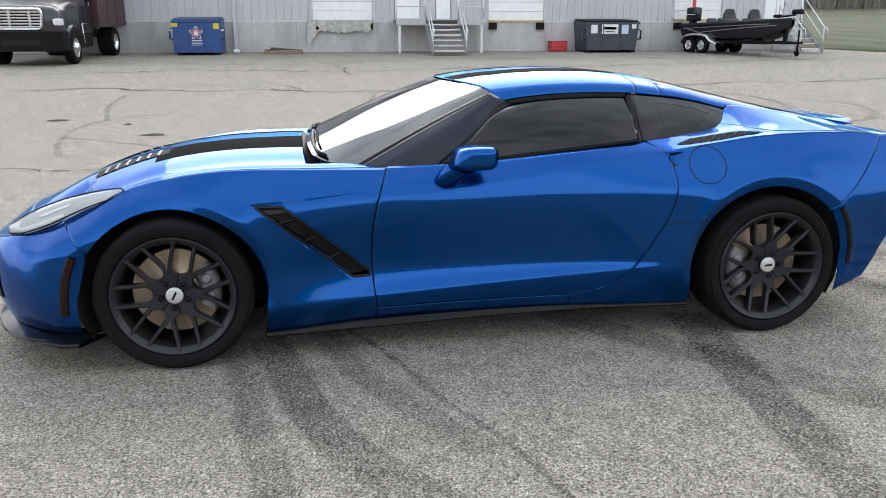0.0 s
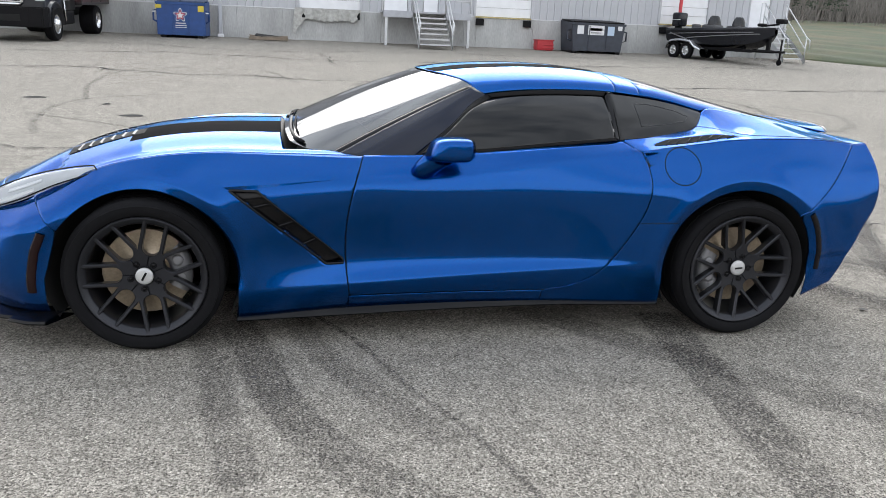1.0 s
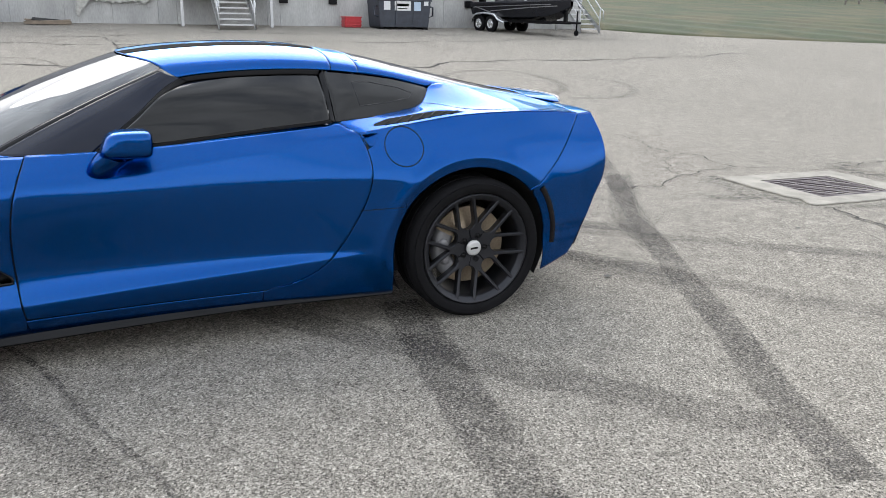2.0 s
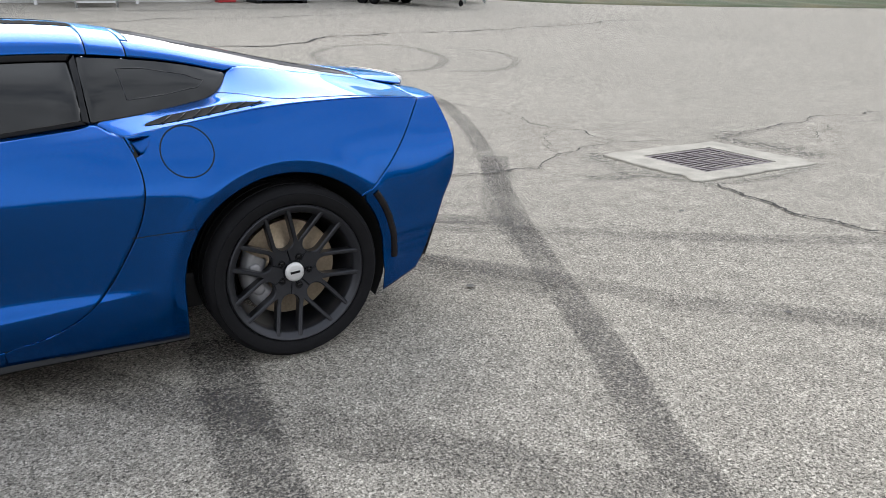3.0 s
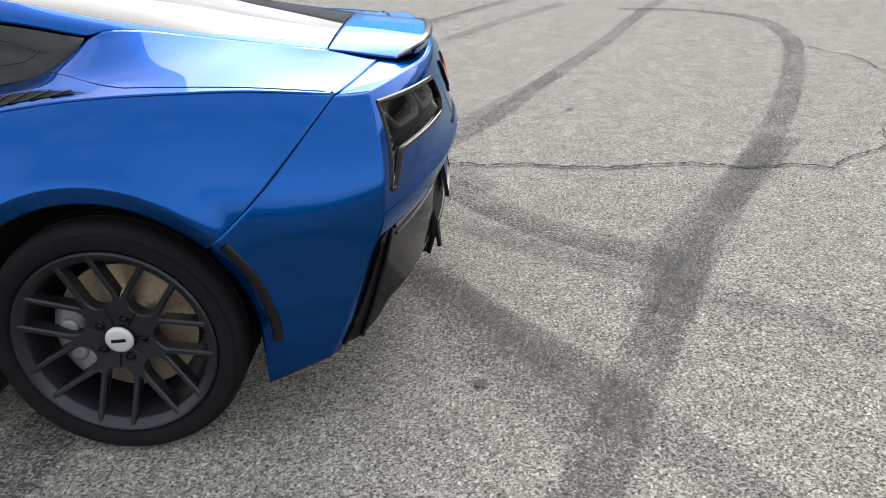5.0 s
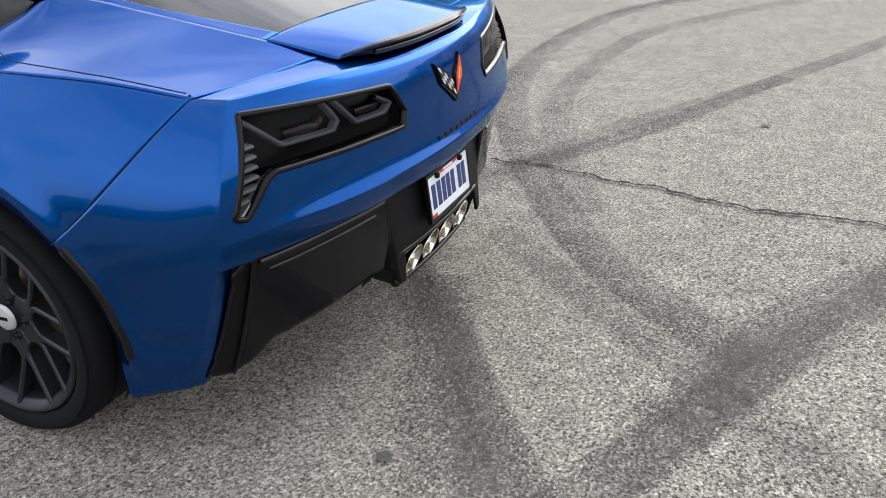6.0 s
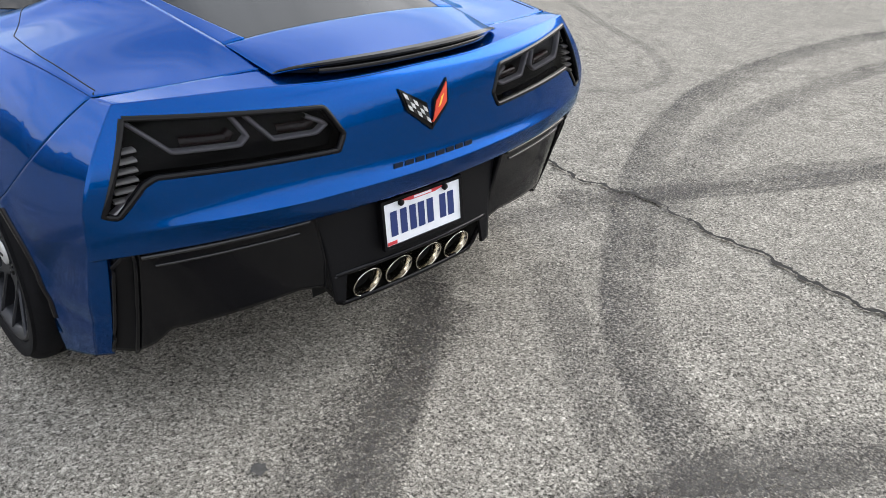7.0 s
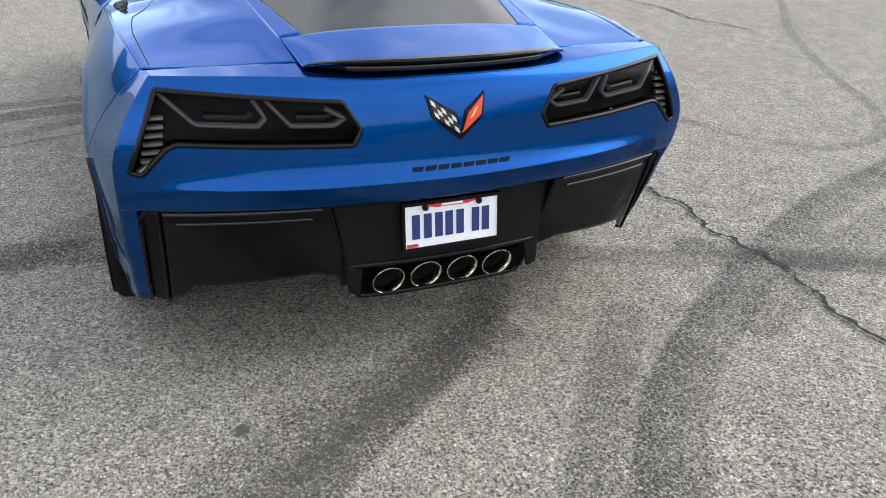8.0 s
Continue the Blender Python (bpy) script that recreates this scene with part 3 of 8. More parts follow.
# ---- hood and nose ----
hood_mid = curve((-2.30, .50), (-2.2, .555), (-2.05, .620), (-1.82, .730), (-1.60, .806), (-1.40, .855), (-1.15, .884), (-.93, .892), (-.70, .892))
plan_edge = curve((0, -2.250, .0, .500), (.22, -2.232, .22, .510), (.45, -2.175, .43, .535), (.62, -2.085, .595, .560), (.75, -1.98, .69, .590), (.86, -1.88, .728, .617), (1.0, -1.80, .735, .645))
hood_side = along([plan_edge(a) for a in np.linspace(0, 1, 24)] + [(x, *shoulder(x)[::-1]) for x in np.linspace(-1.74, -.44, 30)], 120)


def hood_z(x, w):
    """Height of the hood: a middle bulge, a valley, the fender ridge."""
    x, w = np.asarray(x, float), np.abs(np.asarray(w, float))
    zs, ws = np.moveaxis(shoulder(np.maximum(x, -1.80)), -1, 0)
    nose = np.clip((-1.80 - x) / .5, 0, 1)
    ws = np.where(x < -1.80, np.interp(x, hood_side[:40, 0], hood_side[:40, 1]), ws)
    zs = np.where(x < -1.80, np.interp(x, hood_side[:40, 0], hood_side[:40, 2]), zs)
    u = np.clip(w / np.maximum(ws, .02), 0, 1)
    rise = (hood_mid(x) - zs) * (1 - smooth01((u - .12) / .68))
    dip = .018 * np.exp(-((u - .70) / .14) ** 2) * (1 - nose)
    crown = .012 * (1 - u ** 2) * (1 - u) + .012 * np.exp(-((u - .93) / .10) ** 2) * (1 - nose) * (1 - smooth01((u - .93) / .07))
    return zs + rise + crown - dip


COWL = curve((0, -.800), (.25, -.797), (.45, -.785), (.58, -.755), (.67, -.675), (.74, -.56), (.80, -.44))   # x of the hood's rear edge by w


def hood_net(u0, u1, x_front, n=60, m=60, front_u=None):
    net = np.zeros((n, m, 3))
    for i, u in enumerate(np.linspace(u0, u1, n)):
        t = np.linspace(0, 1, m)
        x = np.zeros(m)
        xr = float(COWL(abs(u) * .785))
        xf = x_front(abs(u)) if callable(x_front) else x_front
        x = xf + (xr - xf) * t
        ws = np.interp(x, hood_side[:, 0], hood_side[:, 1])
        net[i] = np.stack([x, u * ws, hood_z(x, u * ws)], -1)
    return net


# the middle sheet runs to the fender ridge; the seam to the bumper crosses the nose
def hood_front(u):
    return -2.12 + .30 * u ** 2


STRIPE = (.13, .42)
panel("hood", [hood_net(-1, 1, hood_front, 121, 70)], M_BLUE, 1)
for a, b in ((-STRIPE[1], -STRIPE[0]), (STRIPE[0], STRIPE[1])):
    panel("hood_stripe", [hood_net(a, b, lambda u: -1.49, 14, 70) + (0, 0, .0012)], M_CARBON, 1, "matt black stripe along the hood", thick=0)
# louvred outlet at the foot of the bulge
for s in (-1, 1):
    bm = bmesh.new()
    for k in range(6):
        x = -1.74 + .05 * k
        w0, w1 = .12, .22
        zz = hood_z([x, x], [w0, w1])
        m = Matrix.Translation((x, s * (w0 + w1) / 2, float(zz.mean()) + .002)) @ Euler((math.atan2(float(zz[1] - zz[0]), w1 - w0) * s, radians(10), 0)).to_matrix().to_4x4()
        add_box(bm, (-.007, -.048, -.004), (.007, .048, .0035), .002, m)
    vent_net = hood_net(.16, .30, lambda u: -1.79, 8, 60)[:, :22] + (0, 0, .0028)
    vent_net[..., 1] *= s
    hv = panel("hood_vent", [vent_net], M_VOID, 1, "black louvred hood vent", thick=0)
    part("louvre", bm, M_RIM, hv, smooth=False)


# nose: swept round the plan outline, from the hood edge down to the splitter
def nose_net(a0, a1, z0, z1, n=80, m=40, off=0.0):
    a = np.linspace(a0, a1, n)
    e = plan_edge(np.abs(a))
    net = np.zeros((n, m, 3))
    for i, v in enumerate(np.linspace(0, 1, m)):
        zt, zb = e[:, 2], .17
        z = zb + (zt - zb) * (z0 + (z1 - z0) * v)
        f = (z - zb) / (zt - zb)
        out = .050 * np.sin(np.clip(1 - f, 0, 1) ** .7 * np.pi * .62) - .03 * (1 - f) ** 3 + off
        dx, dw = -np.cos(np.abs(a) * np.pi / 2) ** .6 * out, np.sin(np.abs(a) * np.pi / 2) ** 2 * out * 3.4
        net[:, i, 0], net[:, i, 1], net[:, i, 2] = e[:, 0] + dx + .03 * (1 - f), np.sign(a) * (e[:, 1] + dw), z
    return net


def nose(s):
    net = nose_net(0, s * 1.0, 0, 1)
    k = smooth01((np.linspace(0, 1, len(net)) - .72) / .28)[:, None]
    net[..., 1] = s * ((1 - k) * np.abs(net[..., 1]) + k * side_w(net[..., 0], net[..., 2]))
    tail = net[-1]
    # run on along the flank to the wheel arch
    rows = []
    zz = tail[:, 2]
    leg = np.interp(zz, [.14, .33, .53, .60, .66], [-1.738, -1.738, -1.678, -1.72, -1.795])
    for t in np.linspace(0, 1, 14)[1:]:
        x = tail[:, 0] * (1 - t) + leg * t
        target = side_w(x, zz)
        rows.append(np.stack([x, s * target, zz], -1))
    return [net, np.array([net[-1], *rows])]


front_nets = nose(-1)
panel("front_bumper", [*front_nets], M_BLUE, 1)
panel("front_bumper", [*nose(1)], M_BLUE, -1)
# the strip of skin between the bumper's top edge and the hood's front edge
us = np.linspace(-1, 1, 90)
skin = np.zeros((90, 24, 3))
for i, u in enumerate(us):
    xf = hood_front(abs(u)) - .003
    e = plan_edge(abs(u) ** .9)
    wf = u * np.interp(xf, hood_side[:, 0], hood_side[:, 1])
    a, b = np.array([e[0], np.sign(u) * e[1], e[2]]), np.array([xf, wf, float(hood_z(xf, wf))])
    t = np.linspace(0, 1, 24)[:, None]
    mid = (a + b) / 2 + np.array([0, 0, .012 * (1 - abs(u))])
    skin[i] = (1 - t) ** 2 * a + 2 * t * (1 - t) * mid + t * t * b
panel("nose_panel", [skin], M_BLUE, 1)

# ---- greenhouse ----
win_top = curve((.10, .572, 1.092), (.16, .575, 1.104), (.3, .572, 1.120), (.5, .562, 1.129), (.77, .550, 1.124), (.90, .540, 1.112), (1.1, .520, 1.083), (1.285, .500, 1.040), (1.5, .487, 1.004), (1.75, .470, .974), (2.09, .400, .936))
roof_mid = curve((-.12, 1.180), (.05, 1.207), (.25, 1.224), (.5, 1.230), (.72, 1.220), (.95, 1.190), (1.29, 1.118), (1.60, 1.046), (1.83, 1.000), (2.0, .972), (2.12, .957))
header = curve((0, -.085), (.25, -.065), (.42, -.01), (.56, .095))


def roof_z(x, w):
    x, w = np.asarray(x, float), np.abs(np.asarray(w, float))
    wt, zt = np.moveaxis(win_top(x), -1, 0)
    u = np.clip(w / wt, 0, 1)
    p = np.interp(x, [.1, .8, 1.3, 1.9], [3.0, 3.0, 2.6, 2.4])
    return zt + (roof_mid(x) - zt) * (1 - u ** p) ** (1 / np.interp(x, [.8, 1.6], [2.0, 1.5]))


us = np.sin(np.linspace(-np.pi / 2, np.pi / 2, 90))


def roof_sheet(x0, x1, n):
    t = np.linspace(0, 1, n)[:, None]
    a, b = np.array([x0(abs(k)) for k in us]), np.array([x1(abs(k)) for k in us])
    x = a + (b - a) * t
    w = us * win_top(x)[..., 0]
    return np.stack([x, w, roof_z(x, w)], -1)


panel("roof", [roof_sheet(lambda u: float(header(u * .572)), lambda u: .795, 60)], M_BLUE, 1)
for s in (-1, 1):
    m_ = [i for i, k in enumerate(us) if .20 < s * k < .54]
    panel("roof_stripe", [roof_sheet(lambda u: float(header(u * .572)) + .004, lambda u: .793, 60)[:, m_] + (0, 0, .0015)], M_CARBON, 1, "matt black stripe along the roof", thick=0)
panel("roof_halo", [roof_sheet(lambda u: .799, lambda u: .925, 14)], M_BLUE, 1)


# windscreen between the cowl and the header
def screen_point(u, v, inset=1.0):
    w0, w1 = .735 * abs(u) * inset, .555 * abs(u) * inset
    base = np.array([float(COWL(w0)) + .02, w0, float(np.interp(w0, [0, .3, .5, .62, .735], [.898, .892, .874, .852, .834]))])
    xh = float(header(w1)) - .004
    zh = float(np.interp(w1, [0, .25, .42, .50, .555], [1.178, 1.177, 1.172, 1.158, 1.131]))
    top = np.array([xh, w1, zh])
    p = base * (1 - v) + top * v
    bow = 4 * v * (1 - v)
    p += np.array([-.008, 0, .013]) * bow * (1 - .3 * abs(u))
    p[1] *= 1 + .02 * bow
    return (p[0], math.copysign(p[1], u), p[2])


def screen_net(u0, u1, n, m=40, v0=0.0, v1=1.0):
    return np.array([[screen_point(u, v) for v in np.linspace(v0, v1, m)] for u in np.linspace(u0, u1, n)])


panel("windscreen", [screen_net(-.975, .975, 50)], M_GLASS_WS, 1, "raked windscreen reflecting the sky", thick=0)
for a, b in ((-1, -.977), (.977, 1)):
    panel("windscreen_border", [screen_net(a, b, 4)], M_BLACK_GLOSS, 1, thick=.003)
belt = curve((-.70, .715, .830), (-.44, .788, .838), (-.2, .790, .836), (0, .790, .850), (.2, .786, .869), (.45, .775, .893), (.745, .752, .917), (.95, .700, .931), (1.10, .650, .949), (1.17, .626, .960), (1.205, .606, .972), (1.25, .555, 1.003), (1.285, .500, 1.040))


def belt_pts(x0, x1, n):
    x = np.linspace(x0, x1, n)
    return np.stack([x, *np.moveaxis(belt(x), -1, 0)], -1)


def top_pts(x0, x1, n):
    x = np.linspace(x0, x1, n)
    return np.stack([x, *np.moveaxis(win_top(x), -1, 0)], -1)


def bulge(net, amount, s):
    """Rounds a net outwards between its long edges, then places it on side s."""
    v = np.linspace(0, 1, net.shape[1])
    net = net.copy()
    net[..., 1] += amount * 4 * v * (1 - v)
    net[..., 1] *= s
    return net


GLASS_W = curve((.93, .455), (1.2, .435), (1.5, .405), (1.90, .335))   # half width of the hatch glass


EDGE_W = curve((1.285, .500), (1.32, .478), (1.40, .450), (1.55, .428), (1.75, .410), (1.91, .396))


def hatch_edge(x):
    """Half width at which the hatch ends and the haunch begins."""
    return float(win_top(x)[0]) if x < 1.285 else float(EDGE_W(x))


a_front = along([(-.215, .790, .834), (-.03, .705, .975), (.10, .600, 1.075), (.15, .574, 1.100)], 40)
for s in (-1, 1):
    # black pillar panel
    edge = np.array([(screen_point(1.0, v)[0], screen_point(1.0, v)[1], screen_point(1.0, v)[2]) for v in np.linspace(0, 1, 40)])
    foot = along([edge[0], (-.44, .787, .838), (-.215, .790, .834)], 30)
    head = along([edge[-1], (.12, .574, 1.112), a_front[-1]], 30)
    net = coons(foot, head, edge, a_front)
    net[..., 1] *= s
    panel("pillar", [net], M_PILLAR, s, "glossy dark windscreen pillar")
    # door glass, its black seal and the quarter glass
    a_in = a_front + np.array([.022, .002, 0])
    bl = np.linspace(-.19, .735, 60)
    glass_low = np.stack([bl, belt(bl)[:, 0] - .002, belt(bl)[:, 1] + .012], -1)
    tl = np.linspace(.172, .735, 60)
    glass_top = np.stack([tl, win_top(tl)[:, 0] + .004, win_top(tl)[:, 1] - .022], -1)
    rear_e = along([glass_low[-1], (.737, .664, 1.015), glass_top[-1]], 40)
    front_e = along([glass_low[0], a_in[14], a_in[28], glass_top[0]], 40)
    net = bulge(coons(glass_low, glass_top, front_e, rear_e), .006, s)
    panel("door_window", [net], M_GLASS_SIDE, s, "dark tinted door window", thick=.004)
    seal_low = coons(belt_pts(-.215, .745, 60), glass_low, along([(-.215, .790, .834), glass_low[0]], 5), along([(.745, .752, .917), glass_low[-1]], 5))
    seal_top = coons(glass_top, top_pts(.15, .745, 60), along([glass_top[0], a_front[-1]], 5), along([glass_top[-1], top_pts(.745, .8, 2)[0]], 5))
    seal_front = coons(a_front[::-1].copy(), along(front_e[::-1], 40), along([a_front[-1], front_e[-1]], 4), along([a_front[0], front_e[0]], 4))
    for net in (seal_low, seal_top, seal_front):
        net[..., 1] = (net[..., 1] + .002) * s
    panel("window_seal", [seal_low, seal_top, seal_front], M_BLACK, s, thick=.004)
    # pillar strip behind the door window
    b_rear = along([(.756, .749, .918), (.757, .668, 1.015), tuple(top_pts(.757, .8, 2)[0])], 40)
    strip = coons(along([rear_e[0], b_rear[0]], 5), along([rear_e[-1], b_rear[-1]], 5), rear_e, b_rear)
    strip[..., 1] = (strip[..., 1] + .003) * s
    panel("pillar_strip", [strip], M_BLACK_GLOSS, s, thick=.006)
    xs_ = np.linspace(0, 1, 50) ** .9
    low = np.stack([.760 + (1.272 - .760) * xs_, *np.moveaxis(belt(.760 + (1.272 - .760) * xs_), -1, 0)], -1)
    high = np.stack([.760 + (1.272 - .760) * xs_, *np.moveaxis(win_top(.760 + (1.272 - .760) * xs_), -1, 0)], -1) - (0, 0, .004)
    net = bulge(coons(low, high, along([low[0], (.759, .668, 1.015), high[0]], 30), along([low[-1], high[-1]], 30)), .006, s)
    quarter = panel("quarter_window", [net], M_GLASS_SIDE, s, "dark tinted quarter window", thick=.004)
    bm = bmesh.new()
    loop = along([(.22, .26), (.20, .80), (.36, .82), (.66, .72), (.80, .55), (.74, .36), (.50, .28), (.22, .26)], 60, False)
    def on_net(a, b):
        i, j = min(int(a * 49), 48), min(int(b * 29), 28)
        f, g = a * 49 - i, b * 29 - j
        return (net[i, j] * (1 - f) + net[i + 1, j] * f) * (1 - g) + (net[i, j + 1] * (1 - f) + net[i + 1, j + 1] * f) * g
    add_tube(bm, [on_net(a, b) + (0, s * .001, 0) for a, b in loop], .0011, 4)
    part("aerial_line", bm, M_RIM, quarter)
    # rear haunch from the window foot to the shoulder
    inner = along([(x, *belt(x)) for x in np.r_[np.linspace(.785, 1.17, 12), 1.19, 1.205, 1.225, 1.25, 1.268]] + [(x, hatch_edge(x), float(roof_z(x, hatch_edge(x)))) for x in np.linspace(1.285, 1.9, 24)] + [(2.045, .372, .938)], 160, False)
    xo = np.linspace(.777, 1.97, 400)
    outer = along(np.stack([xo, shoulder(xo)[:, 1], shoulder(xo)[:, 0]], -1), 160, False)
    net = coons(inner, outer, along([inner[0], outer[0]], 40), along([inner[-1], (2.0, .60, .928), outer[-1]], 40))
    ix = net[..., 0]
    v = np.linspace(0, 1, 40)
    net[..., 2] -= .020 * np.sin(np.pi * v ** .8) ** 1.2 * np.clip((ix - 1.25) / .3, 0, 1) * np.clip((2.05 - ix) / .3, 0, 1)
    net[..., 2] += .006 * np.exp(-((v - .85) / .12) ** 2) * np.clip((ix - .95) / .2, 0, 1) * np.clip((1.97 - ix) / .2, 0, 1)
    for _ in range(160):   # fair the sheet between its edges
        net[1:-1, 1:-1] += .22 * (net[2:, 1:-1] + net[:-2, 1:-1] + net[1:-1, 2:] + net[1:-1, :-2] - 4 * net[1:-1, 1:-1])
    # behind the window the pillar falls straight to a hollow, and the shoulder lies flat outside it
    t = (net[..., 1] - net[:, :1, 1]) / (net[:, -1:, 1] - net[:, :1, 1])
    z_in, z_out = net[:, :1, 2], net[:, -1:, 2]
    z_v = np.minimum(z_out + .020, z_in + .66 * (z_out - z_in))
    l1, l2 = z_in + (z_v - z_in) * t / .60, z_v + (z_out - z_v) * (t - .60) / .40
    hollow_z = (l1 + l2 + np.sqrt((l1 - l2) ** 2 + .010 ** 2 * np.sin(np.pi * np.clip(t, 0, 1)) ** 2)) / 2
    kx = smooth01((net[..., 0] - 1.22) / .20) * (1 - smooth01((net[..., 0] - 1.66) / .24))
    net[..., 2] += (hollow_z - net[..., 2]) * kx
    for _ in range(14):
        net[1:-1, 1:-1] += .2 * (net[2:, 1:-1] + net[:-2, 1:-1] + net[1:-1, 2:] + net[1:-1, :-2] - 4 * net[1:-1, 1:-1])
    ix = net[..., 0]
    gap_ = shoulder(np.maximum(ix, .842))[..., 1] - net[..., 1]
    net0 = net.copy()

    def inboard(off):
        """The line on the haunch at a distance inside the shoulder, given by x."""
        rows = []
        for g, q in zip(gap_, net0):
            o = np.interp(q[20, 0], *off)
            rows.append([np.interp(o, g[::-1], q[::-1, k]) for k in range(3)])
        return np.array(rows)
    # a low step over the air inlet
    rise_ = lambda x: np.interp(x, [.91, .99, 1.10, 1.25, 1.38], [0, .008, .010, .006, 0])
    inlet_hi = ([.91, 1.0, 1.1, 1.2, 1.3, 1.38], [.040, .066, .068, .064, .054, .046])
    inlet_lo = ([.91, 1.0, 1.1, 1.2, 1.3, 1.38], [.036, .028, .026, .027, .032, .044])
    hi_ = np.interp(ix, *inlet_hi)
    net[..., 2] += rise_(ix) * smooth01((gap_ - hi_ + .008) / .010) * (1 - smooth01((gap_ - hi_) / .10))
    i_lo, i_hi = inboard(inlet_lo), inboard(inlet_hi)
    seam_ = inboard(([1.18, 1.256, 1.344, 1.458, 1.70, 1.95], [.196, .150, .112, .058, .032, .022]))
    net[..., 1] *= s
    panel("rear_haunch", [net], M_BLUE, s)
    bm = bmesh.new()
    seam_ = seam_[(seam_[:, 0] > 1.19) & (seam_[:, 0] < 1.95)][::3]
    add_tube(bm, list(seam_ * (1, s, 1)), .0015, 5)
    part("haunch_joint", bm, M_VOID, car)
    keep = (i_lo[:, 0] > .915) & (i_lo[:, 0] < 1.375)
    lo_, hi_ = i_lo[keep], i_hi[keep]
    up = rise_(hi_[:, 0])
    bm = bmesh.new()
    rows = [lo_ + (0, 0, .0020), lo_ * .55 + hi_ * .45 + (0, 0, .0022), hi_ + np.stack([0 * up, 0 * up + .003, .001 + up], -1)]
    add_grid(bm, np.stack([q * (1, s, 1) for q in rows], 0), flip=s < 0)
    inlet = part("inlet", bm, M_VOID, car, "black air inlet with slats")
    for k in range(7):
        x = .975 + .052 * k
        a, b = (np.array([np.interp(x + dx, q[:, 0], q[:, c]) for c in range(3)]) for q, dx in ((lo_, 0), (hi_, .045)))
        a, b = a + (0, 0, .0035), b + (0, 0, .0030 + rise_(x) * .8)
        bm = bmesh.new()
        add_tube(bm, [a * (1, s, 1), (a + b) / 2 * (1, s, 1), b * (1, s, 1)], .0024, 5)
        part("slat", bm, M_BLACK_TRIM, inlet)

# ---- hatch: glass in a blue frame, flat lip and spoiler ----
def hatch_net(xa, xb, wa, wb, n, m, dz=0.0):
    """wa, wb: functions of x for the inner and outer edge."""
    x = np.linspace(xa, xb, n)
    t = np.linspace(0, 1, m)[None]
    a, b = np.array([wa(k) for k in x])[:, None], np.array([wb(k) for k in x])[:, None]
    w = a + (b - a) * t
    X = np.broadcast_to(x[:, None], w.shape)
    return np.stack([X, w, roof_z(X, w) + dz], -1)


LIP = curve((0, 2.185), (.15, 2.178), (.28, 2.150), (.36, 2.110), (.40, 2.085))   # x of the spoiler's edge by w


def lip_net():
    u = np.linspace(-1, 1, 70)
    t = np.linspace(0, 1, 30)[:, None]
    w_in = np.abs(u) * hatch_edge(1.904)
    xe = LIP(np.abs(u) * .385)
    x = 1.904 + (xe - 1.904) * t
    w = u * (np.abs(w_in[0]) * (1 - t) + .385 * t)
    z0 = roof_z(np.full(70, 1.904), w_in)
    z1 = .957 - .021 * np.abs(u) ** 5
    s_ = t * t * (3 - 2 * t)
    z = z0 + (z1 - z0) * (t * .8 + s_ * .2)
    return np.stack([x, w, z], -1)


gw = lambda x: float(GLASS_W(x))
tw = hatch_edge
panel("hatch_glass", [hatch_net(.955, 1.90, lambda x: -gw(x), gw, 50, 50, -.001)], M_GLASS_SIDE, 1, "dark tinted hatch window", thick=0)
frame_nets = [hatch_net(.929, 1.90, lambda x: gw(x) + .003, tw, 60, 16), hatch_net(.929, 1.90, lambda x: -tw(x), lambda x: -gw(x) - .003, 60, 16),
              hatch_net(.929, .951, lambda x: -gw(x), gw, 4, 40), lip_net()]
panel("hatch", frame_nets, M_BLUE, 1)

# ---- tail: deck strip, spoiler band, lamps, diffuser, pipes, plate ----
u = np.linspace(-1, 1, 140)
we_top = float(side_w(corner(.925), .925))
w_edge = u * we_top
z_edge = tail_top(np.abs(u) * .75)
outer = np.stack([rear_x(w_edge, z_edge), w_edge, z_edge], -1)
seam_w = np.abs(u) * .762
xi = np.interp(seam_w, [0, .372, .60, .762], [2.045, 2.0475, 2.0025, 1.9735])
zi = np.interp(seam_w, [0, .372, .60, .762], [.930, .936, .927, .921])
inner = np.stack([xi, np.sign(u) * seam_w, zi], -1)
t = np.linspace(0, 1, 14)[None, :, None]
panel("tail_deck", [inner[:, None] * (1 - t) + outer[:, None] * t], M_BLUE, 1)

bm = bmesh.new()
rows = []
lip_pts = lip_net()
for j in range(70):
    col = lip_pts[:, j]
    w = float(col[-1, 1])
    k = w / .385
    h = .036 * (1 - abs(k) ** 5) + .002
    start = 1 - .08 * (1 - abs(k) ** 6)
    on_top = [tuple(np.array([np.interp(f, np.linspace(0, 1, 30), col[:, q]) for q in range(3)]) + (0, 0, .0035 * (f > start) + .0012)) for f in np.linspace(start, 1, 5)]
    xe, zt = on_top[-1][0], on_top[-1][2]
    rows.append([*on_top, (xe + .004, w, zt - .006 * (1 - abs(k) ** 4)), (xe - .010, w, zt - h * .5), (xe - .012, w, zt - h * .85), (xe - .022, w, zt - h), (xe - .10, w, zt - h)])
add_grid(bm, np.array(rows))
spoiler = part("spoiler", bm, M_BLACK_GLOSS, car, "gloss black spoiler lip across the tail")
sharp(spoiler, 30)
bm = bmesh.new()
rows = []
for k in np.linspace(-1, 1, 40):
    w = .285 * k
    xe = float(LIP(abs(w)))
    rows.append([(xe - .006, w, .943), (xe - .003, w, .941), (xe - .009, w, .929), (xe - .014, w, .927)])
add_grid(bm, np.array(rows))
part("brake_light", bm, M_LAMP_DARK, spoiler, "smoked high brake light")


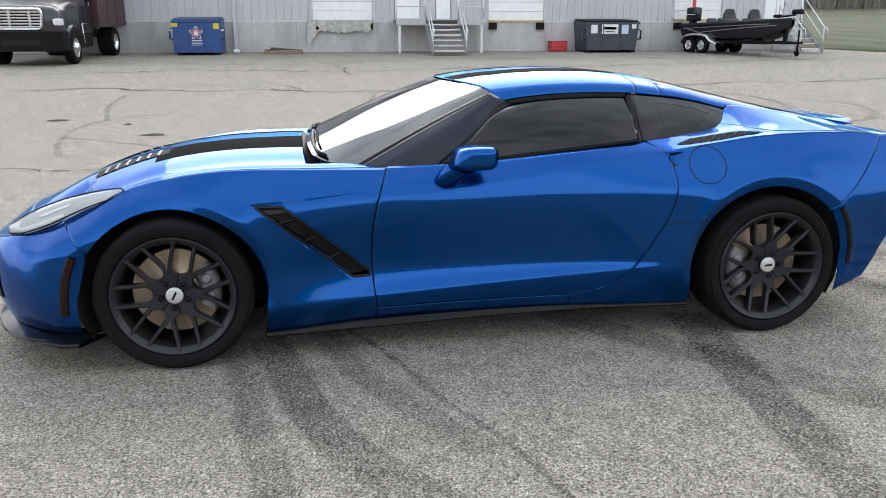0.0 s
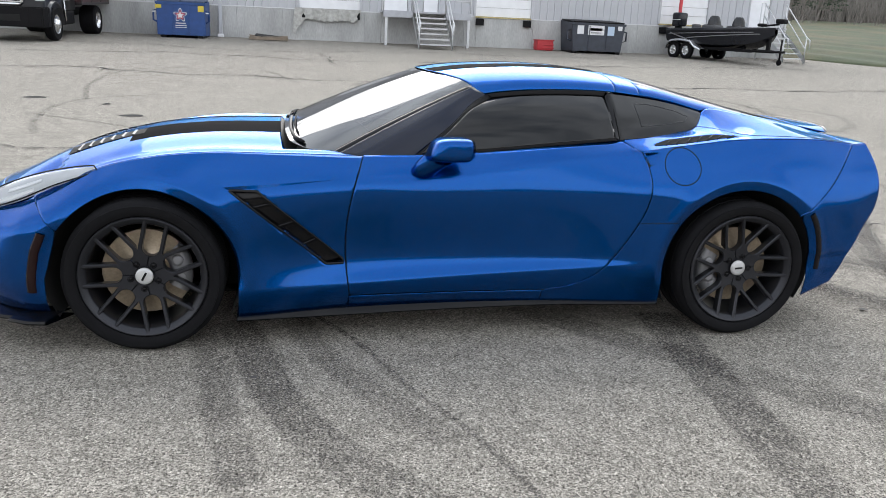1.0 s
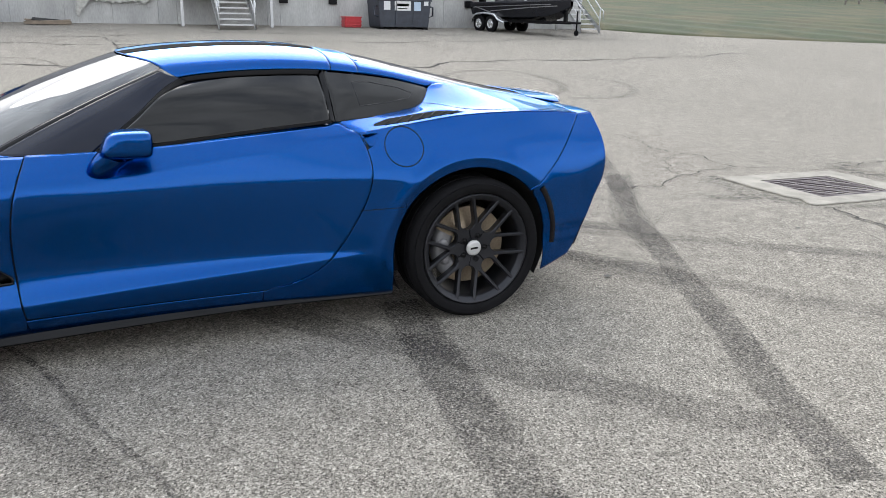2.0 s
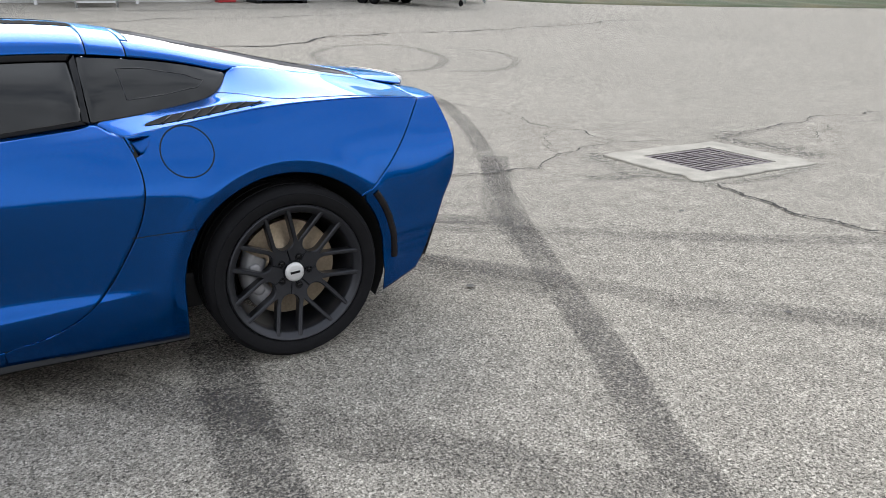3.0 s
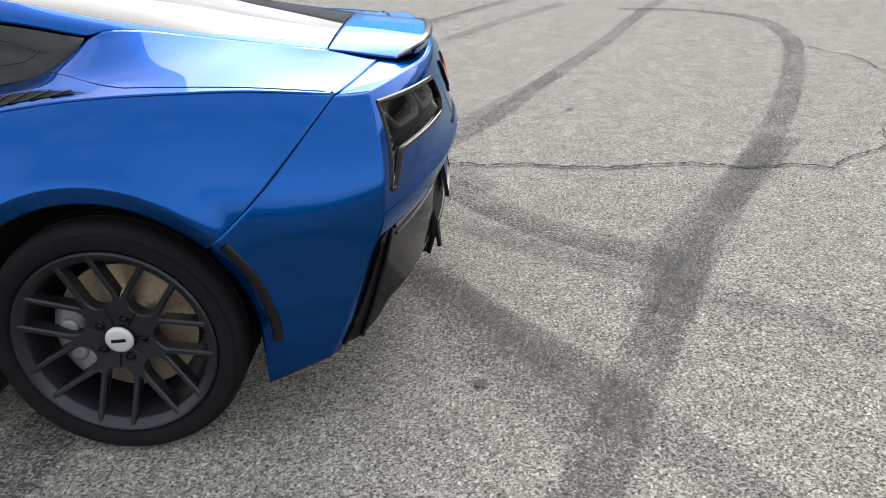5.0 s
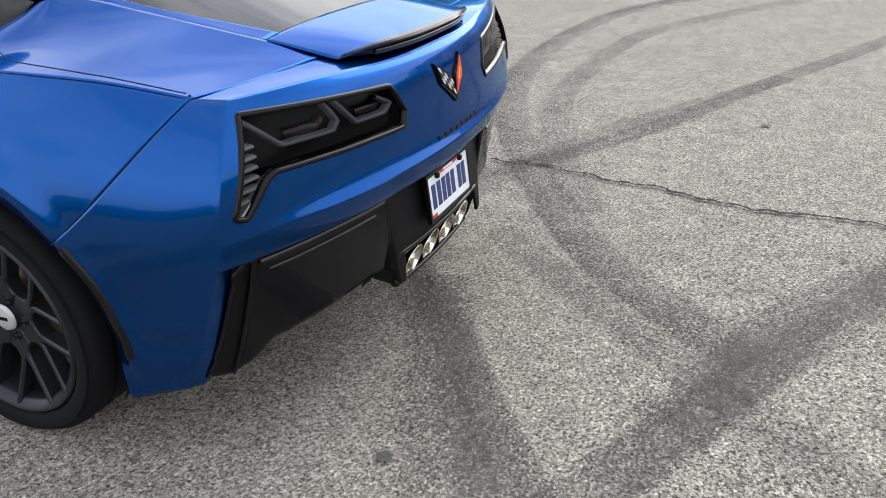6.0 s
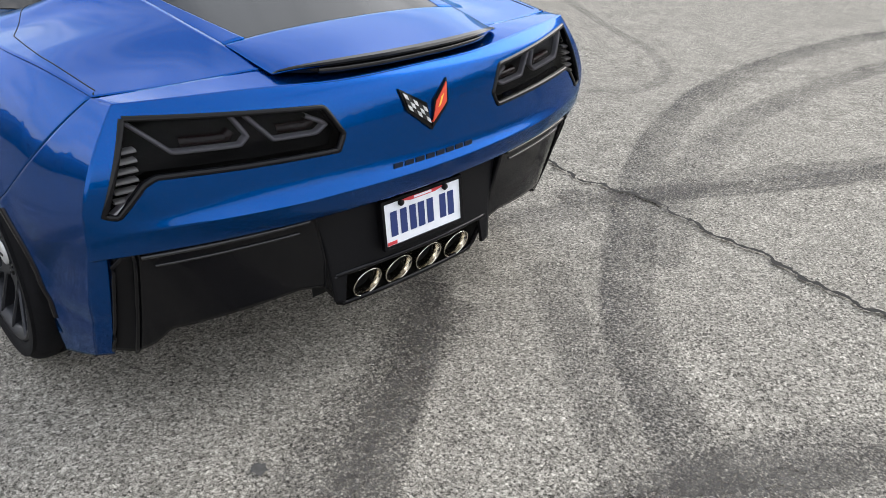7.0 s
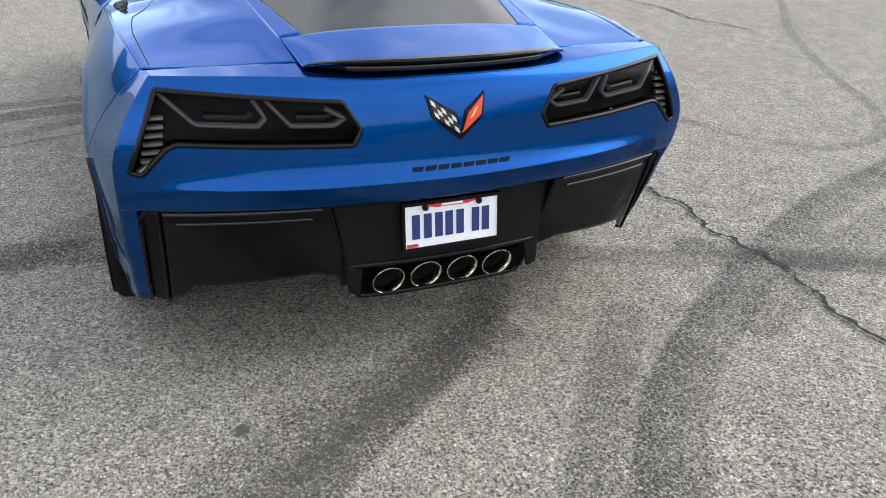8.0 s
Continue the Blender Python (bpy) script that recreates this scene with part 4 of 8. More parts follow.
def lamp_net(off, grow=1.0, n=60, m=24):
    def g(p):
        c = np.array((.56, .81))
        return c + (np.array(p) - c) * grow
    low = along([g(p) for p in ((.286, .756), (.516, .762), (.712, .770), (.738, .758), (.800, .692))], n, False)
    high = along([g(p) for p in ((.308, .864), (.744, .896))], n, False)
    inn = along([g(p) for p in ((.286, .756), (.266, .793), (.308, .864))], m, False)
    out = along([g(p) for p in ((.800, .692), (.828, .700), (.744, .896))], m, False)
    return coons(low, high, inn, out), off


def rear_band(path, width, off, s, lift=.008, n=40, on=None):
    """A moulded bar along a path on the tail."""
    p = along(path, n, False)
    d = np.gradient(p, axis=0)
    d /= np.linalg.norm(d, axis=1)[:, None]
    q = np.stack([-d[:, 1], d[:, 0]], -1)
    on = on or rear
    rows = [on(p + q * width * k, s, off + o) for k, o in ((-.5, -.012), (-.5, 0), (-.3, lift), (.3, lift), (.5, 0), (.5, -.012))]
    bm = bmesh.new()
    add_grid(bm, np.stack(rows, 1), flip=s > 0)
    return bm


for s in (-1, 1):
    net, _ = lamp_net(0, 1.012)
    house = panel("tail_light", [rear(net, s, -.050)], M_VOID, -s, "smoked tail light with grey light bars in a black housing", thick=.004)
    # bezel
    loop = [*LAMP, LAMP[0]]
    bm = rear_band(loop, .012, .0012, s, .003, 160)
    part("bezel", bm, M_BLACK_GLOSS, house)
    for path in (((.738, .885), (.662, .812), (.516, .806), (.496, .824), (.526, .876)), ((.496, .873), (.437, .805), (.330, .802), (.300, .820), (.352, .846))):
        part("light_bar", rear_band(path, .0105, -.020, s, .006), M_LAMP_GREY, house, "grey light bar")
        inner_p = [(a + (sum(q[0] for q in path) / 5 - a) * .30, b + (.86 - b) * .30) for a, b in path[1:4]]
        part("lens", rear_band(inner_p, .022, -.036, s, .006), M_LENS_RED, house, "dark red lens strip")
    for k in range(6):
        z = .722 + .0205 * k
        w1 = np.interp(z, [.69, .85], [.812, .772]) - .006
        part("fin", rear_band(((w1, z), (w1 - .050 + .002 * k, z + .004)), .0085, -.020, s, .008, 6), M_FIN, house, "grey fin")
    part("foot_trim", rear_band(((.808, .694), (.735, .752), (.70, .766)), .012, -.012, s, .006, 14), M_LAMP_GREY, house)
    net, _ = lamp_net(0, .995)
    glass = panel("cover", [rear(net, s, -.008)], M_GLASS_LAMP, -s, "smoked clear cover", thick=0, parent=house)

# black lower bumper: middle panel and two outer panels
def low_x(w, z):
    w = np.abs(np.asarray(w, float))
    z = np.asarray(z, float)
    x = 2.214 - .12 * (.585 - z) - .205 * w ** 2
    return x + np.minimum(0, corner_in(z) + .012 - (2.214 - .12 * (.585 - z) - .205 * .80 ** 2)) * (w / .80) ** 7


def low_rear(p, s, off=0.0):
    return np.stack([low_x(p[..., 0], p[..., 1]) + off, s * p[..., 0], p[..., 1]], -1)


def low_net(w0, w1, z0, z1, off, n=40, m=24):
    W, Z = np.meshgrid(np.linspace(w0, w1, n), np.linspace(0, 1, m), indexing="ij")
    zb = z0(W) if callable(z0) else z0
    zt = z1(W) if callable(z1) else z1
    return np.stack([W, zb + (zt - zb) * Z], -1), off


for s in (-1, 1):
    net, _ = low_net(0, 1, lambda w: 0 * w, lambda w: 1 + 0 * w, 0)
    fr, fz = net[..., 0], net[..., 1]
    zb = np.interp(.30 + .472 * fr, [.30, .383, .615, .705, .738, .772], [.352, .368, .347, .337, .290, .262])
    zz = zb + (.586 - zb) * fz
    w_in = np.interp(zz, [.29, .44, .588], [.302, .314, .349])
    net = np.stack([w_in + (.772 - w_in) * fr, zz], -1)
    outer_panel = panel("diffuser", [low_rear(net, s)], M_BLACK_GLOSS, -s, "gloss black lower rear bumper panel", thick=.012)
    part("ledge", rear_band(((.765, .576), (.37, .578)), .012, .003, s, .008, 30, on=low_rear), M_BLACK_TRIM, outer_panel, "raised satin edge")
    part("reflector", rear_band(((.735, .545), (.395, .548)), .008, .001, s, .004, 30, on=low_rear), M_BLACK_TRIM, outer_panel, "slim reflector strip")
    net, _ = low_net(.766, .816, .256, lambda w: .580 + 0 * w, 0, 8, 24)
    panel("corner_vent", [low_rear(net, s, -.006)], M_BLACK, -s, "black corner vent", thick=.012)
    bm = bmesh.new()
    path = along([(.816, .26), (.820, .56), (.80, .588), (.776, .588), (.774, .26)], 40, False)
    d = np.gradient(path, axis=0)
    add_tube(bm, low_rear(path, s, .002), .006, 6)
    part("corner_vent_frame", bm, M_BLACK_GLOSS, car)
def plate_panel_x(w, z):
    return 2.186 + .10 * (.585 - z) - .205 * w ** 2


W, Z = np.meshgrid(np.linspace(-1, 1, 60), np.linspace(0, 1, 30), indexing="ij")
zb = np.interp(np.abs(W), [0, .84, .90, 1], [.392, .392, .30, .31])
Z = zb + (.590 - zb) * Z
W = W * np.interp(Z, [.29, .44, .588], [.300, .312, .347])
P = np.stack([plate_panel_x(W, Z), W, Z], -1)
panel("plate_panel", [P], M_BLACK, -1, "black panel round the licence plate", thick=.01)
for s in (-1, 1):
    bm = bmesh.new()
    zz = np.linspace(.345, .588, 16)
    we_ = np.interp(zz, [.29, .44, .588], [.300, .312, .347])
    add_grid(bm, np.stack([np.stack([x_, s * w_, zz], -1) for x_, w_ in ((plate_panel_x(we_, zz) - .004, we_), (low_x(we_, zz) - .003, we_ + .001), (low_x(we_, zz) + .002, we_ + .004), (low_x(we_, zz) - .001, we_ + .008))], 1))
    part("panel_edge", bm, M_BLACK_GLOSS, car)

# four tail pipes in a black frame
bm = bmesh.new()
trap = [(-.292, .388), (.292, .388), (.262, .268), (-.262, .268), (-.292, .388)]
add_tube(bm, [(2.206 - .205 * w * w + (z - .40) * .30, w, z) for w, z in along(trap, 60, False)], .008, 8)
part("exhaust_frame", bm, M_BLACK_GLOSS, car, "black frame round the tail pipes")
bm = bmesh.new()
ring = [(2.203 - .205 * w * w + (z - .40) * .30, w, z) for w, z in along(trap, 60, False)]
add_grid(bm, np.array([[p, (p[0] - .05, p[1] * .98, p[2]), (2.06, p[1] * .94, p[2])] for p in ring]))
add_grid(bm, np.array([[(2.065, w, z) for z in (.26, .40)] for w in (-.29, .29)]))
part("exhaust_backing", bm, M_VOID, car)
for w in (-.176, -.059, .059, .176):
    bm = bmesh.new()
    # slash-cut: the top of each tip reaches further back
    m = Matrix.Translation((2.178, w, .318)) @ Matrix(((1, 0, .30, 0), (0, 1, 0, 0), (0, 0, 1, 0), (0, 0, 0, 1))) @ Euler((0, radians(90), 0)).to_matrix().to_4x4()
    revolve(bm, [(.046, -.16), (.0485, -.02), (.0500, -.006), (.0495, .000), (.0480, .001), (.0462, -.002), (.0395, -.026), (.0385, -.034), (.0380, -.14)], 40, m)
    pipe = part("tail_pipe", bm, M_CHROME, car, "polished tail pipe tip")
    bm = bmesh.new()
    revolve(bm, [(.0384, -.036), (.0375, -.13), (.0001, -.135)], 32, m)
    part("pipe_bore", bm, M_VOID, pipe)

# licence plate: red band, dark blue bars for the characters
def plate_pt(w, z, off=0.0):
    z = .437 + (z - .440) * .96
    return (2.196 + .13 * (.565 - z) + off, w * .94, z)


def plate_box(bm, w0, w1, z0, z1, off, depth=.002):
    a = [bm.verts.new(plate_pt(w, z, off)) for w, z in ((w0, z0), (w1, z0), (w1, z1), (w0, z1))]
    b = [bm.verts.new(plate_pt(w, z, off - depth)) for w, z in ((w0, z0), (w1, z0), (w1, z1), (w0, z1))]
    bm.faces.new(a)
    for i in range(4):
        k = (i + 1) % 4
        bm.faces.new((a[i], b[i], b[k], a[k]))


bm = bmesh.new()
plate_box(bm, -.1525, .1525, .440, .568, .010, .004)
plate = part("licence_plate", bm, M_PLATE, car, "white licence plate with red band and dark blue bars", smooth=False)
bm = bmesh.new()
for a in ((-.162, .162, .568, .578), (-.162, .162, .430, .440), (-.162, -.1525, .440, .568), (.1525, .162, .440, .568)):
    plate_box(bm, *a, .014, .014)
part("plate_frame", bm, M_BLACK_GLOSS, plate, smooth=False)
bm = bmesh.new()
vs = [bm.verts.new(plate_pt(w, z, .0115)) for w, z in ((-.105, .5675), (-.05, .556), (.05, .556), (.105, .5675))]
bm.faces.new(vs)
part("red_band", bm, M_PLATE_RED, plate, smooth=False)
bm = bmesh.new()
plate_box(bm, -.035, .035, .559, .5655, .0122, .0004)
part("bar", bm, M_PLATE, plate, smooth=False)
for k, w in enumerate((-.118, -.080, -.044, -.010, .026, .078, .112)):
    bm = bmesh.new()
    plate_box(bm, w - .0125, w + .0125, .466, .540, .012, .0012)
    part("bar", bm, M_PLATE_BLUE, plate, smooth=False)
bm = bmesh.new()
plate_box(bm, -.148, -.112, .442, .452, .0118, .0010)
part("sticker", bm, M_PLATE_RED, plate, smooth=False)
for w in (-.088, .088):
    bm = bmesh.new()
    revolve(bm, [(.009, -.01), (.009, .004), (.006, .007), (.0001, .008)], 14, Matrix.Translation(plate_pt(w, .560, .014)) @ Euler((0, radians(90), 0)).to_matrix().to_4x4())
    part("screw", bm, M_BLACK, plate)

# crossed-flag badge as plain shapes, and a row of dark bars for the maker's script
def rear_patch(poly, off, s=1, n=8):
    bm = bmesh.new()
    a, b, c, d = (np.array(p, float) for p in poly)
    net = coons(along([a, b], n, False), along([d, c], n, False), along([a, d], n, False), along([b, c], n, False))
    q = np.stack([rear_x(net[..., 0], net[..., 1]) + off, net[..., 0], net[..., 1]], -1)
    add_grid(bm, q)
    edge = [*q[:, 0], *q[-1, 1:], *q[-2::-1, -1], *q[0, -2:0:-1]]
    back = [(x - off - .001, y, z) for x, y, z in edge]
    va, vb = [bm.verts.new(p) for p in edge], [bm.verts.new(p) for p in back]
    for i in range(len(edge)):
        k = (i + 1) % len(edge)
        bm.faces.new((va[i], va[k], vb[k], vb[i]))
    return bm


badge = part("badge", rear_patch(((.003, .750), (-.006, .822), (-.092, .872), (-.076, .814)), .006), M_BLACK_GLOSS, car, "crossed-flag badge in black and red", smooth=False)
part("backing", rear_patch(((.003, .750), (.070, .808), (.077, .872), (.020, .826)), .006), M_BLACK_GLOSS, badge, smooth=False)
part("wing", rear_patch(((.001, .768), (-.011, .812), (-.085, .864), (-.070, .818)), .009), M_FLAG_DARK, badge, "dark chequered wing", smooth=False)
in_lo, out_lo, in_hi, out_hi = (np.array(p) for p in ((.001, .768), (-.070, .818), (-.011, .812), (-.085, .864)))
for k in range(5):
    for g in range(3):
        if (k + g) % 2 == 0:
            cell = []
            for f, h in ((k + .12, g + .06), (k + .94, g + .06), (k + .94, g + .92), (k + .12, g + .92)):
                lo, hi = in_lo + (out_lo - in_lo) * f / 5, in_hi + (out_hi - in_hi) * f / 5
                cell.append(lo + (hi - lo) * h / 3)
            part("chequer", rear_patch(cell, .0105, 1, 3), M_SILVER, badge, smooth=False)
part("wing", rear_patch(((.007, .770), (.063, .814), (.071, .863), (.026, .820)), .009), M_FLAG_RED, badge, "red wing", smooth=False)
part("mark", rear_patch(((.030, .806), (.038, .810), (.054, .836), (.045, .830)), .0105, 1, 3), M_FLAG_YELLOW, badge, smooth=False)
for k in range(8):
    w = -.122 + .0370 * k
    part("script_bar", rear_patch(((w - .016, .678), (w + .013, .678), (w + .017, .689), (w - .012, .689)), .003, 1, 4), M_SCRIPT, car, smooth=False)


# ---- flank details ----
def side_band(path, width, off, s, lift=.004, n=40, smooth=False):
    """A strip along a path of (x, z) on the flank."""
    p = along(path, n, smooth)
    d = np.gradient(p, axis=0)
    d /= np.linalg.norm(d, axis=1)[:, None]
    q = np.stack([-d[:, 1], d[:, 0]], -1)
    bm = bmesh.new()
    if lift:
        rows = [side(p + q * width * k, s, off + o) for k, o in ((-.5, -.006), (-.5, 0), (-.3, lift), (.3, lift), (.5, 0), (.5, -.006))]
    else:
        rows = [side(p + q * width * k, s, off) for k in (-.5, 0, .5)]
    add_grid(bm, np.stack(rows, 1), flip=s < 0)
    return bm


for s in (-1, 1):
    # dark backing in the shut lines
    for path in (door_front[::4], door_rear[::3], [(-.4975, .226), (.40, .231)], bumper_seam):
        part("shut_line", side_band(path, .024, -.0075, s, 0, 60), M_VOID, car)
    a = np.linspace(0, 2 * np.pi, 61)
    part("fuel_door_gap", side_band(np.stack([1.031 + .086 * np.cos(a), .817 + .081 * np.sin(a)], -1), .0042, .0008, s, 0, 120), M_VOID, car)
    part("panel_joint", side_band([(.815, .555), (1.012, .562)], .003, .0008, s, 0, 20), M_VOID, car)
    # handle recess: deep behind the door's edge, running out to the rear
    lo, hi = along([(.864, .809), (.897, .821)], 20, False), along([(.850, .872), (.924, .876)], 20, False)
    cup = coons(lo, hi, along([lo[0], hi[0]], 20, False), along([lo[-1], (.919, .850), hi[-1]], 20, False))
    cup = side(cup, s, -.001)
    cup[..., 1] -= s * (.034 * (1 - np.linspace(0, 1, 20)) ** .8)[:, None]
    panel("door_handle_cup", [cup], M_BLUE, s, "blue door handle recess behind the door edge", thick=0)
    part("cup_shadow_gap", side_band([(.852, .873), (.924, .877)], .012, -.016, s, 0, 20), M_VOID, car)
    # markers ahead of the front wheel and behind the rear one
    ang = np.radians(np.linspace(38, -3, 12))
    part("side_marker", side_band(np.stack([WB + .432 * np.cos(ang), HUB_R + .425 * np.sin(ang)], -1), .028, .001, s, .005, 24), M_MARKER, car, "dark smoked side marker")
    part("side_marker", side_band([(-1.728, .528), (-1.762, .45), (-1.780, .36), (-1.786, .277)], .034, .004, s, .005, 24), M_MARKER_RED, car, "dark red side marker")
    # fender vent insert with three blades
    lo, hi = along([(-.998, .704), (-.600, .371)], 40, False), along([(-.885, .704), (-.522, .390)], 40, False)
    net = coons(lo, hi, along([lo[0], hi[0]], 12, False), along([lo[-1], hi[-1]], 12, False))
    vent = panel("fender_vent", [side(net, s, -.022)], M_BLACK_GLOSS, s, "black slanted fender vent with blades", thick=.004)
    for f in (.25, .50, .75):
        a, b = lo[int(39 * f)], hi[int(39 * f) - 2]
        part("blade", side_band([a + (b - a) * .06, a + (b - a) * .94], .016, -.022, s, .008, 10), M_BLACK_GLOSS, vent)
    # blade over the vent: its underside faces the ground
    bm = bmesh.new()
    e0, e1, e2 = along([(-1.03, .742), (-.535, .760)], 30, False), along([(-1.018, .716), (-.535, .748)], 30, False), along([(-.995, .699), (-.86, .697), (-.535, .747)], 30, False)
    f = np.linspace(1, .08, 30)
    pe = side(e1, s, 0)
    pe[:, 1] += s * .007 * f
    add_grid(bm, np.stack([side(e0, s, .0006), pe, side(e2, s, -.004)], 1), flip=s < 0)
    sharp(part("vent_blade", bm, M_BLUE, car), 20)
    rim = [(-.998, .704), (-.885, .700), (-.528, .392), (-.526, .374), (-.600, .372), (-.998, .704)]
    part("vent_rim", side_band(rim, .010, .0012, s, .0015, 120), M_BLACK_GLOSS, vent)
    # sill blade
    xs = np.linspace(-.985, .962, 60)
    zlo = np.interp(xs, [-.985, -.5, 0, .5, .962], [.110, .118, .134, .150, .158])
    wlo = rocker(xs)[:, 1] + .012
    bm = bmesh.new()
    rows = [np.stack([xs, s * (wlo - .12), zlo], -1), np.stack([xs, s * wlo, zlo], -1), np.stack([xs, s * (wlo + .004), zlo + .006], -1), np.stack([xs, s * wlo, zlo + .012], -1),
            np.stack([xs, s * (rocker(xs)[:, 1] - .006), np.maximum(zlo + .013, rocker(xs)[:, 0] + .012)], -1), np.stack([xs, s * (wlo - .14), np.maximum(zlo + .03, rocker(xs)[:, 0] + .03)], -1)]
    add_grid(bm, np.stack(rows, 1), flip=s < 0)
    sharp(part("side_skirt", bm, M_BLACK_GLOSS, car, "black side skirt blade"), 30)
    # wheel housings
    for xa, za, r in ((-WB, HUB_F, .374), (WB, HUB_R, .378)):
        bm = bmesh.new()
        ang = np.radians(np.linspace(-28, 208, 50))
        X, Zc = xa + (r + .008) * 1.03 * np.cos(ang), za + (r + .004) * np.sin(ang)
        w_out = np.minimum(side_w(X, np.maximum(Zc, .2)), .94) - .012
        rows = [np.stack([X, s * w_out, Zc], -1), np.stack([X, s * (w_out - .03), Zc + .004], -1), np.stack([X, np.full(50, s * .56), Zc], -1), np.stack([xa + .02 * np.cos(ang), np.full(50, s * .56), za + .02 * np.sin(ang)], -1)]
        add_grid(bm, np.stack(rows, 1))
        part("wheel_housing", bm, M_VOID, car)
    # door mirror
    bm = bmesh.new()
    n, m_ = 28, 20
    rows = []
    for i in range(n):
        th = 2 * np.pi * i / n
        row = []
        for j in range(m_):
            ph = -np.pi / 2 + np.pi * j / (m_ - 1)
            sx, sy, sz = (np.sign(k) * abs(k) ** .48 for k in (math.cos(ph) * math.cos(th), math.sin(ph), math.cos(ph) * math.sin(th)))
            x, y, z = (.045 if sx > 0 else .105) * sx, .098 * sy, .054 * sz
            x -= .42 * (.054 - z) * max(0.0, -sx) + .06 * (.098 - y)
            z *= 1 - .10 * (y / .098)
            row.append((-.040 + x, s * (.952 + y), .890 + z + .10 * y))
        rows.append(row)
    add_grid(bm, np.array(rows), flip=s < 0, closed_u=True)
    bmesh.ops.remove_doubles(bm, verts=bm.verts, dist=.0004)
    mirror = part("door_mirror", bm, M_BLUE, car, "blue door mirror")
    bm = bmesh.new()
    c = curve((0, -.175, .845, .780, .062, .038), (.5, -.150, .880, .822, .064, .044), (1, -.095, .925, .872, .066, .048))
    rows = []
    for k in np.linspace(0, 1, 12):
        x, y, z, rx, rz = c(k)
        rows.append([(x + rx * math.cos(a) + .3 * rz * math.sin(a), s * (y + .4 * rz * math.sin(a) * -1), z + rz * math.sin(a)) for a in np.linspace(0, 2 * np.pi, 20)])
    add_grid(bm, np.array(rows), flip=s > 0)
    part("mirror_foot", bm, M_BLUE, mirror)
    bm = bmesh.new()
    a = np.linspace(0, 2 * np.pi, 24, endpoint=False)
    vs = [bm.verts.new((.0065, s * (.955 + .075 * np.sign(math.cos(k)) * abs(math.cos(k)) ** .6), .893 + .038 * np.sign(math.sin(k)) * abs(math.sin(k)) ** .6 + .10 * .075 * math.cos(k))) for k in a]
    bm.faces.new(vs)
    part("mirror_glass", bm, M_MIRROR, mirror)
    # headlamp: slim lens over the fender's front
    low = along([(-2.050, .640, .575), (-1.97, .715, .592), (-1.86, .750, .628), (-1.70, .772, .698), (-1.60, .774, .732), (-1.530, .774, .752)], 50)
    top = along([(-2.062, .582, .602), (-1.97, .618, .656), (-1.84, .660, .711), (-1.70, .712, .752), (-1.60, .740, .771), (-1.548, .756, .777)], 50)
    net = coons(low, top, along([low[0], top[0]], 14), along([low[-1], top[-1]], 14))
    v = np.linspace(0, 1, 14)
    fade = (1 - np.linspace(0, 1, 50) ** 2)[:, None]
    net[..., 1] += .020 * np.sin(np.pi * v) * fade
    net[..., 2] += .018 * np.sin(np.pi * v) * fade
    net[..., 1] *= s
    under = net.copy() - np.array([0, s * .006, .007])
    lamp = panel("headlight", [under], M_LAMP_BODY, s, "clear slanted headlight with silver reflector", thick=.004)
    for i0, i1, j0, j1, lift in ((1, 27, 1, 4, .0030), (1, 8, 3, 9, .0026), (16, 30, 5, 8, .0034)):
        panel("reflector", [under[i0:i1, j0:j1] + (0, s * lift * .8, lift)], M_LAMP_SILVER, s, "bright silver reflector", thick=.002, parent=lamp)
    panel("bezel", [under[0:14, 11:14] + (0, s * .002, .0025)], M_LAMP_GREY, s, "grey inner bezel", thick=.002, parent=lamp)
    bm = bmesh.new()
    add_tube(bm, [*net[:, 0], *net[::-1, -1], net[0, 0]], .0032, 5)
    part("lamp_edge", bm, M_VOID, lamp)
    panel("lens_cover", [net], M_GLASS_CLEAR, s, thick=0, parent=lamp)
    # corner intake and splitter
    bm = bmesh.new()
    zz = np.linspace(.30, .43, 6)
    aa = np.linspace(.50, .60, 6)
    full = nose_net(s * .47, s * .63, .34, .62, 10, 40)
    add_grid(bm, full[:, ::4] + np.array([-.004, s * .002, 0]), flip=s > 0)
    part("front_intake", bm, M_BLACK, car, "black mesh intake")
    a = np.linspace(0, 1, 60)
    e = plan_edge(a)
    dx, dw = -np.cos(a * np.pi / 2) ** .6, np.sin(a * np.pi / 2)
    ext = np.array([(-1.90, .86, 0), (-1.82, .905, 0), (-1.745, .915, 0)])
    rim_x = np.r_[e[:, 0] + dx * .045 + .02, ext[:, 0]]
    rim_w = np.r_[e[:, 1] + dw * .11, ext[:, 1]]
    rows = [np.stack([rim_x + .10, s * rim_w * .88, np.full(63, .150)], -1), np.stack([rim_x, s * rim_w, np.full(63, .135)], -1), np.stack([rim_x - .004, s * (rim_w + .003), np.full(63, .142)], -1), np.stack([rim_x, s * rim_w, np.full(63, .152)], -1), np.stack([rim_x + .06, s * rim_w * .94, np.full(63, .180)], -1)]
    bm = bmesh.new()
    add_grid(bm, np.stack(rows, 1), flip=s > 0)
    sharp(part("splitter", bm, M_BLACK_GLOSS, car, "gloss black front splitter"), 30)

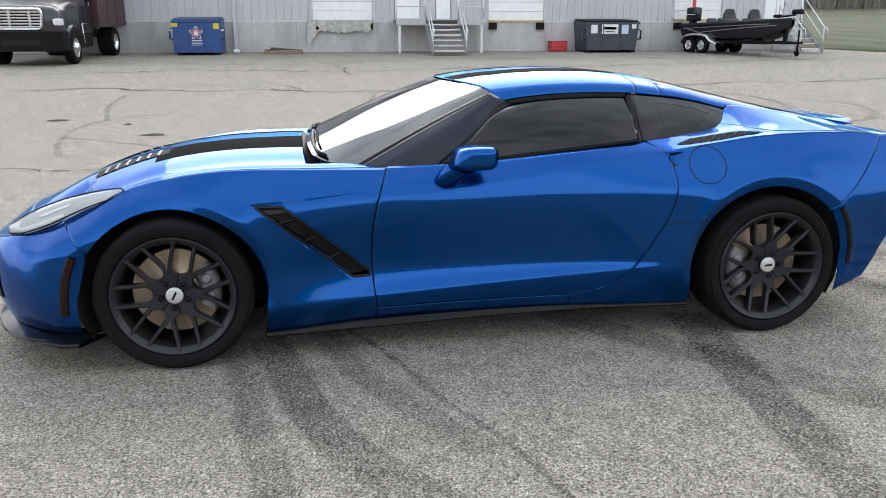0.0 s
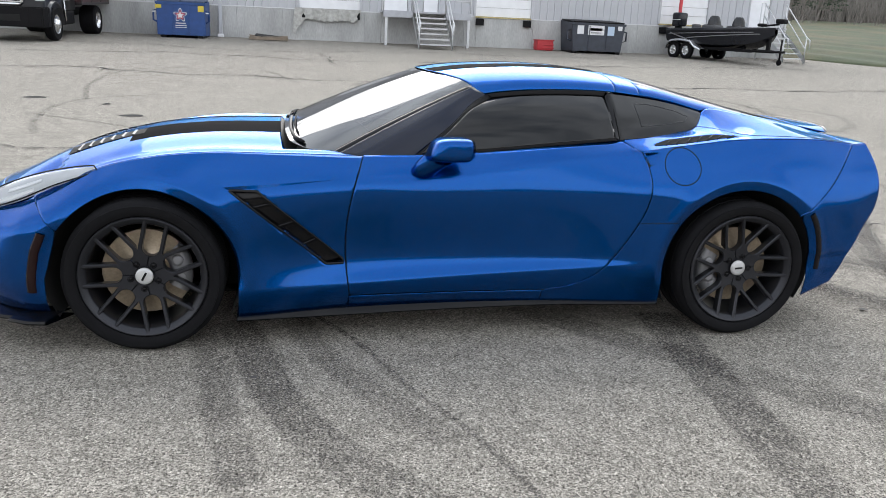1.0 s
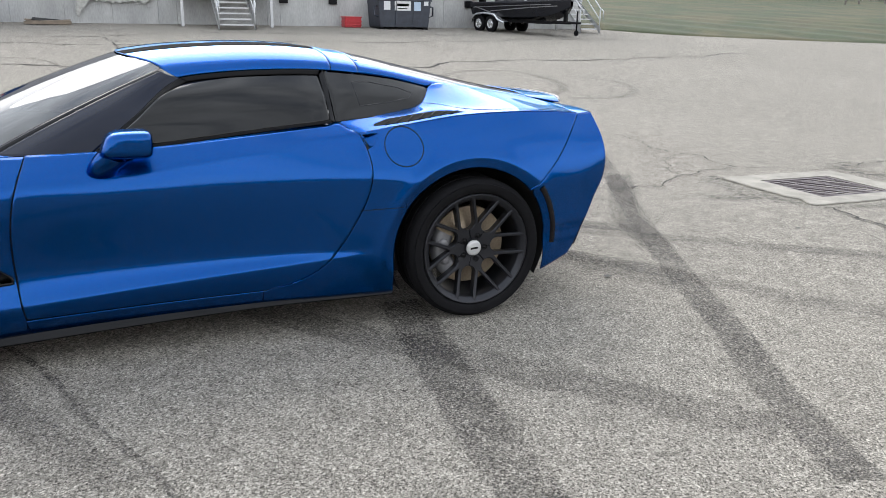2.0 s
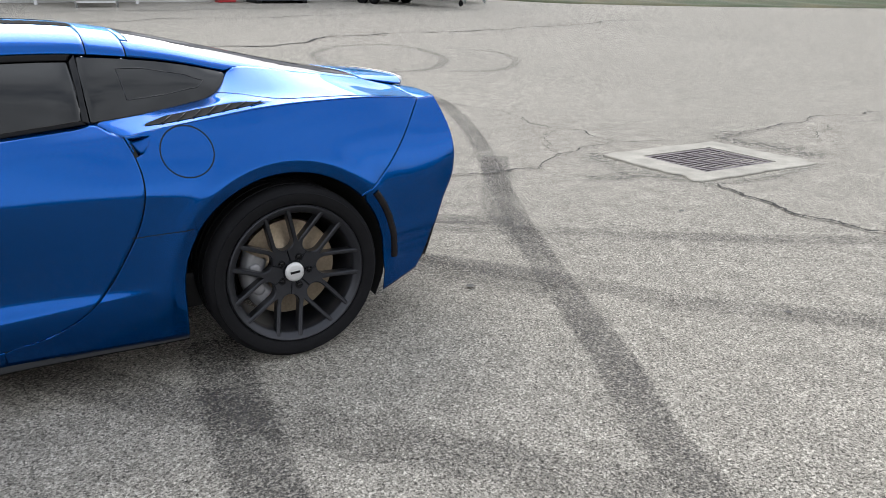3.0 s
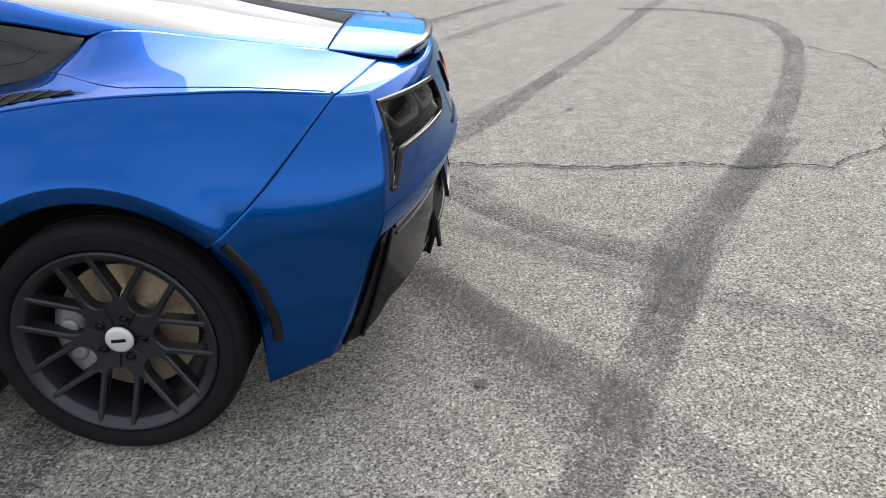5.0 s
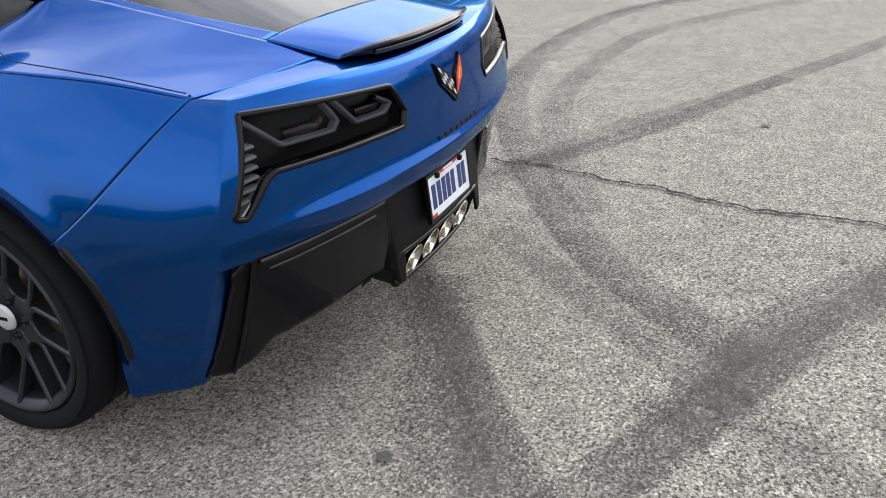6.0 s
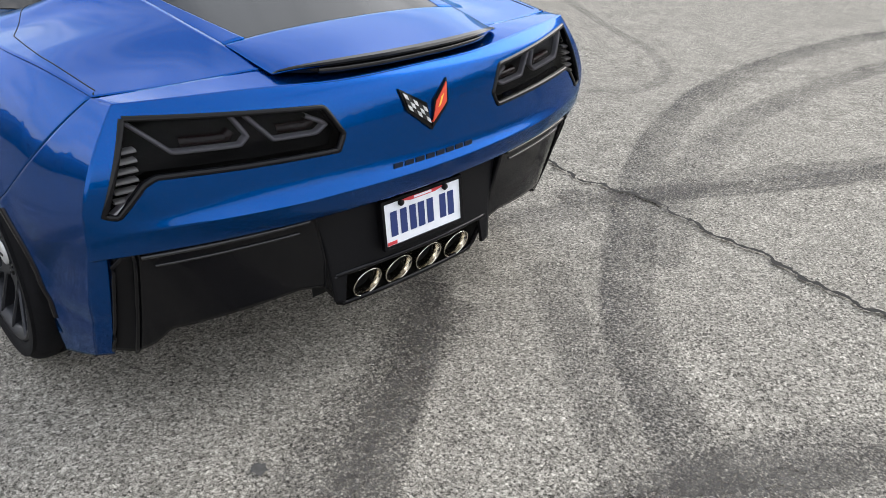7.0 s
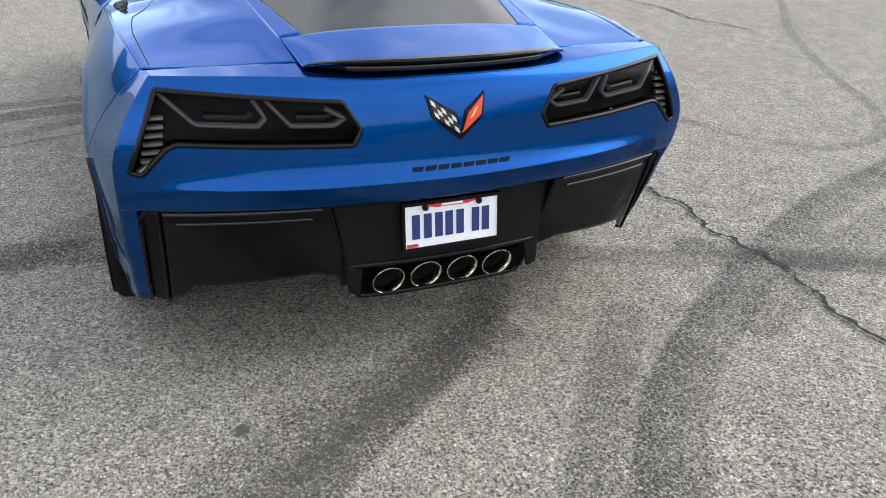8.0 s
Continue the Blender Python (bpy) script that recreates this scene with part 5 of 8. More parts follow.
# quarter-window inner line, wipers, cowl
bm = bmesh.new()
xs = np.linspace(-.78, .78, 60)
cowl = np.array([[(float(COWL(abs(w))) + dx, w, float(hood_z(float(COWL(abs(w))), w)) + dz) for dx, dz in ((-.004, -.006), (.02, -.022), (.075, -.030))] for w in np.linspace(-.72, .72, 50)])
add_grid(bm, cowl)
part("cowl", bm, M_BLACK, car, "black plastic cowl under the windscreen")
for w0, w1 in ((-.62, -.05), (-.02, .55)):
    bm = bmesh.new()
    pts = [(float(COWL(abs(w))) + .035 + .02 * k, w, float(np.interp(abs(w), [0, .3, .5, .65], [.90, .895, .876, .848])) + .018 + .006 * k) for k, w in zip(np.linspace(0, 1, 12), np.linspace(w0, w1, 12))]
    add_tube(bm, pts, .008, 6)
    wiper = part("wiper", bm, M_BLACK, car, "black wiper arm lying on the cowl")
    bm = bmesh.new()
    add_tube(bm, [(x + .022, y, z + .006) for x, y, z in pts[2:]], .005, 6)
    part("wiper_blade", bm, M_RUBBER, wiper)

# underbody, cabin
bm = bmesh.new()
add_box(bm, (-2.08, -.56, .15), (1.70, .56, .20), .01)
add_box(bm, (-.94, -.80, .15), (.93, .80, .20), .01)
add_box(bm, (1.78, -.70, .30), (1.96, .70, .42), .02)
part("underbody", bm, M_VOID, car)
bm = bmesh.new()
add_box(bm, (-.70, -.72, .20), (1.20, .72, .34), .02)
add_box(bm, (1.0, -.48, .30), (1.30, .48, .92), .03)
add_box(bm, (-.10, -.13, .30), (.90, .13, .62), .03)
part("cabin_floor", bm, M_CABIN, car)
bm = bmesh.new()
sect = [(-.72, .60), (-.72, .825), (-.52, .845), (-.38, .830), (-.30, .78), (-.30, .60)]
add_prism(bm, sect, "y", -.69, .69)
sharp(part("dashboard", bm, M_CABIN, car, "black dashboard"), 30)
for w in (-.37, .37):
    bm = bmesh.new()
    add_box(bm, (.10, w - .25, .34), (.62, w + .25, .50), .05)
    add_box(bm, (-.06, -.23, 0), (.06, .23, .50), .045, Matrix.Translation((.60, w, .46)) @ Euler((0, radians(20), 0)).to_matrix().to_4x4())
    add_box(bm, (-.045, -.12, .50), (.045, .12, .66), .035, Matrix.Translation((.60, w, .46)) @ Euler((0, radians(20), 0)).to_matrix().to_4x4())
    part("seat", bm, M_CABIN, car, "black bucket seat")
bm = bmesh.new()
m = Matrix.Translation((-.13, -.37, .77)) @ Euler((0, radians(-65), 0)).to_matrix().to_4x4()
ring = [m @ Vector((.175 * math.cos(a), .175 * math.sin(a), 0)) for a in np.linspace(0, 2 * np.pi, 33)]
add_tube(bm, ring, .014, 8, False)
add_rod(bm, m @ Vector((0, 0, -.14)), m @ Vector((0, 0, 0)), .05, 12)
add_rod(bm, m @ Vector((-.17, 0, 0)), m @ Vector((.17, 0, 0)), .014, 8)
part("steering_wheel", bm, M_CABIN, car)


# ---- wheels: gunmetal seven-arm Y-spoke rims ----
def make_wheel(name, x, hub, tyre_r, rim_r, width, s, spin, lug_at, caliper_at, out, dish, thing_label):
    base = Matrix.Translation((x, s * out, hub)) @ (Matrix() if s < 0 else Euler((0, 0, math.pi)).to_matrix().to_4x4()) @ Euler((radians(90), 0, 0)).to_matrix().to_4x4()
    turn = base @ Matrix.Rotation(radians(spin), 4, "Z")
    bm = bmesh.new()
    revolve(bm, [(rim_r + .002, -.016), (rim_r + .002, -.006), (rim_r - .003, -.001), (rim_r - .010, -.003), (rim_r - .016, -.010), (rim_r - .026, -.016), (rim_r - .030, -.024), (rim_r - .034, -.060), (rim_r - .040, -width + .03), (rim_r, -width + .02)], 72, turn)

    R0 = rim_r
    revolve(bm, [(.185 * R0, -.0375 - dish), (.160 * R0, -.040 - dish), (.152 * R0, -.034 - dish), (.150 * R0, -.026 - dish)], 56, turn)
    wheel = part(name, bm, M_RIM, car, thing_label)
    sharp(wheel, 40)
    # each spoke forks into two arms; rounded slots lie between the spokes
    b = math.pi / 7
    ua, ul = np.array([math.cos(b), math.sin(b)]), np.array([math.sin(b), -math.cos(b)])
    hub_out = [ua * r for r in (.16, .24, .31, .345)]
    round_end = [ua * (.48 - .135 * math.cos(q)) + ul * .135 * math.sin(q) for q in np.radians((18, 36, 54, 72))]
    far = math.sqrt(.955 ** 2 - .135 ** 2)
    edge_u = np.array(hub_out + round_end + [ua * r + ul * .135 for r in np.linspace(.48, far, 16)])
    p1 = .955 * np.array([math.cos(radians(13.7)), math.sin(radians(13.7))])
    fork = along([(.485, 0), (.492, .010), (.515, .028), (.545, .044), tuple(p1)], 17, False)
    edge_v = np.vstack([np.stack([np.linspace(.16, .485, 9)[:8], np.zeros(8)], -1), fork[1:]])

    def face_h(p):
        return np.interp(np.hypot(p[:, 0], p[:, 1]), [.16, .26, .5, .955], [-.0365 - dish, -.034 - dish, -.027 - .8 * dish, -.006])
    wd = np.linalg.norm(edge_u - edge_v, axis=1)[:, None]
    inset = np.clip(.016 / wd, 0, .3)
    closed = (np.arange(24) >= 8)[:, None]
    q = [edge_v, edge_v, edge_v + (edge_u - edge_v) * inset * closed, edge_u + (edge_v - edge_u) * inset, edge_u, edge_u]
    drop = [np.where(closed[:, 0], -.040, 0), np.where(closed[:, 0], -.005, 0), 0, 0, -.005, -.040]
    half = np.stack([np.concatenate([k * R0, (face_h(k) + d)[:, None]], 1) for k, d in zip(q, drop)], 1)
    for k in range(7):
        m = turn @ Matrix.Rotation(2 * math.pi * k / 7, 4, "Z")
        sp = bmesh.new()
        for g in (1, -1):
            add_grid(sp, np.array([[tuple(m @ Vector((v[0], g * v[1], v[2]))) for v in row] for row in half]), flip=g > 0)
        bmesh.ops.remove_doubles(sp, verts=sp.verts, dist=.0002)
        sharp(part("spoke", sp, M_RIM, wheel), 30)
    bm = bmesh.new()
    R = tyre_r
    prof = [(rim_r, -.018), (rim_r + .006, -.006), (rim_r + .012, .001), (rim_r + .035, .005), ((R + rim_r) / 2 + .012, .005), (R - .022, -.004), (R - .010, -.012), (R - .003, -.024), (R, -.040)]
    for g in (.25, .45, .62, .8):
        y = -width * g
        prof += [(R, y + .006), (R - .007, y + .004), (R - .007, y - .004), (R, y - .006)]
    prof += [(R, -width + .04), (R - .01, -width + .012), (R - .03, -width), (rim_r, -width + .02)]
    revolve(bm, prof, 96, base)
    sharp(part("tyre", bm, M_RUBBER, wheel, "low-profile black tyre"), 40)
    bm = bmesh.new()
    revolve(bm, [(.143 * rim_r, -.028 - dish), (.138 * rim_r, -.022 - dish), (.10 * rim_r, -.019 - dish), (.0001, -.018 - dish)], 32, turn)
    cap = part("centre_cap", bm, M_SILVER, wheel, "silver centre cap")
    bm = bmesh.new()
    add_box(bm, (-.019, -.0045, -.0185 - dish), (.019, .0045, -.0168 - dish), 0, base @ Matrix.Rotation(radians(4 if x > 0 else 62), 4, "Z"))
    part("mark", bm, M_BLACK, cap, smooth=False)
    for k in range(5):
        a = 2 * math.pi * k / 5 + radians(lug_at)
        c = base @ Matrix.Translation((.226 * rim_r * math.cos(a), .226 * rim_r * math.sin(a), -.0325 - dish))
        bm = bmesh.new()
        revolve(bm, [(.0135, -.01), (.0135, .003), (.011, .003), (.011, -.004), (.0085, -.004), (.0085, .002), (.006, .005), (.0001, .005)], 12, c)
        part("lug_nut", bm, M_BLACK_GLOSS, wheel)
    bm = bmesh.new()
    revolve(bm, [(.075, -.070), (.080, -.105), (.090, -.110), (.184, -.110), (.186, -.114), (.186, -.140), (.09, -.142)], 64, base)
    sharp(part("brake_disc", bm, M_DISC, wheel, "steel brake disc"), 30)
    bm = bmesh.new()
    ca = radians(caliper_at)
    arc = np.linspace(ca - .62, ca + .62, 16)
    ring = [[(r * math.cos(a), r * math.sin(a), h) for r, h in ((.105, -.112), (.100, -.085), (.120, -.072), (.160, -.070), (.186, -.082), (.190, -.112))] for a in arc]
    add_grid(bm, np.array([[tuple(base @ Vector(p)) for p in r] for r in ring]))
    for f in (.28, .72):
        a = ca - .62 + 1.24 * f
        revolve(bm, [(.026, -.075), (.024, -.064), (.012, -.062), (.0001, -.062)], 16, base @ Matrix.Translation((.142 * math.cos(a), .142 * math.sin(a), 0)))
    part("caliper", bm, M_CALIPER, wheel, "grey brake caliper")
    bm = bmesh.new()
    add_rod(bm, base @ Vector((0, 0, -.40)), base @ Vector((0, 0, -.10)), .07, 16)
    part("hub_carrier", bm, M_VOID, wheel)
    return wheel


for s in (-1, 1):
    make_wheel("front_wheel", -WB, HUB_F, .330, .258, .245, s, -1.7, 50, 8 if s < 0 else 172, .905, .004, "gunmetal Y-spoke alloy wheel")
    make_wheel("rear_wheel", 1.370, .330, .332, .262, .285, s, 27.7, 69.7, 186 if s < 0 else -6, .922, .012, "gunmetal Y-spoke alloy wheel")


# ---- the lot: storm drain, cracks, tyre marks ----
def gz(x, y):
    return float(ground_z(x, y))


def strip_on_ground(path, width, lift, n, jitter=0.0, seed=0, smooth=True, taper=0.0):
    """A thin ribbon lying on the lot along a path of (x, y)."""
    p = along(path, n, smooth)
    rng = np.random.RandomState(seed)
    d = np.gradient(p, axis=0)
    d /= np.linalg.norm(d, axis=1)[:, None] + 1e-9
    q = np.stack([-d[:, 1], d[:, 0]], -1)
    if jitter:
        k = np.convolve(rng.randn(n + 8), np.ones(3) / 3, "same")[4:-4]
        k2 = np.convolve(rng.randn(n + 30), np.ones(15) / 15, "same")[15:-15]
        p = p + q * (jitter * k + jitter * 3.0 * k2)[:, None]
    w = np.full(n, width) if np.isscalar(width) else np.interp(np.linspace(0, 1, n), np.linspace(0, 1, len(width)), width)
    if jitter:
        w = w * np.clip(1 + .45 * rng.randn(n), .35, 2.0)
    if taper:
        u = np.linspace(0, 1, n)
        w = w * np.clip(np.minimum(u, 1 - u) / taper, .15, 1)
    rows = []
    for k in (-.5, 0, .5):
        r = p + q * (w * k)[:, None]
        rows.append(np.stack([r[:, 0], r[:, 1], ground_z(r[:, 0], r[:, 1]) + lift], -1))
    bm = bmesh.new()
    v = add_grid(bm, np.stack(rows, 1))
    uv = bm.loops.layers.uv.new("along")
    s = np.r_[0, np.cumsum(np.linalg.norm(np.diff(p, axis=0), axis=1))]
    at = {v[i][j]: (s[i], j / 2, s[-1]) for i in range(n) for j in range(3)}
    for f in bm.faces:
        for lp in f.loops:
            a = at[lp.vert]
            lp[uv].uv = (a[0], a[1])
    return bm


def mark_material(name, color, strength, grain=60.0, soft=0.5, lean=0.0):
    """Rubber rubbed into the tops of the stones: it fades at the ribbon's sides and is broken up by the grain."""
    m = bpy.data.materials.new(name)
    m.use_nodes = True
    n, l = m.node_tree.nodes, m.node_tree.links
    b = n["Principled BSDF"]
    b.inputs["Base Color"].default_value = (*color, 1)
    b.inputs["Roughness"].default_value = .8
    uvn = n.new("ShaderNodeUVMap")
    uvn.uv_map = "along"
    sep = n.new("ShaderNodeSeparateXYZ")
    l.new(uvn.outputs["UV"], sep.inputs["Vector"])
    d = n.new("ShaderNodeMath")
    d.operation = "SUBTRACT"
    d.inputs[1].default_value = .5
    l.new(sep.outputs["Y"], d.inputs[0])
    a = n.new("ShaderNodeMath")
    a.operation = "ABSOLUTE"
    l.new(d.outputs[0], a.inputs[0])
    side_f = n.new("ShaderNodeMapRange")
    side_f.inputs["From Min"].default_value, side_f.inputs["From Max"].default_value = .5, .5 - soft * .5
    l.new(a.outputs[0], side_f.inputs["Value"])
    co = n.new("ShaderNodeTexCoord")
    f = side_f.outputs["Result"]
    if lean:   # the outer tyre edge rubs hardest
        rim = n.new("ShaderNodeMapRange")
        rim.inputs["From Min"].default_value, rim.inputs["From Max"].default_value = .2, .75
        rim.inputs["To Min"].default_value, rim.inputs["To Max"].default_value = 1.0, 1.0 - lean
        l.new(sep.outputs["Y"], rim.inputs["Value"])
        k = n.new("ShaderNodeMath")
        k.operation = "MULTIPLY"
        l.new(f, k.inputs[0])
        l.new(rim.outputs["Result"], k.inputs[1])
        f = k.outputs[0]
    for sc, lo, hi, t0, t1 in ((grain, .40, .60, .0, 1.15), (2.2, .3, .7, .6, 1.15), (.7, .3, .7, .7, 1.15)):
        t = n.new("ShaderNodeTexNoise")
        t.inputs["Scale"].default_value = sc
        t.inputs["Detail"].default_value = 3.0
        l.new(co.outputs["Object"], t.inputs["Vector"])
        r = n.new("ShaderNodeMapRange")
        r.inputs["From Min"].default_value, r.inputs["From Max"].default_value = lo, hi
        r.inputs["To Min"].default_value, r.inputs["To Max"].default_value = t0, t1
        l.new(t.outputs["Fac"], r.inputs["Value"])
        k = n.new("ShaderNodeMath")
        k.operation = "MULTIPLY"
        l.new(f, k.inputs[0])
        l.new(r.outputs["Result"], k.inputs[1])
        f = k.outputs[0]
    k = n.new("ShaderNodeMath")
    k.operation = "MULTIPLY"
    k.use_clamp = True
    k.inputs[1].default_value = strength
    l.new(f, k.inputs[0])
    tr = n.new("ShaderNodeBsdfTransparent")
    mix = n.new("ShaderNodeMixShader")
    l.new(k.outputs[0], mix.inputs["Fac"])
    l.new(tr.outputs["BSDF"], mix.inputs[1])
    l.new(b.outputs["BSDF"], mix.inputs[2])
    l.new(mix.outputs["Shader"], n["Material Output"].inputs["Surface"])
    return m


M_MARK = mark_material("tyre_mark", (.046, .042, .040), .66, 120.0, .22)
M_MARK_RING = mark_material("heavy_tyre_mark", (.039, .036, .035), .84, 120.0, .25, .5)
M_MARK_FAINT = mark_material("faint_tyre_mark", (.056, .051, .048), .44, 120.0, .35)
M_CRACK = material("crack_shadow", (.012, .011, .010), .95)
M_TAR = material("old_tar", (.060, .058, .055), .8, vary=.3, scale=60)
M_STAIN = mark_material("damp_stain", (.10, .095, .085), .62, 25.0, 1.0)

MARKS = [  # strength, width, path
    (1, .20, [(-1.02, -.55), (-.93, -.88), (-.78, -1.45), (-.63, -1.78), (-.40, -2.10), (-.02, -2.5)]),
    (1, .035, [(-.75, -.3), (-.45, -.90), (-.28, -1.39), (-.14, -1.70), (-.01, -2.11), (.15, -2.7)]),
    (1, .24, [(1.10, -.60), (1.07, -.88), (1.00, -1.43), (.95, -1.83), (.92, -2.14), (.88, -2.5)]),
    (0, .26, [(.40, -.45), (.57, -.68), (.89, -1.06), (1.24, -1.47), (1.53, -1.82), (1.90, -2.27)]),
    (1, .19, [(4.2, 6.95), (4.93, 6.70), (5.45, 6.10), (5.45, 5.1), (5.05, 3.9), (4.4, 2.45), (3.55, .87), (2.99, -.20), (2.64, -.93), (2.40, -1.49), (2.13, -2.01), (1.9, -2.6)]),
    (0, .22, [(1.9, .30), (2.33, -.22), (2.68, -.71), (3.11, -1.40), (3.47, -1.79), (4.1, -2.4)]),
    (0, .20, [(2.1, .75), (2.59, .35), (3.21, -.14), (3.87, -.68), (4.46, -1.09), (5.4, -1.7)]),
    (0, .17, [(1.6, .45), (1.95, .30), (2.25, -.05), (2.43, -.31), (2.62, -.54), (2.75, -.75)]),
    (1, .17, [(1.75, 1.25), (2.0, 1.59), (2.40, 2.28), (2.92, 3.45), (3.61, 4.88), (4.59, 7.05), (5.5, 8.6)]),
    (2, .23, [(3.4, 8.4), (2.45, 7.19), (1.55, 5.75), (1.31, 4.3), (1.40, 3.05), (1.69, 2.13), (1.98, 1.55), (2.30, 1.01), (2.60, .60), (2.88, .36), (3.14, .16)]),
    (0, .22, [(3.6, 7.5), (2.5, 6.0), (1.95, 4.95), (1.78, 3.67), (1.83, 2.55), (2.02, 1.90), (2.21, 1.45), (2.41, 1.07)]),
    (0, .18, [(1.55, .45), (1.73, .88), (1.87, 1.17), (2.01, 1.61), (2.24, 2.24), (2.59, 2.89), (3.1, 3.8)]),
    (0, .26, [(2.05, .30), (2.19, .01), (2.34, -.38), (2.46, -.61), (2.6, -.9)]),
    (1, .24, [(2.95, -.25), (3.11, .14), (3.22, .42), (3.37, .68), (3.7, 1.15), (4.2, 1.9)]),
    (0, .11, [(-4.4, 7.4), (-2.88, 6.37), (-1.46, 5.14), (-.11, 4.23), (.62, 3.79), (1.03, 3.26), (1.02, 2.8), (.60, 2.5), (.1, 2.35)]),
    (0, .16, [(-1.3, -.2), (-1.08, -1.02), (-1.01, -1.44), (-.9, -2.0)]),
    (0, .16, [(-.75, -.5), (-.62, -1.01), (-.43, -1.40), (-.2, -1.8)]),
    (0, .11, [(-3.75, 5.65), (-4.1, 7.0), (-3.96, 8.91), (-2.89, 9.78)]),
    (0, .11, [(-3.96, 8.91), (-4.39, 11.18), (-3.89, 14.22), (-1.68, 14.58), (-.67, 12.1)]),
    (0, .11, [(.3, 10.3), (.45, 11.6), (.75, 12.7), (1.5, 13.1), (2.6, 12.4)]),
    (0, .24, [(5.58, 8.6), (5.7, 7.8), (6.6, 7.6), (7.64, 8.5), (8.15, 10.0), (7.9, 11.4), (7.0, 11.4), (6.0, 10.4), (5.58, 8.6)]),
    (0, .20, [(7.0, 7.3), (7.73, 7.16), (8.86, 8.0), (9.31, 9.6), (8.73, 10.35)]),
]
for k, (strong, width, path) in enumerate(MARKS):
    bm = strip_on_ground(path, width, .0022 + .0007 * (k % 9), 70)
    tagged(link("tyre_mark", bm, (M_MARK_FAINT, M_MARK, M_MARK_RING)[strong]), "dark rubber tyre mark on grey asphalt" if strong else "faint curved tyre mark on grey asphalt", "tyre mark", "tyre marks on the lot", "structure")

CRACKS = [  # width, path
    (.017, [(1.1, 1.50), (1.54, 1.53), (1.89, 1.52), (2.06, 1.55), (2.33, 1.50), (2.75, 1.43), (3.15, 1.38), (3.42, 1.41), (3.73, 1.34), (4.3, 1.28)]),
    (.020, [(5.02, .22), (4.92, -.05), (4.87, -.22), (4.79, -.52), (4.80, -.84), (4.84, -1.15), (4.9, -1.8)]),
    (.012, [(6.0, 1.62), (5.58, 1.88), (5.67, 2.41), (5.46, 2.90), (5.61, 3.67), (5.48, 4.22), (5.1, 4.9)]),
    (.011, [(4.20, 1.31), (4.33, 1.41), (4.76, 1.70), (5.15, 1.85), (5.58, 1.88)]),
    (.007, [(4.76, 1.70), (4.83, 2.0), (5.05, 2.3), (5.46, 2.62)]),
    (.014, [(6.45, 1.45), (6.67, 1.53), (7.43, 1.61), (8.57, 1.76), (9.4, 1.6), (11.0, 2.0)]),
    (.009, [(7.23, .94), (7.75, 1.15), (8.06, 1.37), (9.04, 1.33), (10.2, 1.5)]),
    (.060, [(-16, 13.6), (-7.22, 13.71), (-3.75, 13.37), (.29, 12.73), (4.0, 12.2), (5.74, 11.8), (13.8, 14.1), (20, 15.0)]),
    (.055, [(-16, 18.2), (-8.6, 17.7), (0, 18.0), (5.3, 19.4), (12.0, 20.0), (20, 20.6)]),
    (.05, [(-12, 22.0), (-6.0, 21.6), (.2, 21.0), (6.0, 22.4), (13.0, 22.0)]),
    (.020, [(-7, 5.2), (-4.14, 4.9), (-3.16, 4.7), (-1.6, 4.85)]),
    (.030, [(.35, 16.6), (.16, 18.3), (.0, 19.6), (-.1, 20.6)]),
]


def jagged(path, amp, seed):
    """A path broken again and again at its middles, as cracks run."""
    r = np.random.RandomState(seed)
    p = np.array(path, float)
    for _ in range(5):
        d = np.diff(p, axis=0)
        mid = (p[:-1] + p[1:]) / 2 + np.stack([-d[:, 1], d[:, 0]], -1) * r.uniform(-amp, amp, len(d))[:, None]
        q = np.empty((len(p) + len(mid), 2))
        q[::2], q[1::2] = p, mid
        p = q
    return p


for k, (width, path) in enumerate(CRACKS):
    bm = strip_on_ground(jagged(path, .16, k + 40), width, .0105, 220, jitter=width * .3, seed=k + 3, smooth=False, taper=.04)
    tagged(link("pavement_crack", bm, M_CRACK), "thin dark crack running through the asphalt", "crack", "cracks in the lot", "structure")
rng = np.random.RandomState(5)
for x, y, r in ((2.309, -.645, .022), (3.32, -1.62, .017), (3.4, 1.0, .013), (-.9, -1.22, .014), (3.03, 2.63, .025), (.95, -2.35, .02), (4.2, -.2, .02)):
    bm = bmesh.new()
    a = np.linspace(0, 2 * np.pi, 18, endpoint=False)
    rr = r * (1 + .25 * rng.randn(18) * .5)
    c = bm.verts.new((x, y, gz(x, y) + .0095))
    ring = [bm.verts.new((x + p * math.cos(q), y + p * math.sin(q) * .9, gz(x, y) + .009)) for p, q in zip(rr, a)]
    for i in range(18):
        bm.faces.new((c, ring[i], ring[(i + 1) % 18]))
    tagged(link("tar_spot", bm, M_TAR), "small dark tar spot on the asphalt", "stain", "tar spots on the lot", "structure")

# storm drain: concrete collar with a cast-iron grate
M_CONCRETE = material("pale_concrete", (.25, .236, .205), .85, vary=.22, scale=5, fine=.15, fine_scale=90, bump=.3, bump_scale=120)
M_IRON = material("cast_iron", (.085, .070, .075), .6, .5, vary=.2, scale=12, bump=.2, bump_scale=90)
DRAIN = pose(5.66, .86, -.028, 0, 0, -2)
drain = tagged(empty("storm_drain"), "cast-iron storm drain grate in a pale concrete collar", "drain")
drain.matrix_world = DRAIN
A, G = .66, .40


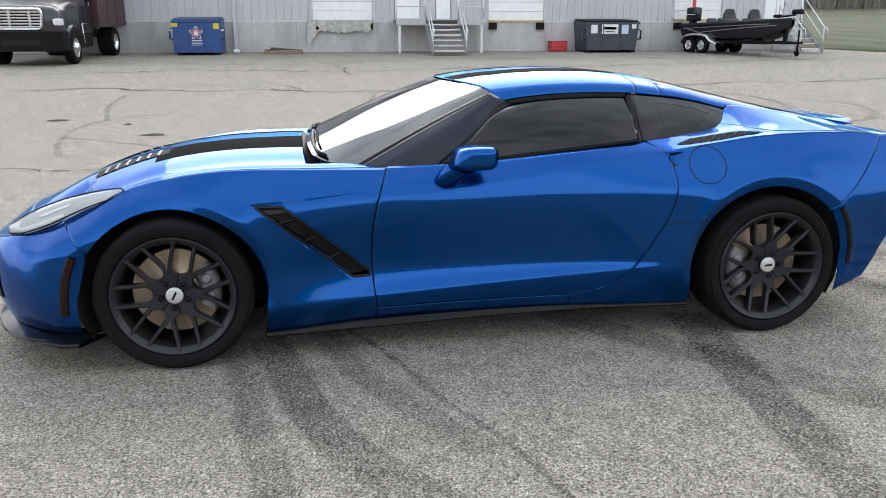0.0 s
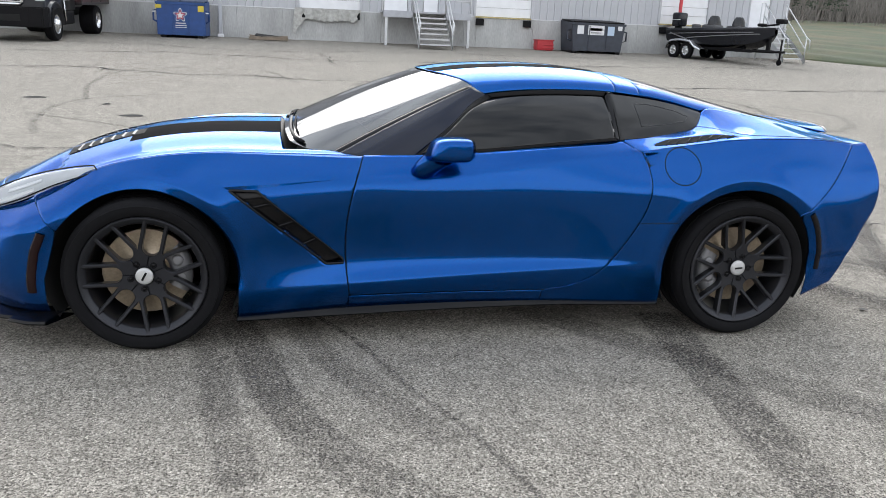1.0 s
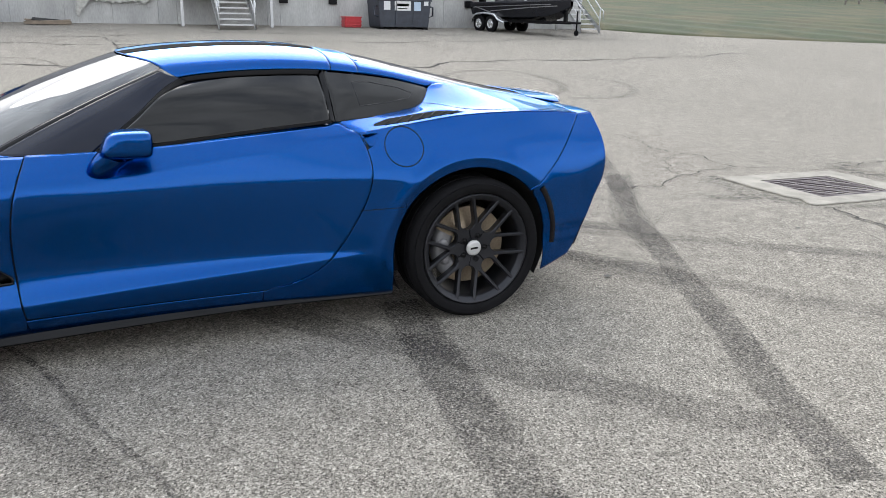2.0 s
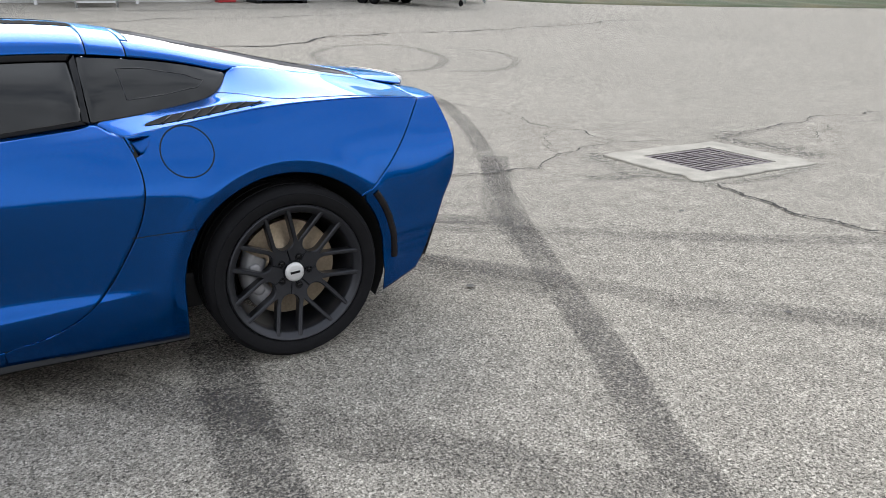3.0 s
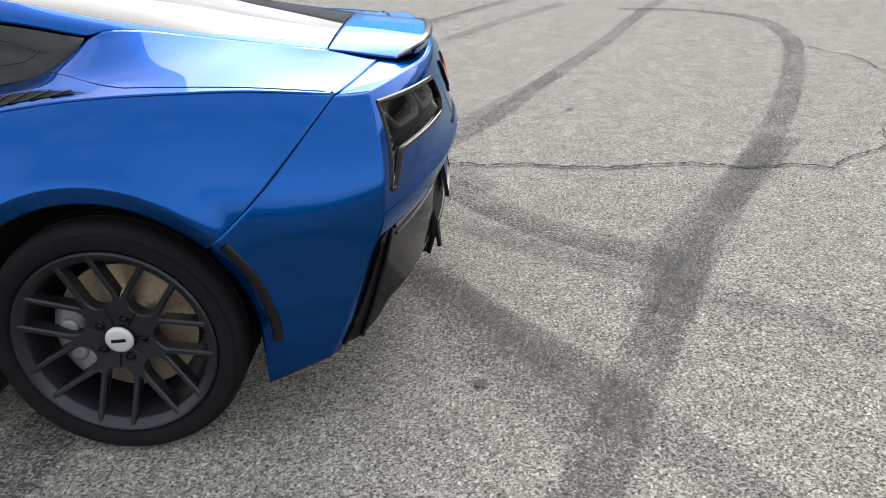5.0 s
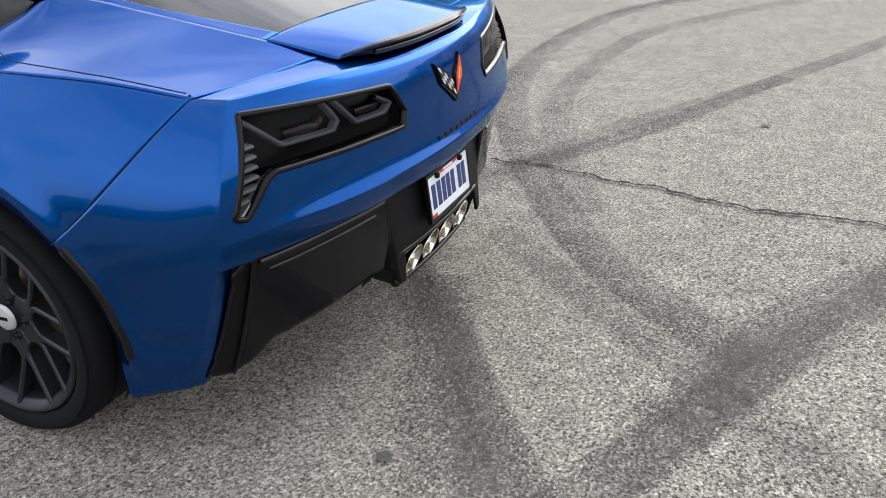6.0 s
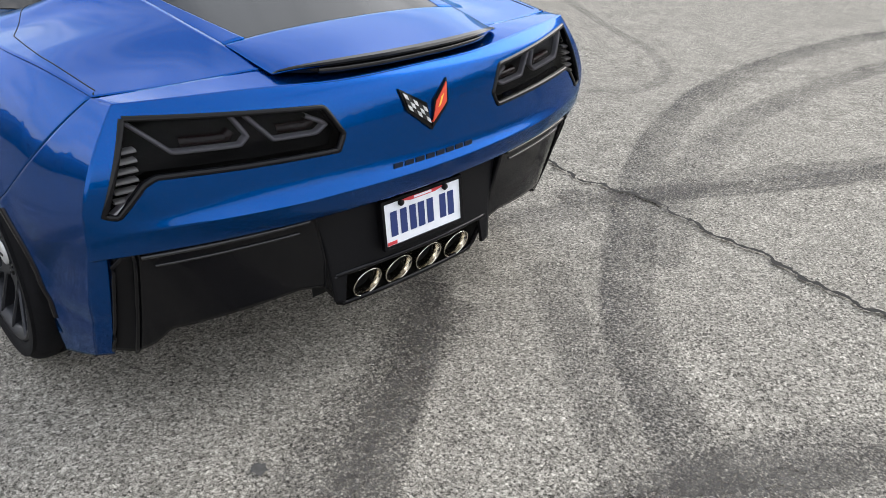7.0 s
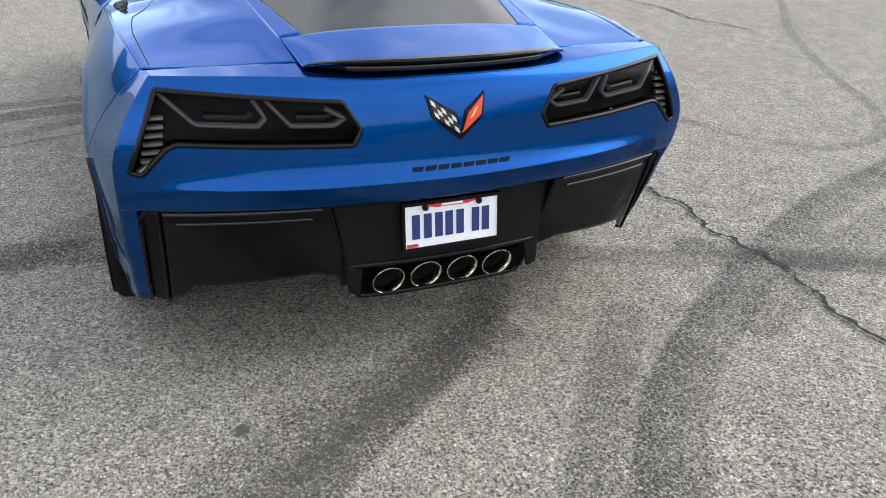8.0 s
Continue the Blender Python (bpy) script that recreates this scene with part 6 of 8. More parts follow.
def rough_edge(p0, p1, n, amp, seed):
    r = np.random.RandomState(seed)
    p = along([p0, p1], n, False)
    k = np.convolve(r.randn(n + 4), np.ones(3) / 3, "same")[2:-2] * amp
    k[0] = k[-1] = 0
    d = np.array(p1) - np.array(p0)
    q = np.array([d[1], -d[0]]) / np.hypot(*d)
    return p + q * k[:, None]


edges = [rough_edge(a, b, 24, .022, 7 + i) for i, (a, b) in enumerate((((-A, -A * .86), (A, -A * .86)), ((A, -A * .86), (A, A * .86)), ((A, A * .86), (-A, A * .86)), ((-A, A * .86), (-A, -A * .86))))]
hole = [along([a, b], 24, False) for a, b in (((-G, -G * .9), (G, -G * .9)), ((G, -G * .9), (G, G * .9)), ((G, G * .9), (-G, G * .9)), ((-G, G * .9), (-G, -G * .9)))]
for o, h in zip(edges, hole):
    rows = [np.c_[o, np.full(24, -.02)], np.c_[o, np.full(24, .014)], np.c_[o * .985, np.full(24, .020)], np.c_[h, np.full(24, .018)], np.c_[h, np.full(24, -.06)]]
    bm = bmesh.new()
    add_grid(bm, np.stack(rows, 1), flip=True)
    part("collar_side", bm, M_CONCRETE, drain, "chipped concrete collar", smooth=False)
bm = bmesh.new()
add_box(bm, (-G, -G * .9, -.07), (G, G * .9, -.05))
part("pit", bm, M_VOID, drain, smooth=False)
bm = bmesh.new()
for a, b in (((-G + .002, -G * .9 + .002), (G - .002, -G * .9 + .045)), ((-G + .002, G * .9 - .045), (G - .002, G * .9 - .002)), ((-G + .002, -G * .9 + .045), (-G + .045, G * .9 - .045)), ((G - .045, -G * .9 + .045), (G - .002, G * .9 - .045))):
    add_box(bm, (*a, -.02), (*b, .012), .003)
grate = part("grate_frame", bm, M_IRON, drain, smooth=False)
for k in range(11):
    y = -G * .9 + .075 + k * .0565
    bm = bmesh.new()
    xs = np.linspace(-G + .045, G - .045, 18)
    wave = .012 * np.sin(xs * 15 + k)
    rows = [np.stack([xs, y + wave + o, np.full(18, z)], -1) for o, z in ((-.013, -.02), (-.013, .008), (.013, .008), (.013, -.02))]
    add_grid(bm, np.stack(rows, 1))
    part("bar", bm, M_IRON, grate, smooth=False)
for x in (-.13, .13):
    bm = bmesh.new()
    add_box(bm, (x - .012, -G * .9 + .045, -.02), (x + .012, G * .9 - .045, .004), .002)
    part("cross_bar", bm, M_IRON, grate, smooth=False)
for path, w in (([(5.05, 1.6), (4.86, 1.2), (4.84, .8), (4.98, .35)], .34), ([(4.75, .85), (4.55, .75), (4.35, .9)], .30), ([(4.9, .25), (5.5, .16), (6.3, .26)], .16), ([(6.5, .4), (6.62, .9), (6.55, 1.4), (6.9, 1.7)], .5)):
    tagged(link("damp_stain", strip_on_ground(path, w, .0016, 30), M_STAIN), "dark damp stain beside the drain collar", "stain", "stains round the drain", "structure")
for x, y, r, a in ((-4.71, 9.01, .17, 0), (-2.98, 7.33, .16, 0), (-3.54, 8.42, .06, .3)):
    bm = bmesh.new()
    n = 9
    z = gz(x, y)
    rows = np.array([[(x + r * (i / (n - 1) - .5) * 2, y + .10 * (j - 1) * (1 - .6 * abs(i / (n - 1) - .5)), z + .004 + .018 * math.sin(3 * i / n) * (j == 1)) for j in range(3)] for i in range(n)])
    add_grid(bm, rows)
    tagged(link("debris", bm, M_VOID), "flat dark scrap lying on the asphalt", "debris", "scraps on the lot")


# ---- loading dock ----
M_DOCK = material("dock_concrete", (.37, .375, .37), .85, vary=.20, scale=1.6, fine=.10, fine_scale=25, rand=.03, stretch=(1, 1, .25))
M_SIDING = material("grey_siding", (.43, .44, .465), .5, .15, vary=.05, scale=2, rand=.03)
M_DOORWHITE = material("white_door", (.72, .73, .75), .5, vary=.05, scale=3, rand=.02)
M_GALV = material("galvanised_rail", (.55, .56, .57), .45, .5)
M_PLATFORM = material("grey_platform_steel", (.38, .39, .42), .5, .2, vary=.08, scale=6)
M_TREAD = material("stair_tread", (.17, .18, .13), .8, vary=.25, scale=8)
M_YELLOW = material("worn_yellow", (.50, .42, .20), .7, vary=.25, scale=10)
M_TARP = material("torn_plastic_sheet", (.36, .36, .34), .5, vary=.2, scale=9, bump=.5, bump_scale=14)
M_RED = material("red_plastic", (.42, .02, .03), .4, vary=.1, scale=10)
M_WOOD = material("weathered_pallet_wood", (.22, .18, .14), .85, vary=.25, scale=6, rand=.15)
BASE, SILL_Z = .98, 2.14
dock = tagged(empty("wall_dock", (0, 0, 0)), "grey metal-clad loading dock on a concrete base", "building", kind="structure")
bm = bmesh.new()
add_box(bm, (-22.0, WALL_Y + .10, BASE - .3), (20.0, WALL_Y + 12, 5.6))
part("core", bm, M_DOCK, dock, smooth=False)
bm = bmesh.new()
add_box(bm, (-22.2, WALL_Y - .2, 5.6), (20.2, WALL_Y + 12.2, 5.8))
part("roof", bm, M_SIDING, dock, smooth=False)
# cast base in bays with recessed joints
joints = [-22.0, -19.6, -17.2, -14.8, -12.4, -10.2, -8.0, -5.6, -2.9, -1.2, .35, 1.9, 2.55, 5.85, 6.35, 8.7, 10.9, 13.2, 15.2, 17.6, 20.0]
for a, b in zip(joints, joints[1:]):
    bm = bmesh.new()
    add_box(bm, (a + .004, WALL_Y, BASE - .3), (b - .004, WALL_Y + .10, SILL_Z), .005)
    part("concrete_bay", bm, M_DOCK, dock, smooth=False)
# ribbed siding sheets, cut round the doors
OPEN = [(-.61, 1.76), (2.56, 3.58), (4.20, 4.80), (6.28, 8.63), (14.12, 16.3), (-14.0, -11.6), (18.2, 19.1)]
sheet_me = {}


def siding_sheet(w, z0, z1):
    key = (round(w, 3), z0, z1)
    if key not in sheet_me:
        bm = bmesh.new()
        prof = [(0, 0), (.02, 0), (.035, -.030), (.065, -.030), (.08, 0), (w, 0)]
        rows = [[(x, y, z) for z in (z0, z1)] for x, y in prof]
        add_grid(bm, np.array(rows))
        me = bpy.data.meshes.new("siding_sheet")
        bm.to_mesh(me)
        bm.free()
        me.materials.append(M_SIDING)
        sheet_me[key] = me
    return sheet_me[key]


x = -22.0
while x < 20.0 - .01:
    w = .30
    hit = [o for o in OPEN if o[0] < x + w and o[1] > x]
    z0 = 4.6 if hit else SILL_Z + .01
    if hit and x < hit[0][0] - .05:
        w, z0 = hit[0][0] - x, SILL_Z + .01
    elif hit and x + w > hit[0][1] + .001:
        w = hit[0][1] - x
    w = min(w, 20.0 - x)
    ob = new("siding_sheet", siding_sheet(w, z0, 5.58))
    ob.location = (x, WALL_Y + .02, 0)
    ob.parent = dock
    x += w
bm = bmesh.new()
add_box(bm, (-22, WALL_Y - .015, SILL_Z - .01), (20, WALL_Y + .02, SILL_Z + .03), .006)
part("sill_flashing", bm, M_GALV, dock, smooth=False)
for x0, x1, z0, n in ((-.61, 1.76, 2.19, 7), (6.28, 8.63, 2.19, 7), (14.12, 16.3, 2.24, 7), (-14.0, -11.6, 2.19, 7)):
    door = tagged(empty("dock_door", (0, 0, 0)), "white sectional overhead dock door, closed", "door", "dock doors", "structure")
    for k in range(n):
        bm = bmesh.new()
        h = 2.42 / n
        add_box(bm, (x0 + .04, WALL_Y + .05, z0 + k * h + .006), (x1 - .04, WALL_Y + .09, z0 + (k + 1) * h - .006), .008)
        part("panel", bm, M_DOORWHITE, door, smooth=False)
    bm = bmesh.new()
    for a, b in (((x0 - .06, z0), (x0 + .04, 4.66)), ((x1 - .04, z0), (x1 + .06, 4.66)), ((x0 + .04, z0 + 2.42), (x1 - .04, 4.66))):
        add_box(bm, (a[0], WALL_Y - .03, a[1]), (b[0], WALL_Y + .10, b[1]), .006)
    part("door_frame", bm, M_SIDING, door, smooth=False)
    bm = bmesh.new()
    add_box(bm, (x0 + .03, WALL_Y - .05, z0 - .055), (x1 - .03, WALL_Y + .10, z0 - .005), .006)
    part("sill", bm, M_YELLOW if x0 > 2 else M_DOCK, door, smooth=False)
    for bx in (x0 + .20, x1 - .20):
        bm = bmesh.new()
        for j in range(4):
            add_box(bm, (bx - .16, WALL_Y - .12 + j * .03, 1.84 + .005 * j), (bx + .16, WALL_Y - .095 + j * .03, 2.10), .008)
        part("dock_bumper", bm, M_BLACK, door, "black rubber dock bumper", smooth=False)
for x0, x1 in ((2.60, 3.56), (4.22, 4.78), (18.22, 19.08)):
    bm = bmesh.new()
    add_box(bm, (x0, WALL_Y + .03, 2.20), (x1, WALL_Y + .08, 4.3), .01)
    ob = tagged(link("door_side", bm, M_DOORWHITE, smooth=False), "plain white personnel door in the dock wall", "door", kind="structure")
    bm = bmesh.new()
    add_rod(bm, (x1 - .08, WALL_Y - .03, 3.15), (x1 - .08, WALL_Y + .03, 3.15), .03, 10)
    part("handle", bm, M_GALV, ob)
# torn plastic hanging from the first door's sill
bm = bmesh.new()
U, V = np.meshgrid(np.linspace(0, 1, 40), np.linspace(0, 1, 10), indexing="ij")
r = np.random.RandomState(2)
drop = np.interp(np.linspace(0, 1, 40), [0, .05, .12, .2, .5, .8, .9, 1], [.85, 1.0, .45, .40, .48, .40, .5, .2])
Xs = -.75 + 2.5 * U - .10 * (U < .1) * V
add_grid(bm, np.stack([Xs, WALL_Y - .13 - .05 * np.sin(U * 37) * V - .03 * r.rand(40, 10), 2.20 - drop[:, None] * V * (1 + .05 * np.sin(U * 60))], -1))
tagged(link("plastic_sheet", bm, M_TARP), "torn translucent plastic sheet hanging below a dock door", "sheet")
# downpipe
bm = bmesh.new()
add_box(bm, (-3.56, WALL_Y - .13, 1.10), (-3.42, WALL_Y - .005, 5.55), .02)
pipe = tagged(link("downpipe", bm, M_SIDING, smooth=False), "square grey downpipe on the dock wall", "pipe")
bm = bmesh.new()
add_box(bm, (-3.60, WALL_Y - .20, 1.0), (-3.38, WALL_Y - .005, 1.12), .03)
part("boot", bm, M_DOORWHITE, pipe, smooth=False)


def stairs(name, x0, x1, y_top, z_top, z_bot, n, label, run=.27, axis=-1):
    """Steel stairs that come down towards -y; open risers, tube rails on both sides."""
    st = tagged(empty(name, (0, 0, 0)), label, "stairs")
    rise = (z_top - z_bot) / n
    y_bot = y_top - run * (n - 1)
    for k in range(1, n):
        z, y = z_top - k * rise, y_top - (k - 1) * run
        bm = bmesh.new()
        add_box(bm, (x0, y - run, z - .04), (x1, y, z), .006)
        part("tread", bm, M_TREAD, st, smooth=False)
        bm = bmesh.new()
        add_box(bm, (x0, y - run - .012, z - .045), (x1, y - run, z + .004))
        part("nosing", bm, M_GALV, st, smooth=False)
    for x in (x0 - .03, x1 + .03):
        bm = bmesh.new()
        vs = [(x, y_top + .02, z_top - .28), (x, y_top + .02, z_top - .04), (x, y_bot - .12, z_bot + .20), (x, y_bot - .12, z_bot + .0)]
        for dx in (-.02, .02):
            bm.faces.new([bm.verts.new((a + dx, b, c)) for a, b, c in vs])
        part("stringer", bm, M_GALV, st, smooth=False)
        for h in (.95, .50):
            bm = bmesh.new()
            add_tube(bm, [(x, y_top, z_top + h), (x, y_bot - .05, z_bot + h + .05), (x, y_bot - .28, z_bot + h - .05), (x, y_bot - .30, z_bot + .55), (x, y_bot - .1, z_bot + .50)][:4 if h > .9 else 2], .024, 8)
            part("rail", bm, M_GALV, st)
        for y, z in ((y_top - .05, z_top), (y_bot - .05, z_bot)):
            bm = bmesh.new()
            add_rod(bm, (x, y, z - (.02 if z > z_bot else 0)), (x, y, z + .97), .024, 8)
            part("post", bm, M_GALV, st)
    return st


# platform with rails and stairs in the middle of the dock
plat = tagged(empty("dock_platform", (0, 0, 0)), "grey steel landing on posts with tube rails", "platform")
PY = WALL_Y - 1.25
for x0, x1 in ((2.50, 5.86),):
    bm = bmesh.new()
    add_box(bm, (x0, PY, 2.16), (x1, WALL_Y - .005, 2.22), .004)
    part("deck", bm, M_PLATFORM, plat, smooth=False)
for x0, x1 in ((2.50, 3.62), (4.86, 5.86)):
    bm = bmesh.new()
    add_box(bm, (x0, PY - .015, 1.98), (x1, PY + .015, 2.225), .004)
    part("skirt", bm, M_PLATFORM, plat, smooth=False)
for x in (2.62, 5.78):
    bm = bmesh.new()
    add_box(bm, (x - .05, PY + .02, gz(x, PY) - .02), (x + .05, PY + .12, 2.16), .006)
    part("post", bm, M_GALV, plat, smooth=False)
for x0, x1 in ((2.52, 3.58), (4.90, 5.84)):
    for z in (2.66, 3.12):
        bm = bmesh.new()
        add_tube(bm, [(x0, PY + .03, z), (x1, PY + .03, z)], .022, 8)
        part("rail", bm, M_GALV, plat)
    for x in (x0, x1):
        bm = bmesh.new()
        add_rod(bm, (x, PY + .03, 2.2), (x, PY + .03, 3.12), .022, 8)
        part("rail_post", bm, M_GALV, plat)
for x in (2.52, 5.84):
    bm = bmesh.new()
    add_tube(bm, [(x, PY + .03, 3.12), (x, WALL_Y, 3.12)], .022, 8)
    part("rail", bm, M_GALV, plat)
stairs("steel_stairs", 3.66, 4.82, PY, 2.20, gz(4.2, PY - 1.6), 7, "open grey steel stairs up to the dock landing")
stairs("steel_stairs", -13.0, -12.1, WALL_Y - 1.1, 2.2, gz(-12.5, WALL_Y - 2.6), 7, "grey steel stairs with white rails behind the truck")
bm = bmesh.new()
add_box(bm, (-13.2, WALL_Y - 1.1, 2.12), (-11.9, WALL_Y - .13, 2.2), .004)
landing = tagged(link("dock_landing", bm, M_PLATFORM, smooth=False), "small grey steel landing behind the truck", "platform")
for x in (-13.12, -11.98):
    bm = bmesh.new()
    add_rod(bm, (x, WALL_Y - 1.04, gz(x, WALL_Y - 1)), (x, WALL_Y - 1.04, 3.15), .03, 8)
    part("post", bm, M_GALV, landing)
stairs("steel_stairs", 18.2, 19.1, WALL_Y - 1.1, 2.25, gz(18.6, WALL_Y - 2.6), 7, "grey steel stairs with white rails beside the grass")
bm = bmesh.new()
add_box(bm, (18.0, WALL_Y - 1.1, 2.18), (19.3, WALL_Y - .005, 2.25), .004)
landing = tagged(link("dock_landing", bm, M_PLATFORM, smooth=False), "small grey steel landing at the end of the dock", "platform")
for x in (18.08, 19.22):
    bm = bmesh.new()
    add_rod(bm, (x, WALL_Y - 1.04, gz(x, WALL_Y - 1)), (x, WALL_Y - 1.04, 3.2), .03, 8)
    part("post", bm, M_GALV, landing)


# ---- dumpsters, pallet, crate ----
def dumpster(x0, x1, y0, depth, h, body_m, lid_m, label, sheets, taper=.0):
    z = gz((x0 + x1) / 2, y0 - .1) - .005
    d = tagged(empty("dumpster", ((x0 + x1) / 2, y0, z)), label, "dumpster")
    w = (x1 - x0) / 2
    bm = bmesh.new()
    vs = [(-w + taper, 0, .10), (w - taper, 0, .10), (w - taper, depth, .10), (-w + taper, depth, .10), (-w, -.02, h), (w, -.02, h), (w, depth, h + .10), (-w, depth, h + .10)]
    v = [bm.verts.new(p) for p in vs]
    for f in ((0, 3, 2, 1), (0, 1, 5, 4), (1, 2, 6, 5), (2, 3, 7, 6), (3, 0, 4, 7)):
        bm.faces.new([v[i] for i in f])
    bmesh.ops.bevel(bm, geom=list(bm.edges), offset=.02, segments=2, affect="EDGES")
    part("body", bm, body_m, d, smooth=False)
    bm = bmesh.new()
    add_box(bm, (-w - .03, -.05, h - .08), (w + .03, -.0, h + .01), .012)
    part("rim", bm, body_m, d, smooth=False)
    for a in (-w * .95, .03):
        bm = bmesh.new()
        add_box(bm, (a, -.06, 0), (a + w * .92, depth + .02, .05), .015, Matrix.Translation((0, 0, h + .010)) @ Euler((math.atan2(.10, depth), 0, 0)).to_matrix().to_4x4())
        part("lid", bm, lid_m, d, "plastic lid", smooth=False)
    for s in (-1, 1):
        bm = bmesh.new()
        add_tube(bm, [(s * (w + .0), .10, h - .28), (s * (w + .12), .10, h - .30), (s * (w + .12), .10, h - .62), (s * (w - taper * .5), .10, h - .68)], .035, 6)
        part("lift_pocket", bm, body_m, d)
        bm = bmesh.new()
        add_box(bm, (s * w * .33 - .018, -.035, .12), (s * w * .33 + .018, .0, h - .10), .006)
        part("rib", bm, body_m, d, smooth=False)
        bm = bmesh.new()
        add_box(bm, (s * (w - .2) - .1, .05, 0), (s * (w - .2) + .1, depth - .05, .11), .02)
        part("skid", bm, M_BLACK, d, smooth=False)
    for (a, b, c, e), m in sheets:
        bm = bmesh.new()
        add_box(bm, (a, -.030, c), (b, -.022, e))
        part("sticker", bm, m, d, smooth=False)
    return d


M_DUMP_BLUE = material("blue_dumpster_paint", (.012, .055, .20), .5, vary=.12, scale=5, fine=.05)
M_DUMP_DARK = material("dark_grey_dumpster_paint", (.030, .036, .050), .55, vary=.2, scale=5, fine=.06)
M_LID_BLUE = material("faded_blue_lid", (.05, .075, .14), .6, vary=.1, scale=6)
M_STICK_W = material("white_sticker", (.62, .63, .64), .6)
M_STICK_Y = material("yellow_sticker", (.55, .45, .05), .6)
M_STICK_B = material("pale_blue_sticker", (.40, .50, .62), .6)
M_STICK_G = material("grey_print", (.22, .22, .23), .6)
blue_d = dumpster(-5.50, -3.86, WALL_Y - 1.75, 1.55, 1.22, M_DUMP_BLUE, M_LID_BLUE, "blue steel dumpster with red and white star emblem and yellow stickers",
         [((-.85, -.64, 1.00, 1.12), M_STICK_Y), ((.58, .78, .92, 1.12), M_STICK_Y), ((-.18, .16, .50, .53), M_STICK_W), ((-.20, .18, .42, .445), M_STICK_W), ((-.20, .18, .36, .375), M_STICK_W), ((-.95, -.84, .86, .90), M_STICK_W), ((.84, .95, .86, .90), M_STICK_W)])
bm = bmesh.new()
star = [(-.02 + (.185 + .055 * math.cos(5 * k * math.pi / 30)) * math.sin(k * math.pi / 30), .78 + (.185 + .055 * math.cos(5 * k * math.pi / 30)) * math.cos(k * math.pi / 30)) for k in range(60)]
add_prism(bm, star, "y", -.034, -.024)
part("emblem", bm, M_STICK_W, blue_d, "white rounded emblem", smooth=False)
bm = bmesh.new()
star = [(-.02 + .86 * (p - -.02), .78 + .86 * (q - .78)) for p, q in star]
add_prism(bm, star, "y", -.038, -.0345)
part("emblem_ring", bm, M_DUMP_BLUE, blue_d, smooth=False)
bm = bmesh.new()
star = [(-.02 + .80 * (p - -.02), .78 + .80 * (q - .78)) for p, q in star]
add_prism(bm, star, "y", -.042, -.0385)
part("emblem_field", bm, M_RED, blue_d, "red field", smooth=False)
bm = bmesh.new()
star = [(-.02 + (.135 if k % 2 == 0 else .06) * math.sin(k * math.pi / 5), .78 + (.135 if k % 2 == 0 else .06) * math.cos(k * math.pi / 5)) for k in range(10)]
add_prism(bm, star, "y", -.046, -.0425)
part("emblem_star", bm, M_STICK_W, blue_d, "white star", smooth=False)
dumpster(9.78, 11.98, WALL_Y - 1.6, 1.4, 1.16, M_DUMP_DARK, M_BLACK, "dark grey steel dumpster with paper notices",
         [((-.86, -.60, .74, 1.06), M_STICK_W), ((-.42, .24, .72, 1.08), M_STICK_W), ((-.34, .16, .88, .98), M_STICK_G), ((.36, .66, .72, 1.06), M_STICK_B), ((.80, .98, .92, 1.08), M_STICK_W), ((-.30, .10, .78, .82), M_STICK_G)], .10)

pallet = tagged(empty("pallet", (-1.7, WALL_Y - .85, gz(-1.7, WALL_Y - .9))), "broken weathered wooden pallet lying by the dock", "pallet")
for k in range(6):
    bm = bmesh.new()
    add_box(bm, (-.72 + .02 * (k % 3), -.5 + k * .19, .10), (.70 - .03 * (k % 2), -.36 + k * .19, .125), .004, Euler((0, radians((-2, 3, 0, 4, -3, 1)[k]), radians(k - 2))).to_matrix().to_4x4())
    part("board", bm, M_WOOD, pallet, smooth=False)
for y in (-.45, .05, .52):
    bm = bmesh.new()
    add_box(bm, (-.70, y - .04, 0), (.70, y + .04, .10), .006)
    part("runner", bm, M_WOOD, pallet, smooth=False)
bm = bmesh.new()
add_box(bm, (-.5, -.35, .13), (.55, .30, .15), .004, Euler((radians(6), radians(5), 0)).to_matrix().to_4x4())
part("broken_board", bm, M_CABIN, pallet, smooth=False)

crate = tagged(empty("plastic_crate", (9.03, WALL_Y - .55, gz(9, WALL_Y - .6))), "red plastic crate with ribbed sides beside the wall", "crate")
bm = bmesh.new()
vs = add_box(bm, (-.33, -.24, 0), (.33, .24, .40), .03)
part("body", bm, M_RED, crate, smooth=False)
for z in (.08, .20, .37):
    bm = bmesh.new()
    add_box(bm, (-.36, -.27, z), (.36, .27, z + .045), .012)
    part("rib", bm, M_RED, crate, smooth=False)


# ---- box truck backed up to the dock ----
M_TRUCK = material("black_truck_paint", (.006, .007, .011), .35, coat=.35)
M_BOX = material("maroon_box_panels", (.050, .020, .024), .5, vary=.12, scale=1.5)
M_BOX_DARK = material("dark_box_frame", (.03, .026, .028), .5)
M_CHROME_T = material("truck_chrome", (.62, .63, .64), .25, .9)
M_LAMPW = material("truck_lamp", (.60, .62, .64), .2)


